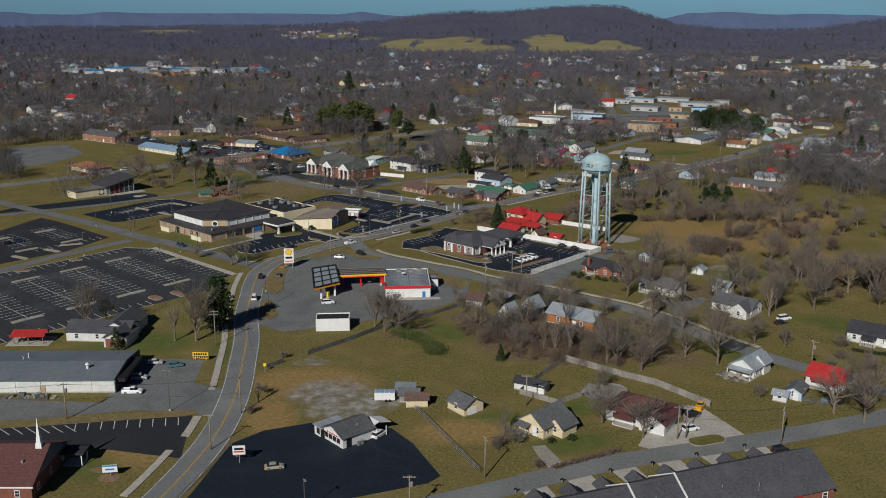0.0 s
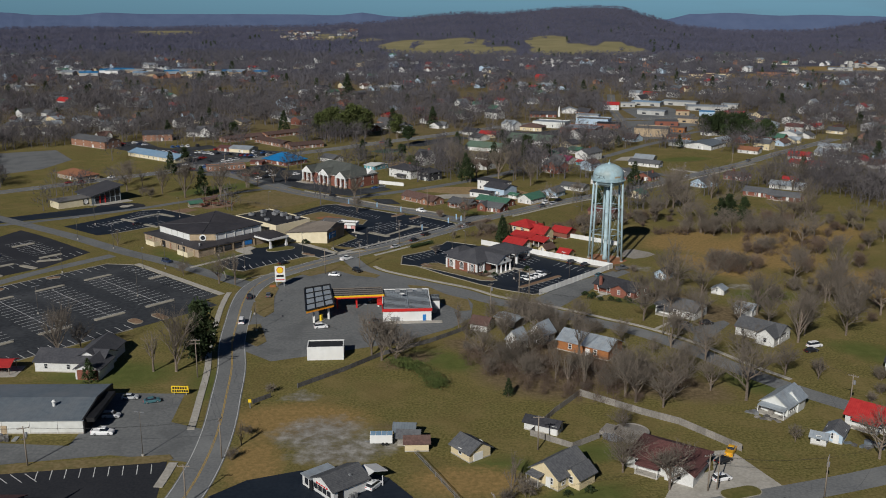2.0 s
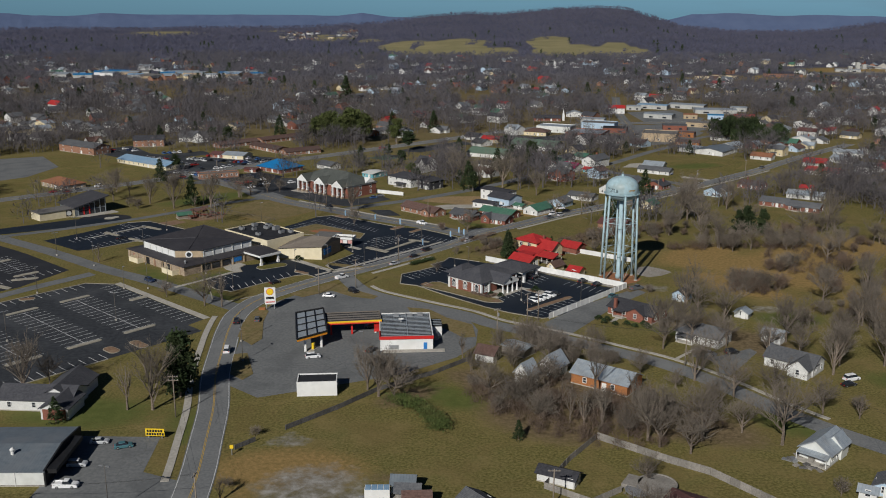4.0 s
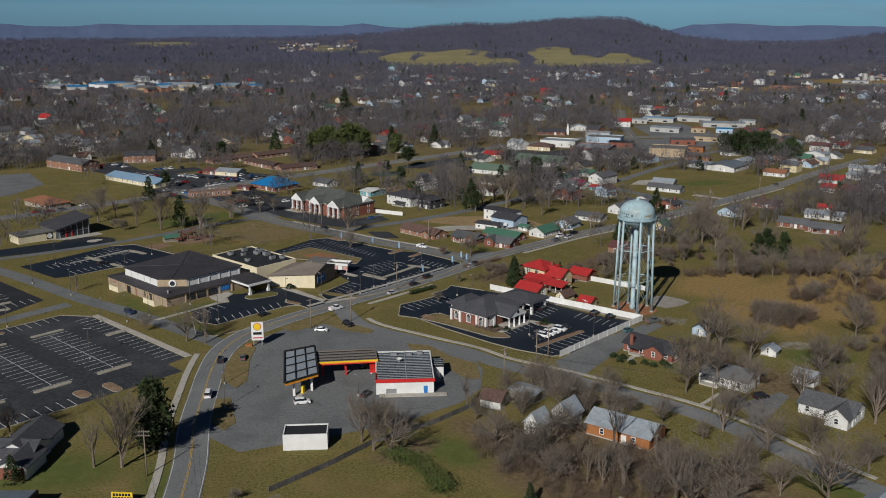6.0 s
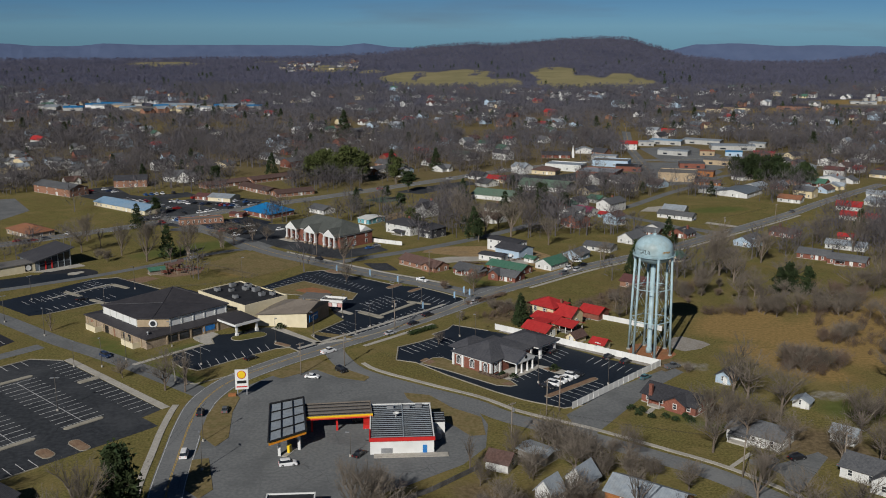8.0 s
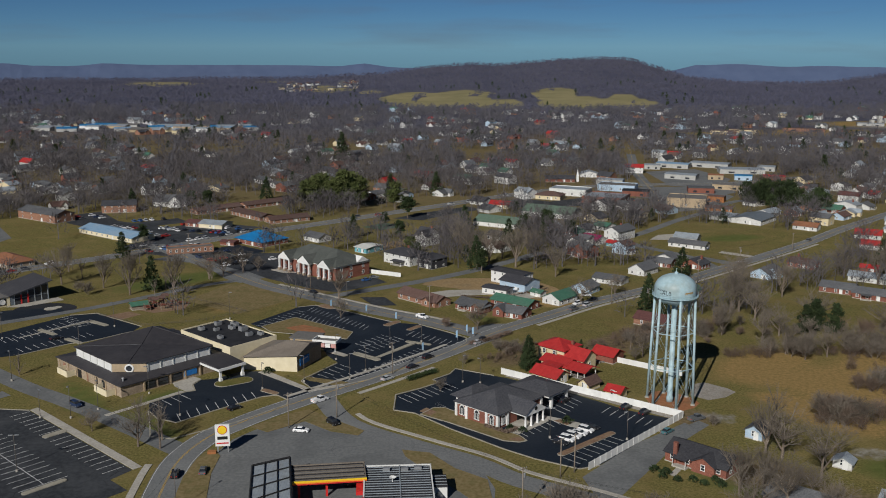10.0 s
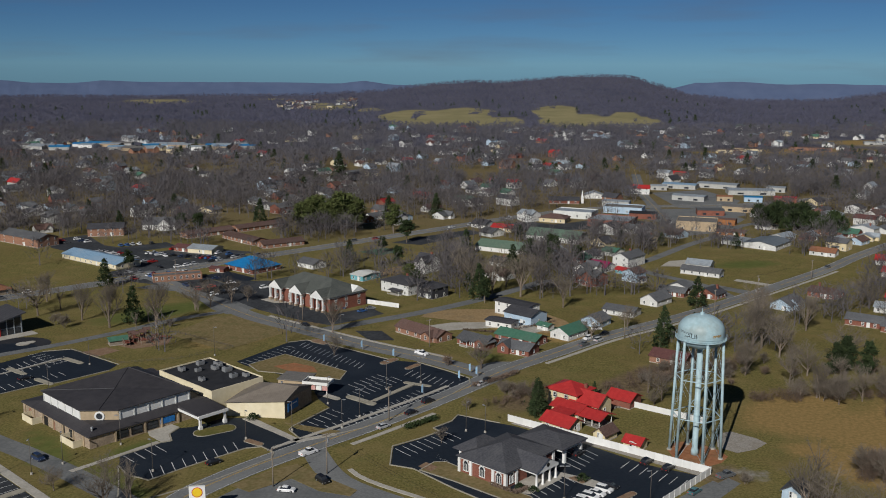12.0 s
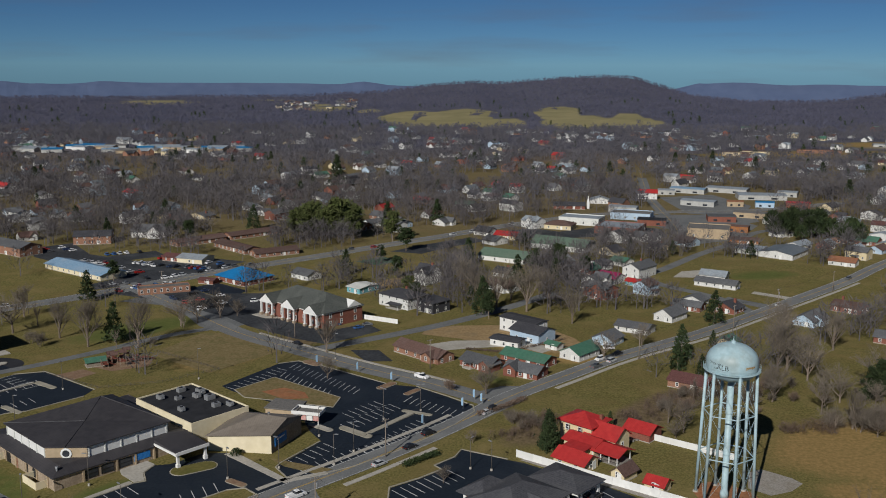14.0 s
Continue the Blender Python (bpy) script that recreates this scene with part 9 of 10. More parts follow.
def car(x, y, rot, kind, colour, where="parked on asphalt"):
    root = thing({"sedan": "car", "suv": "car", "pickup": "pickup_truck", "van": "van"}[kind], x, y, rot, "%s %s %s" % (colour, NAMES[kind], where), "truck" if kind == "pickup" else "van" if kind == "van" else "car", "vehicles")
    root.matrix_basis = pose(x, y, gz(y) + 0.06, 0, 0, rot) @ Matrix.Diagonal((0.87, 0.87, 0.9, 1))
    TAKEN_SPOTS.append((x, y, 2.5))
    bo, ro, gl, wh, he, ta = car_meshes(kind)
    L, W, h = CAR_SHAPES[kind][:3]
    for nm, me in (("body", bo), ("roof", ro)):
        o = part(nm, me, None, root)
        o.material_slots[0].link = "OBJECT"
        o.material_slots[0].material = car_paint(colour)
    part("glasshouse", gl, None, root)
    for sx in (-0.6, 0.6):
        for sy in (-1, 1):
            part("wheel", wh, None, root, at=pose(L * sx, sy * (W - 0.1), 0.34))
    if y < 480:
        for sy in (-1, 1):
            part("headlight", he, None, root, at=pose(L - 0.07, sy * W * 0.68, h - 0.42))
            part("tail_light", ta, None, root, at=pose(-L + 0.05, sy * W * 0.7, h - 0.34))


cars_row_a = (
    (-76.5, 217.2, 2, "pickup", "white"), (-77.5, 226, 4, "suv", "silver"), (-70.6, 234.5, 20, "sedan", "teal"), (-76.5, 236.5, 6, "sedan", "silver"), (-34.9, 178.6, 12, "sedan", "gold"),
    (-14.2, 193.6, 58, "suv", "white"), (-42.5, 184.3, 0, "sedan", "black"), (-51, 163.5, 15, "sedan", "black"), (55.9, 196.7, 20, "suv", "white"), (58.5, 204.5, 30, "sedan", "black"),
    (61.2, 208.5, 62, "pickup", "yellow"), (72.6, 186.2, 22, "suv", "black"), (-57.4, 318.0, 97, "sedan", "grey"), (-60.8, 292.0, 97, "van", "white"), (-63.2, 316, 97, "suv", "black"),
    (-36.5, 287.5, 15, "suv", "white"), (-21.0, 292.5, 62, "sedan", "black"), (-22.5, 312, 10, "sedan", "black"), (-38.5, 341.5, -8, "sedan", "white"), (-31, 346.5, -50, "suv", "black"),
    (-36.5, 362.5, 45, "pickup", "white"), (-19, 380, 45, "sedan", "silver"), (-12, 390.5, 45, "sedan", "black"), (-7.5, 399.5, 45, "suv", "black"), (10.5, 419, 55, "suv", "black"),
    (8.5, 416, 50, "sedan", "silver"),
)
cars_row_b = (
    (-10.5, 449, -38, "pickup", "white"), (-55.5, 488, -40, "sedan", "black"), (-102, 358.5, -38, "suv", "navy"), (26.2, 334.4, -36, "sedan", "black"), (28.1, 336.4, -36, "suv", "white"),
    (29.9, 338.4, -36, "suv", "white"), (31.7, 340.3, -36, "sedan", "white"), (33.6, 342.2, -36, "suv", "white"), (35.4, 344.2, -36, "sedan", "black"), (30.5, 362.5, 50, "suv", "black"),
    (46.5, 357.5, 48, "suv", "black"), (50.8, 353.8, 48, "suv", "black"), (54, 341.5, 45, "sedan", "teal"), (63.5, 350, 30, "pickup", "grey"), (-58.6, 356.5, 45, "sedan", "black"),
    (54, 483.5, 0, "suv", "white"), (-45, 516, 10, "sedan", "navy"), (-36, 511, 40, "sedan", "blue"), (-33, 516, 10, "sedan", "grey"), (71.5, 289.8, -30, "sedan", "grey"),
    (78, 291, 20, "suv", "black"), (87.5, 287.5, 30, "sedan", "teal"), (103.2, 272.3, 20, "van", "white"), (101, 268.6, 20, "sedan", "black"), (-101, 566, 30, "sedan", "white"),
    (-108, 558, 30, "sedan", "red"),
)
cars_row_c = (
    (-112, 552, 30, "suv", "red"), (-97, 552, 30, "suv", "silver"), (-84, 556, 40, "suv", "white"), (-132, 420, 47, "sedan", "black"), (-168, 365, 47, "suv", "navy"),
    (-171, 362, 47, "sedan", "black"), (-158, 296, 10, "pickup", "grey"), (128, 583, -20, "sedan", "navy"), (137, 552, 45, "sedan", "silver"), (188, 604, 45, "suv", "grey"),
)
for x, y, r, k, c in cars_row_a + cars_row_b + cars_row_c:
    car(x, y, r, k, c)
random.seed(5)
for o, n, d, rot in (((-160, 634), 14, (2.9, -1.0), 60), ((-150, 646), 12, (3.0, -1.2), 60), ((-190, 640), 9, (2.9, -2.0), 45), ((-182, 655), 8, (3.0, 1.5), 130), ((-148, 573), 7, (3.4, 2.6), -40), ((-135, 600), 9, (3.3, 3.4), 45), ((-125, 622), 8, (3.5, 1.2), 45)):
    for k in range(n):
        if random.random() < 0.75:
            car(o[0] + d[0] * k + random.uniform(-0.3, 0.3), o[1] + d[1] * k + random.uniform(-0.3, 0.3), rot + random.uniform(-6, 6), random.choice(("sedan", "suv", "suv", "pickup")), random.choice(("white", "black", "silver", "grey", "red", "blue", "white")))
for x, y in ((-225, 673), (-220, 669), (-215, 664), (-213, 674), (-208, 669), (-204, 666), (-175, 632.5), (-169, 627), (-163, 622), (-156, 614), (-151, 612), (-157, 634), (-153, 630), (-149, 627), (-159, 583), (-155, 587), (-150, 589), (-144, 600), (-140, 626),
             (-114, 569), (-99, 545), (-103, 541), (-120, 560), (-110, 575)):
    car(x, y, random.choice((45, 48, -45)) + random.uniform(-6, 6), random.choice(("sedan", "suv", "suv", "pickup")), random.choice(("white", "black", "silver", "grey", "red", "navy", "black")))
for line, n in ((HIGHWAY, 16), (MAIN[-30:], 4), (TOWN, 6)):
    for k in range(n):
        i = random.randrange(1, len(line) - 1)
        p, q = Vector(line[i]), Vector(line[i + 1])
        dd = (q - p).normalized()
        s = random.choice((-1, 1))
        m = p.lerp(q, random.random()) + Vector((dd.y, -dd.x)) * 2.0 * s
        if m.y < 760:
            car(m.x, m.y, math.degrees(math.atan2(dd.y, dd.x)) + (0 if s > 0 else 180), random.choice(("sedan", "suv", "pickup")), random.choice(("white", "black", "silver", "grey", "red")), "driving on the road")

# ---- trees and shrubs ----
def bare_tree(seed, h, spread=0.5, limbs=6, levels=3, twig=1.0, lean=0.0, stems=1, dense=4):
    """Trunk and limbs as one shape, branches and twigs as another."""
    rnd = random.Random(seed)
    wood, fine = Shape(), Shape()

    def grow(p, d, L, r, level):
        bend = Vector((rnd.uniform(-1, 1), rnd.uniform(-1, 1), rnd.uniform(0, 0.8))) * 0.18
        q = p + d * L * 0.5
        d2 = (d + bend).normalized()
        e = q + d2 * L * 0.5
        tgt, n = (wood, 6) if level == 0 else (wood, 4) if level == 1 else (fine, 3)
        tgt.tube(p, q, r, r * 0.8, n, caps=False)
        tgt.tube(q, e, r * 0.8, r * 0.45, n, caps=False)
        if level >= levels:
            for k in range(dense):
                t = rnd.uniform(0.2, 1.0)
                o = p.lerp(e, t)
                w = (d2 + Vector((rnd.gauss(0, 0.55), rnd.gauss(0, 0.55), rnd.gauss(0.15, 0.4)))).normalized()
                l = rnd.uniform(0.6, 1.5) * twig
                s = w.cross(Vector((rnd.gauss(0, 1), rnd.gauss(0, 1), rnd.gauss(0, 1)))).normalized() * 0.024 * (0.7 + twig * 0.5)
                m1 = o + w * l * 0.55 + Vector((rnd.gauss(0, 0.08), rnd.gauss(0, 0.08), 0.05))
                fine.face((o - s, o + s, m1))
                for j in range(2):
                    w2 = (w + Vector((rnd.gauss(0, 0.6), rnd.gauss(0, 0.6), rnd.gauss(0.1, 0.4)))).normalized()
                    fine.face((m1 - s * 0.8, m1 + s * 0.8, m1 + w2 * l * 0.6))
            return
        n = limbs if level == 0 else rnd.randint(3, 5)
        for k in range(n):
            t = rnd.uniform(0.22, 1.0) if level == 0 else rnd.uniform(0.3, 1.0)
            o = p.lerp(e, t) if t > 0.5 else p.lerp(q, t * 2)
            az = 2 * math.pi * (k / n) + rnd.uniform(-0.6, 0.6)
            side = Vector((math.cos(az), math.sin(az), 0))
            k2 = spread * rnd.uniform(0.7, 1.4)
            nd = (d2 * (1 - k2 * 0.5) + side * k2 + Vector((0, 0, 0.25))).normalized()
            grow(o, nd, L * rnd.uniform(0.55, 0.88), r * rnd.uniform(0.42, 0.58), level + 1)
        grow(e, d2, L * 0.6, r * 0.45, level + 1)

    for s in range(stems):
        a = rnd.uniform(0, 6.28)
        off = Vector((math.cos(a), math.sin(a), 0)) * (0.35 if stems > 1 else 0)
        d = Vector((math.cos(a) * (0.3 if stems > 1 else lean), math.sin(a) * (0.3 if stems > 1 else lean), 1)).normalized()
        grow(off - Vector((0, 0, 0.2)), d, h * (0.42 if stems == 1 else 0.36), h * 0.024 / math.sqrt(stems), 0)
    return wood, fine


def evergreen(seed, h, r, kind="cedar", n=1500):
    rnd = random.Random(seed)
    wood, leaf = Shape(), Shape()
    wood.tube((0, 0, -0.2), (0, 0, h * 0.92), h * 0.022, 0.03, 6)
    clumps = []
    if kind == "cedar":
        for k in range(90):
            t = rnd.random() ** 0.8
            rr = r * (1 - t) ** 0.85 * (0.75 + 0.35 * rnd.random()) + 0.1
            a = rnd.uniform(0, 6.28)
            clumps.append((Vector((rr * math.cos(a), rr * math.sin(a), 0.4 + t * (h - 0.5))), 0.34 * r * (1.15 - t * 0.75)))
    elif kind == "loose":
        for k in range(64):
            t = rnd.uniform(0.0, 1.0)
            a = rnd.uniform(0, 6.28)
            lobe = 0.62 + 0.38 * math.sin(3 * a + seed + 5 * t)
            rr = r * lobe * (1 - t) ** 0.55 * min(1, 0.5 + 2.2 * t) * math.sqrt(rnd.uniform(0.25, 1.0))
            p = Vector((rr * math.cos(a), rr * math.sin(a), h * (0.1 + 0.88 * t)))
            clumps.append((p, r * rnd.uniform(0.14, 0.3)))
            wood.tube((0, 0, p.z * 0.85), p, 0.08, 0.03, 4, caps=False)
    else:
        for k in range(34):
            t = rnd.uniform(0.38, 1.0)
            a = rnd.uniform(0, 6.28)
            rr = r * math.sin(min(math.pi * (t - 0.3) / 0.75, 3.1)) ** 0.6 * math.sqrt(rnd.random())
            p = Vector((rr * math.cos(a), rr * math.sin(a), h * t))
            clumps.append((p, r * rnd.uniform(0.26, 0.42)))
            wood.tube((0, 0, h * t * 0.85), p, 0.07, 0.03, 4, caps=False)
    for k in range(n):
        c, s = rnd.choice(clumps)
        o = c + Vector((rnd.gauss(0, 0.5), rnd.gauss(0, 0.5), rnd.gauss(0, 0.36))) * s
        w = Vector((rnd.gauss(0, 1), rnd.gauss(0, 1), rnd.gauss(0.2, 0.6))).normalized()
        v = w.cross(Vector((rnd.gauss(0, 1), rnd.gauss(0, 1), rnd.gauss(0, 1)))).normalized()
        l = rnd.uniform(0.25, 0.6) * (0.5 + s)
        leaf.face((o - v * l * 0.35, o + v * l * 0.35, o + w * l))
    return wood, leaf


def tree_root(kind, wood, crown, wmat, cmat, label, category="tree"):
    root = new(kind)
    tagged(root, label, category, "trees and shrubs")
    part("trunk", wood, wmat, root)
    part("crown", crown, cmat, root)
    return root


KINDS = {}
for nm, specs in {
    "oak": [(1, 13, 0.75, 7, 3, 1.2), (2, 14, 0.8, 8, 3, 1.2), (3, 12, 0.7, 7, 3, 1.2)],
    "tall": [(4, 15, 0.45, 7, 3, 1.1), (5, 14, 0.4, 7, 3, 1.1), (6, 16, 0.5, 8, 3, 1.1)],
    "round": [(7, 8, 0.7, 8, 3, 0.8), (8, 7, 0.75, 8, 3, 0.7)],
    "thin": [(9, 9, 0.35, 5, 2, 1.1), (10, 10, 0.4, 5, 2, 1.1)],
}.items():
    KINDS[nm] = [tree_root("bare_tree", *bare_tree(*s), BARK, TWIG, {"oak": "broad leafless tree with grey spreading branches", "tall": "tall leafless tree with upright grey branches", "round": "leafless yard tree with a rounded dense crown", "thin": "slender young leafless tree"}[nm]) for s in specs]
KINDS["bush"] = [tree_root("bare_shrub", *bare_tree(20 + k, 5.0, 0.6, 4, 2, 1.25, 0, 4, 5), BARK, TWIG, "leafless multi-stemmed grey-brown shrub", "shrub") for k in range(3)]
KINDS["redbush"] = [tree_root("bare_shrub", *bare_tree(30 + k, 5.0, 0.6, 4, 2, 1.35, 0, 5, 5), BARK, TWIG_RED, "dense leafless reddish-brown thicket shrub", "shrub") for k in range(2)]
KINDS["cedar"] = [tree_root("cedar_tree", *evergreen(40 + k, 9, 2.3), BARK, NEEDLE, "dark green conical cedar tree") for k in range(2)]
KINDS["pine"] = [tree_root("pine_tree", *evergreen(50 + k, 14, 4.2, "pine", 2600), BARK, PINE_LEAF, "olive green pine with a ragged broad crown") for k in range(3)]
KINDS["darkpine"] = [tree_root("pine_tree", *evergreen(60 + k, 13, 3.8, "pine", 2600), BARK, NEEDLE, "dark green pine with a dense ragged crown") for k in range(2)]
KINDS["broad_evergreen"] = [tree_root("evergreen_tree", *evergreen(80 + k, 16, 5.6, "loose", 5600), BARK, NEEDLE, "large dark evergreen with a ragged open crown") for k in range(2)]
KINDS["hedgebush"] = [tree_root("evergreen_shrub", *evergreen(70 + k, 1.5, 1.0, "cedar", 260), BARK, NEEDLE, "small clipped evergreen shrub", "shrub") for k in range(2)]
USED = set()


def plant(kind, x, y, s=1.0):
    if kind in ("tall", "oak") and 8 < x < 60 and 245 < y < 300:
        kind, s = "bush", min(s * 1.75, 1.9)      # the thicket behind the old houses
    src = random.choice(KINDS[kind])
    sc = s * random.uniform(0.9, 1.1)
    m = pose(x, y, gz(y), 0, 0, random.uniform(0, 360))
    if src.name not in USED:
        USED.add(src.name)
        src.scale = (sc, sc, sc)
        src.matrix_basis = m @ Matrix.Diagonal((sc, sc, sc, 1))
        return
    keep = src.scale.copy()
    src_scale = (sc, sc, sc * random.uniform(0.92, 1.08))
    ob = copy_thing(src, m)
    ob.matrix_basis = m @ Matrix.Diagonal((*src_scale, 1))


random.seed(21)
planting_row_a = (
    ("tall", -104, 262, 0.9), ("oak", -100, 268, 0.7), ("broad_evergreen", -65.5, 261.5, 1.1), ("tall", -70.0, 254.0, 0.95),
    ("thin", -76, 254, 1.1), ("cedar", -90, 246.5, 0.75), ("tall", -17, 262, 0.8), ("oak", -13, 259, 0.75),
    ("tall", -20, 266, 0.8), ("round", -15, 268, 1.1), ("thin", 4, 285, 0.9), ("tall", 16, 255, 0.85), ("tall", 20, 260, 0.95),
    ("oak", 25, 268, 0.9), ("tall", 30, 285, 0.9), ("oak", 24, 292, 0.9), ("tall", 22, 297, 1.0), ("oak", 30, 294, 0.8),
    ("tall", 12, 252, 0.6), ("oak", 46, 235, 1.0), ("tall", 44, 238, 0.9), ("oak", 56, 238, 1.0), ("oak", 73, 236, 1.15),
    ("tall", 50, 246, 0.8),
)
planting_row_b = (
    ("round", 34, 250, 1.0), ("round", 44.5, 193, 1.25), ("round", 36.5, 200, 1.2), ("round", 40, 220, 0.8),
    ("thin", 13, 192, 0.7), ("bush", 16, 190, 1.0), ("bush", 12, 187, 0.8), ("bush", 20, 179, 0.5), ("thin", 14, 196, 0.6),
    ("oak", 97, 201, 1.05), ("oak", 92, 206, 0.8), ("tall", 100, 208, 0.9), ("pine", 96, 172, 0.55), ("oak", 69, 299, 0.95),
    ("tall", 62, 308, 0.8), ("oak", 83, 316, 0.95), ("round", 78, 308, 0.9), ("oak", 96, 300, 1.0), ("oak", 95, 287, 0.8),
    ("tall", 108, 290, 0.7), ("oak", 116, 282, 0.9), ("round", 77, 214, 0.5), ("thin", -44.5, 212, 0.7), ("bush", -45, 205, 0.6),
    ("bush", -44, 217, 0.5),
)
planting_row_c = (
    ("bush", -43, 240, 0.6), ("redbush", 100, 346, 1.5), ("redbush", 97, 349, 1.4), ("redbush", 105, 349, 1.5), ("redbush", 102, 352, 1.3),
    ("oak", 96, 351, 0.55), ("redbush", 118, 371, 1.1), ("redbush", 115, 373, 1.0), ("bush", 132, 400, 1.7), ("bush", 127, 404, 1.7),
    ("bush", 138, 405, 1.7), ("bush", 134, 408, 1.6), ("bush", 129, 409, 1.6), ("bush", 111, 404, 1.4), ("tall", 106, 405, 0.6),
    ("thin", 114, 406, 1.0), ("bush", 108, 407, 1.3), ("thin", 100, 402, 0.8), ("oak", 92, 427, 0.75), ("oak", 107.5, 459, 1.25), ("oak", 93, 429, 0.95), ("cedar", 72, 458.5, 1.15), ("round", 110, 399, 1.3), ("round", 118, 402, 1.3), ("round", 126, 404, 1.4),
    ("oak", 78, 327, 1.0), ("tall", 75, 330, 0.8), ("redbush", 128, 346, 1.4), ("oak", 140, 383, 0.9), ("redbush", 142, 371, 1.5),
    ("tall", 162, 439, 0.9),
)
planting_row_d = (
    ("oak", 173, 529, 0.9), ("oak", 67, 280, 0.9), ("oak", 60, 294.5, 0.75), ("oak", 87, 288.5, 0.85), ("tall", 17.5, 281, 0.8),
    ("oak", 21.5, 250, 0.7), ("thin", 28, 247, 0.9), ("thin", 31, 246, 0.9), ("thin", 35, 243, 0.9), ("oak", 45, 250, 0.75),
    ("oak", 58, 245, 0.85), ("round", 50, 276.5, 0.9), ("round", 57, 267.5, 0.8), ("round", 34, 283, 0.9), ("round", 40, 292, 0.9),
    ("tall", 100, 276, 0.9), ("tall", 138, 345, 1.0), ("redbush", 146, 330, 1.5), ("oak", 150, 300, 1.0), ("tall", 140, 292, 1.0),
    ("redbush", 150, 352, 1.3), ("cedar", 23.0, 390.0, 1.1), ("cedar", 91, 486, 0.7), ("cedar", -121.2, 490.5, 1.45), ("cedar", -155.5, 557.2, 1.5), ("cedar", 78, 452, 0.85),
    ("cedar", 101.2, 521.3, 1.6), ("cedar", 76.2, 470.8, 1.3),
)
planting_row_e = (
    ("broad_evergreen", 120.7, 428.3, 0.7), ("broad_evergreen", 130.4, 427.1, 0.75), ("broad_evergreen", 125.5, 432, 0.7), ("pine", -19, 566, 0.7), ("darkpine", -16, 560, 0.6), ("cedar", 41, 405, 0.5),
    ("round", -3.5, 370, 0.5), ("round", 4, 394, 0.5), ("bush", 58, 418, 1.0), ("round", 9, 433, 1.0), ("redbush", -2, 436, 0.8),
    ("thin", -72, 336, 0.9), ("thin", -71, 331, 1.0), ("oak", -76.7, 332.2, 0.9), ("round", -91.3, 341.4, 0.7), ("thin", -128, 383, 0.8), ("round", -40, 448, 0.9),
    ("tall", -44, 478, 0.7), ("oak", -162.9, 502.2, 0.95), ("thin", -158.6, 513.7, 1.0), ("tall", -143, 495.8, 0.8), ("tall", -128.3, 484.1, 1.15),
    ("tall", -110.8, 484.4, 1.15), ("oak", -104.1, 514.5, 0.85), ("oak", -99, 519, 0.75), ("tall", -92, 527, 0.7), ("bush", -150, 488, 1.1),
    ("bush", -145, 484, 1.2), ("round", -86, 530, 0.8), ("thin", -118, 483, 0.6), ("bush", -106, 486, 0.7), ("tall", -170, 528, 0.9),
)
planting_row_f = (
    ("tall", 18, 545, 1.0), ("tall", 10, 555, 1.0), ("oak", 25, 560, 1.0), ("tall", 30, 540, 1.0),
    ("darkpine", 14, 528, 0.8), ("tall", 5, 575, 1.0), ("oak", 38, 570, 0.9), ("tall", 40, 548, 0.9), ("darkpine", 40, 612, 0.9),
    ("oak", 50, 470, 0.7), ("round", 66, 486, 0.9), ("tall", 46, 520, 0.8), ("oak", 120, 500, 1.1), ("oak", 114, 488, 1.0),
    ("tall", 132, 483, 1.0), ("redbush", 88, 430, 1.2), ("redbush", 94, 438, 1.2), ("bush", 84, 426, 1.3), ("bush", 76, 420, 1.2),
    ("oak", 128, 440, 0.9), ("redbush", 132, 428, 1.4), ("redbush", 140, 425, 1.5), ("redbush", 146, 418, 1.3), ("oak", 110, 448, 0.9),
    ("tall", 104, 458, 0.9),
)
planting_row_g = (
    ("round", 172, 520, 1.1), ("tall", 180, 505, 1.0), ("oak", 190, 520, 1.0), ("oak", 60, 402, 0.7), ("round", 57, 398, 0.7),
    ("bush", 67, 346, 0.7), ("hedgebush", 14.5, 343, 1.0), ("hedgebush", 17.5, 341.5, 1.1), ("hedgebush", 47.0, 315.5, 1.0), ("hedgebush", 50, 314, 0.9),
    ("hedgebush", 58.5, 314.2, 0.9), ("hedgebush", 29.5, 347.5, 1.3), ("hedgebush", 24, 190.5, 0.9), ("hedgebush", 28.5, 191.8, 0.9), ("hedgebush", -55, 385.5, 1.3),
    ("hedgebush", -66, 381, 0.6),
)
planting_row_h = (
    ("round", 10, 262, 1.2), ("round", 22, 248, 1.1), ("thin", 36, 262, 1.1), ("oak", 62, 250, 0.8), ("oak", 52, 232, 0.8),
    ("round", 66, 242, 1.1), ("round", 27, 283, 1.2), ("round", 14, 292, 1.0), ("tall", 63, 272, 0.7), ("oak", 80, 262, 0.8), ("round", 88, 252, 1.1), ("oak", 78, 296, 0.7), ("tall", 66, 304, 0.8), ("oak", 104, 282, 0.8), ("round", 112, 300, 1.2),
    ("oak", 126, 310, 1.0), ("oak", 134, 300, 1.0), ("tall", 130, 322, 1.0), ("oak", 120, 335, 0.9), ("redbush", 112, 350, 1.3), ("oak", 70, 262, 0.8), ("round", 40, 240, 1.0), ("tall", 38, 276, 0.6), ("round", 6, 278, 0.9),
)
for k, x, y, s in planting_row_h + planting_row_a + planting_row_b + planting_row_c + planting_row_d + planting_row_e + planting_row_f + planting_row_g:
    plant(k, x, y, s * (1.16 if k in ("oak", "tall", "round", "thin") else 1.0))
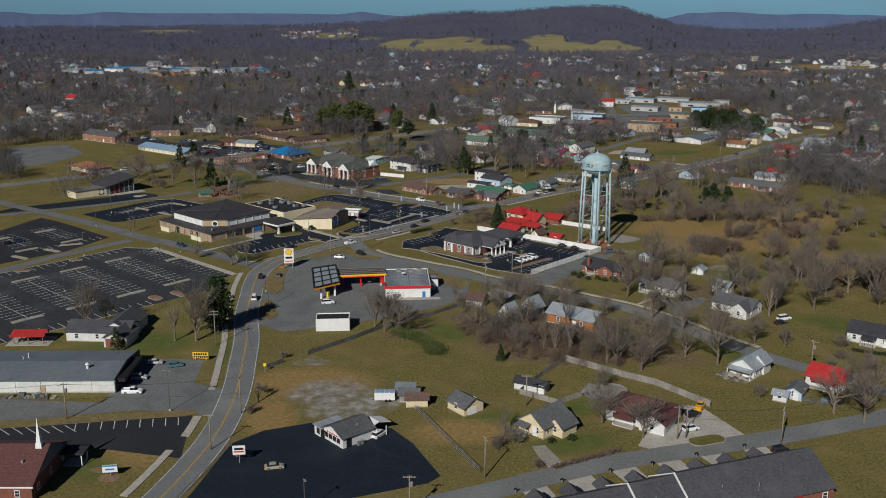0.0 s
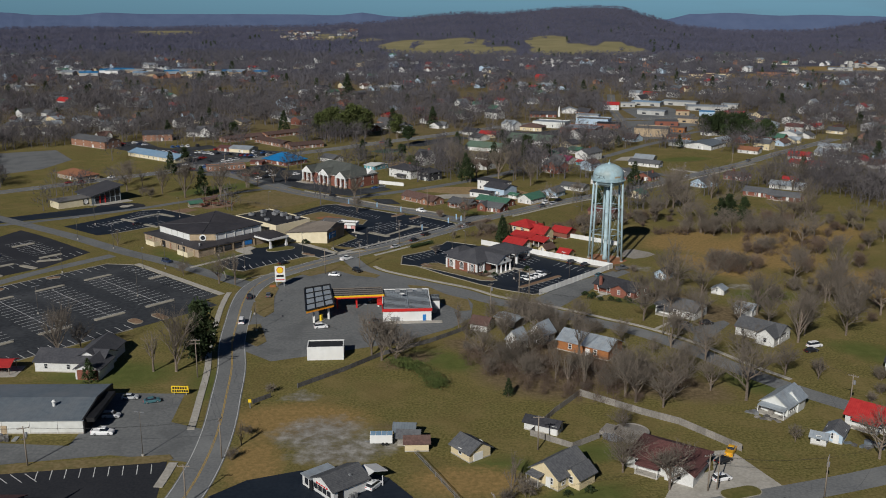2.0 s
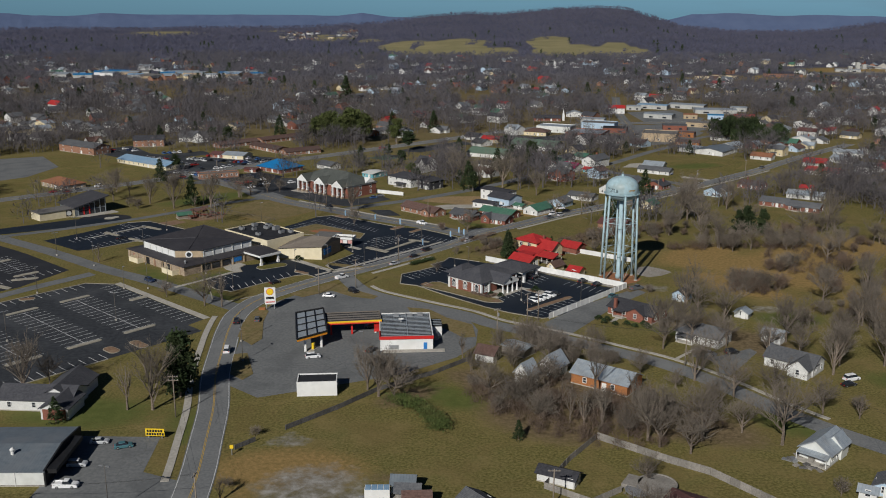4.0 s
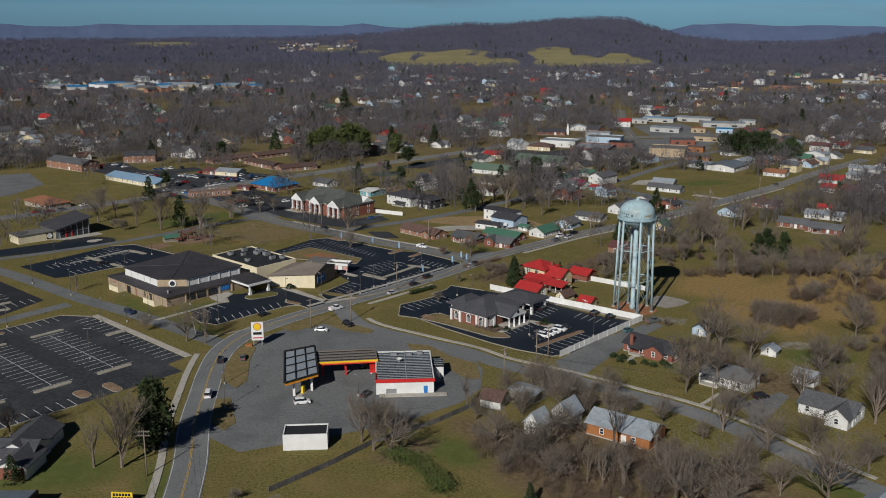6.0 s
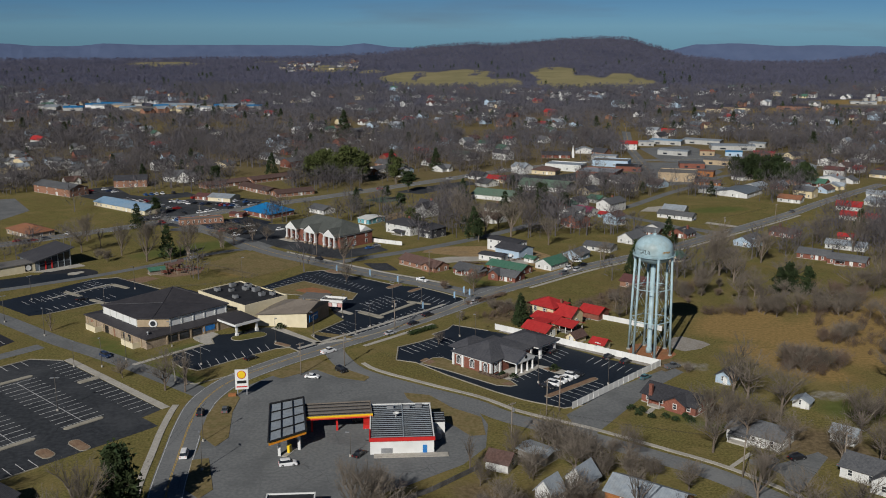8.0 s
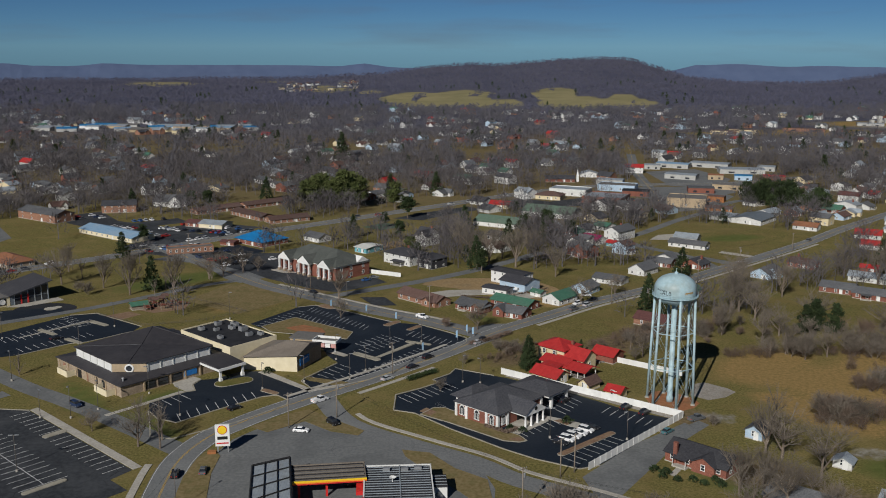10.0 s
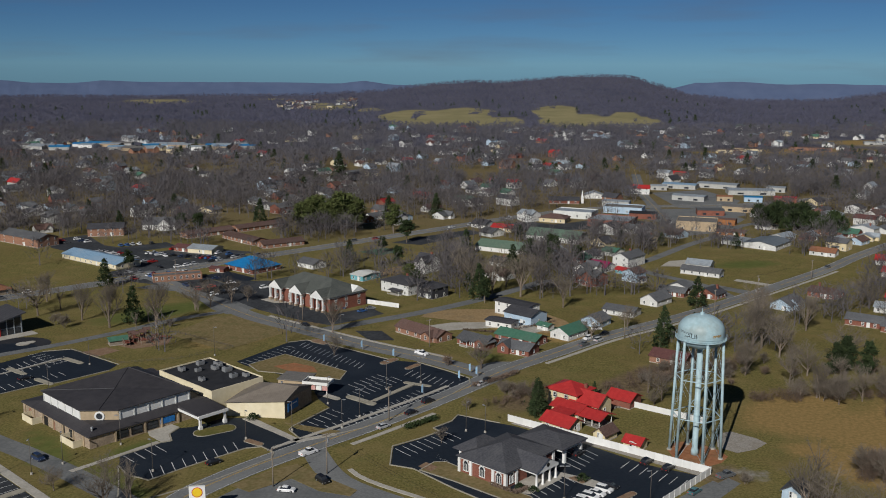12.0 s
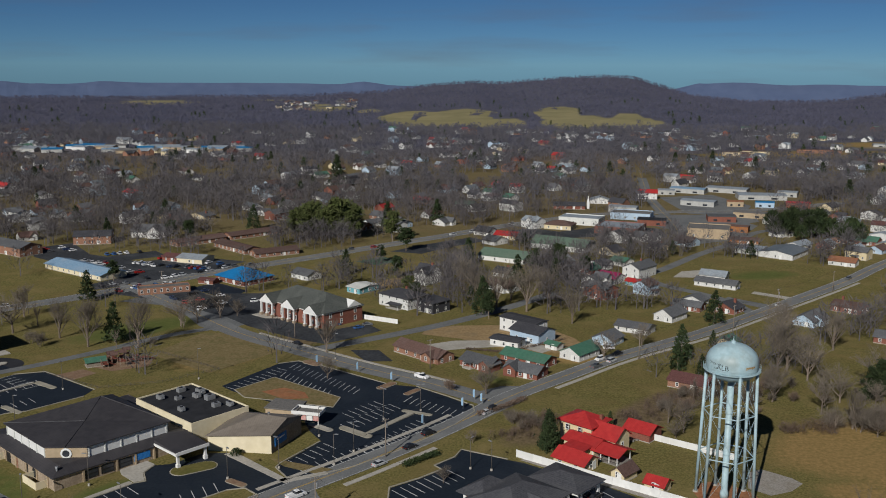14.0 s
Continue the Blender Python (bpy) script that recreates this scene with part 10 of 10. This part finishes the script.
# thickets: pick spots inside a few wild patches
for cx, cy, rx, ry, rot, n, mix in ((24, 256, 24, 8, -40, 16, ("bush", "redbush", "thin", "bush")), (42, 258, 20, 8, -40, 7, ("bush", "redbush", "thin")), (34, 288, 12, 6, -40, 10, ("bush", "tall")), (142, 310, 22, 30, 20, 44, ("oak", "tall", "redbush", "bush")), (70, 425, 26, 8, 45, 16, ("bush", "redbush", "thin")),
                                    (110, 432, 30, 12, 25, 16, ("bush", "redbush", "oak")), (15, 404, 14, 5, 45, 8, ("bush", "redbush")), (-112, 500, 20, 5, 45, 5, ("bush", "thin")), (160, 400, 30, 40, 0, 36, ("oak", "bush", "redbush")), (104, 245, 16, 10, -40, 6, ("bush", "thin"))):
    for k in range(n):
        a, r = random.uniform(0, 6.28), math.sqrt(random.random())
        u, w = rx * r * math.cos(a), ry * r * math.sin(a)
        c, s = math.cos(radians(rot)), math.sin(radians(rot))
        x, y = cx + u * c - w * s, cy + u * s + w * c
        if is_free(x, y, 0.3):
            plant(random.choice(mix), x, y, random.uniform(0.55, 0.95))


def leafy_row(name, pts, w, h, mat, n, label):
    """A hedge of many leaves along a line."""
    s = Shape()
    for k in range(n):
        i = random.randrange(len(pts) - 1)
        p = Vector(pts[i]).lerp(Vector(pts[i + 1]), random.random())
        t = random.random()
        o = Vector((p.x + random.gauss(0, w * 0.3), p.y + random.gauss(0, w * 0.3), gz(p.y) + h * math.sqrt(t)))
        a = Vector((random.gauss(0, 1), random.gauss(0, 1), random.gauss(0, 1))).normalized()
        b = a.cross(Vector((random.gauss(0, 1), random.gauss(0, 1), 1))).normalized()
        l = random.uniform(0.15, 0.4)
        s.face((o - b * l * 0.5, o + b * l * 0.5, o + a * l))
    tagged(new(name, s.mesh(name, mat)), label, "hedge")


leafy_row("hedge", [(-13.5, 259.5), (-8, 256), (-2.5, 247), (-2.0, 243.5)], 4.2, 1.7, HEDGE, 9000, "broad bright green bamboo hedge behind the fence")
leafy_row("hedge", [(23, 178.5), (38, 186.5)], 1.0, 0.8, TWIG_RED, 2200, "low brown clipped hedge along the lawn")
leafy_row("hedge", [(-13, 379), (-5, 386.5)], 1.6, 1.2, NEEDLE, 2600, "clipped green hedge beside the bank lot")
leafy_row("hedge", [(8, 345), (13.5, 340.5), (16, 343)], 1.0, 0.9, TWIG_RED, 1500, "low reddish shrubs along the bank wall")
leafy_row("hedge", [(6, 414), (14, 421), (20, 428)], 1.8, 1.2, TWIG_RED, 2600, "rough brown hedge along the road")
leafy_row("hedge", [(4, 482), (18, 478), (40, 496)], 1.0, 0.8, TWIG_RED, 1800, "row of low brown shrubs beside the gravel drive")
leafy_row("hedge", [(113, 246), (121, 242.5)], 1.0, 0.9, NEEDLE, 1200, "clipped dark hedge in front of the white house")


def woods(name, spots, blades, width, length, mat, label, green=False):
    """Many small leafless crowns in one mesh: thin blades of twigs fanned out over a crown, and a trunk."""
    rng = np.random.default_rng(len(spots))
    sp = np.array(spots)                      # x, y, z, height
    n = len(sp)
    h = sp[:, 3][:, None]
    az = rng.uniform(0, 2 * np.pi, (n, blades))
    t = rng.uniform(0.25, 1.0, (n, blades))
    rad = np.sqrt(rng.uniform(0, 1, (n, blades))) * np.sin(np.pi * (0.12 + 0.85 * t)) ** 0.7 * h * (0.36 if not green else 0.24)
    if green:
        rad = np.sqrt(rng.uniform(0, 1, (n, blades))) * (1.05 - t) * h * 0.34
    base = np.stack([sp[:, 0][:, None] + rad * np.cos(az), sp[:, 1][:, None] + rad * np.sin(az), sp[:, 2][:, None] + t * h * 0.86], 2)
    out = np.stack([np.cos(az) * 0.55, np.sin(az) * 0.55, np.full_like(az, 0.75)], 2) + rng.normal(0, 0.35, (n, blades, 3))
    out /= np.linalg.norm(out, axis=2, keepdims=True)
    side = np.cross(out, rng.normal(0, 1, (n, blades, 3)))
    side /= np.linalg.norm(side, axis=2, keepdims=True)
    L = (length * rng.uniform(0.6, 1.3, (n, blades)) * h / 10)[:, :, None]
    w = (width * rng.uniform(0.6, 1.3, (n, blades)) * h / 10)[:, :, None]
    tri = np.stack([base - side * w, base + side * w, base + out * L], 2).reshape(-1, 3)
    foot = np.stack([np.stack([sp[:, 0] - 0.018 * sp[:, 3], sp[:, 1], sp[:, 2] - 0.3], 1), np.stack([sp[:, 0] + 0.018 * sp[:, 3], sp[:, 1], sp[:, 2] - 0.3], 1), np.stack([sp[:, 0], sp[:, 1], sp[:, 2] + 0.8 * sp[:, 3]], 1)], 1).reshape(-1, 3)
    v = np.concatenate([tri, foot])
    m = len(v) // 3
    me = bpy.data.meshes.new(name)
    me.vertices.add(len(v))
    me.vertices.foreach_set("co", v.ravel().astype(np.float32))
    me.loops.add(len(v))
    me.loops.foreach_set("vertex_index", np.arange(len(v), dtype=np.int32))
    me.polygons.add(m)
    me.polygons.foreach_set("loop_start", np.arange(0, 3 * m, 3, dtype=np.int32))
    me.polygons.foreach_set("loop_total", np.full(m, 3, dtype=np.int32))
    me.update(calc_edges=True)
    me.validate()
    me.materials.append(mat)
    tagged(new(name, me), label, "trees", "", "stuff")


def scatter(n, y0, y1, power, hmin, hmax, gap, left=-0.50, right=0.56, test=None):
    out = []
    tries = 0
    while len(out) < n and tries < n * 4:
        tries += 1
        y = y0 + (y1 - y0) * random.random() ** power
        x = random.uniform(left, right) * y
        if y < 1000 and not is_free(x, y, gap):
            continue
        if test and not test(x, y):
            continue
        out.append((x, y, terrain(x, y), random.uniform(hmin, hmax)))
    return out


def town_open(x, y):
    """Open lawns and fields, left free of woods."""
    if y < 900 and noise.noise((x / 45, y / 45, 5)) < -0.24:
        return False
    for cx, cy, rx, ry, rot in ((112, 385, 70, 60, 0), (150, 460, 40, 40, 0), (150, 620, 42, 36, -20), (-85, 475, 30, 30, 0), (-60, 545, 45, 30, -40), (5, 480, 50, 30, 0), (40, 850, 40, 26, 0), (-20, 600, 30, 15, 40), (-140, 470, 40, 40, 0), (-170, 600, 30, 22, 0), (-205, 560, 55, 50, 0), (-235, 630, 50, 40, 0), (-150, 610, 45, 30, 0), (160, 740, 40, 50, 0), (75, 735, 45, 30, 0), (-31, 633, 34, 26, 40), (-14, 672, 34, 24, 40), (-90, 600, 30, 24, 0), (-125, 505, 75, 48, 40), (-168, 560, 40, 26, 40), (60, 508, 38, 36, 0), (115, 520, 60, 36, 40), (112, 585, 50, 46, 20), (145, 560, 50, 45, 0), (60, 480, 50, 30, 40), (84, 590, 24, 20, 0), (-30, 500, 40, 26, 42), (-5, 500, 30, 30, 0)):
        if blob(x, y, cx, cy, rx, ry, rot) > 0.2:
            return False
    for line, w in ((HIGHWAY, 15), (MAIN, 18), (TOWN, 14), (COURT, 12)):
        if along(line, x, y + 4) < w or line is HIGHWAY and along(line, x, y + 12) < 17:
            return False
    return is_free(x, y + 9, 0) and is_free(x, y + 5, 0)


random.seed(31)
woods("town_trees", scatter(3300, 450, 950, 0.95, 8, 16, 1.5, test=town_open), 96, 0.092, 2.4, WOODS, "grey-brown leafless trees among the houses")
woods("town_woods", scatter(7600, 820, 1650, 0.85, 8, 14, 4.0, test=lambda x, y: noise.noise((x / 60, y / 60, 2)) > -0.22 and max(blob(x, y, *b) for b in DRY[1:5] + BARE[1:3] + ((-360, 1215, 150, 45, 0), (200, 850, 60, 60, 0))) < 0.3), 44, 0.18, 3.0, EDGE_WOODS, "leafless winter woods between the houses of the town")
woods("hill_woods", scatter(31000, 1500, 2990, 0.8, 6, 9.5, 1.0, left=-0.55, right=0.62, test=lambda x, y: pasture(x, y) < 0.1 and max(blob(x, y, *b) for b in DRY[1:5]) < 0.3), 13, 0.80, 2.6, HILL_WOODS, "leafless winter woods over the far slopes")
woods("town_evergreens", scatter(110, 500, 1150, 0.9, 8, 16, 2.0, test=town_open), 300, 0.17, 1.4, NEEDLE, "scattered dark evergreen trees in the town", True)
woods("far_evergreens", scatter(280, 1000, 2300, 0.9, 8, 13, 1.0, test=lambda x, y: pasture(x, y) < 0.1 and noise.noise((x / 120, y / 120, 8)) > 0.1), 60, 0.4, 2.2, NEEDLE, "scattered dark evergreen trees over the far slopes", True)
for cx, cy, n, hh, mt in ((208, 722, 22, 15, NEEDLE), (222, 706, 12, 13, NEEDLE)):
    sp = [(cx + random.gauss(0, 9), cy + random.gauss(0, 7), -4.0, hh * random.uniform(0.8, 1.15)) for _ in range(n)]
    woods("pine_grove", sp, 420, 0.26, 1.6, mt, "grove of tall green pines in the town", False)

# single evergreens that stand out among the houses
for x, y, h in ((-37.8, 727, 17), (-8.5, 757, 15), (-92, 939, 26), (-26, 603, 11), (-24.5, 669, 13), (12, 536, 15), (8.5, 635, 14), (52, 616, 12), (-197, 700, 14), (-150, 700, 13), (-162, 706, 11), (-120, 735, 15), (-158, 596, 9), (-36, 640, 9), (30, 590, 14), (64, 610, 11)):
    plant("cedar" if h > 13 else "darkpine", x, y, h / (9.0 if h > 13 else 13.0))
for k in range(26):
    # the pine grove beyond the highway
    x, y = -72 + random.gauss(0, 15), 708 + random.gauss(0, 6)
    if is_free(x, y, 0.5):
        plant("pine", x, y, random.uniform(1.0, 1.45))
for x, y in ((46.0, 319.0), (48.2, 317.7), (53.5, 314.0), (55.5, 312.2), (59.0, 311.4)):
    plant("hedgebush", x, y, 1.1)
for x, y, sc in ((99.5, 347.5, 1.9), (105, 347, 1.7), (98, 350.5, 1.8), (120, 372, 1.6), (125, 375.5, 1.5), (106.5, 402.5, 1.6), (113, 404.5, 1.7), (100.5, 404.5, 1.5), (130, 357, 1.6), (116, 324, 1.3), (106, 313, 1.3)):
    plant("bush", x, y, sc)
# low brush between the fence and the old houses, and along the edges of the field
brush = []
for cx, cy, rx, ry, rot, n in ((26, 250, 26, 11, -35, 170), (44, 256, 24, 8, -38, 90), (103, 348, 9, 5, 0, 30), (112, 404, 26, 4, 5, 60), (60, 420, 30, 6, 45, 60), (132, 380, 14, 26, 0, 60), (18, 402, 12, 5, 45, 30), (112, 318, 14, 8, 20, 24)):
    for k in range(n):
        a, r = random.uniform(0, 6.28), math.sqrt(random.random())
        u, w = rx * r * math.cos(a), ry * r * math.sin(a)
        x, y = cx + u * math.cos(radians(rot)) - w * math.sin(radians(rot)), cy + u * math.sin(radians(rot)) + w * math.cos(radians(rot))
        if is_free(x, y, 0.6):
            brush.append((x, y, gz(y) - 0.3, random.uniform(1.6, 4.2)))
woods("brushwood", brush, 115, 0.10, 3.6, TWIG_RED, "tangled leafless brush behind the yards and along the field")
plant("cedar", 15.5, 238.5, 0.55)
plant("cedar", 23.5, 390.8, 1.0)
plant("cedar", 22.5, 389.2, 0.85)
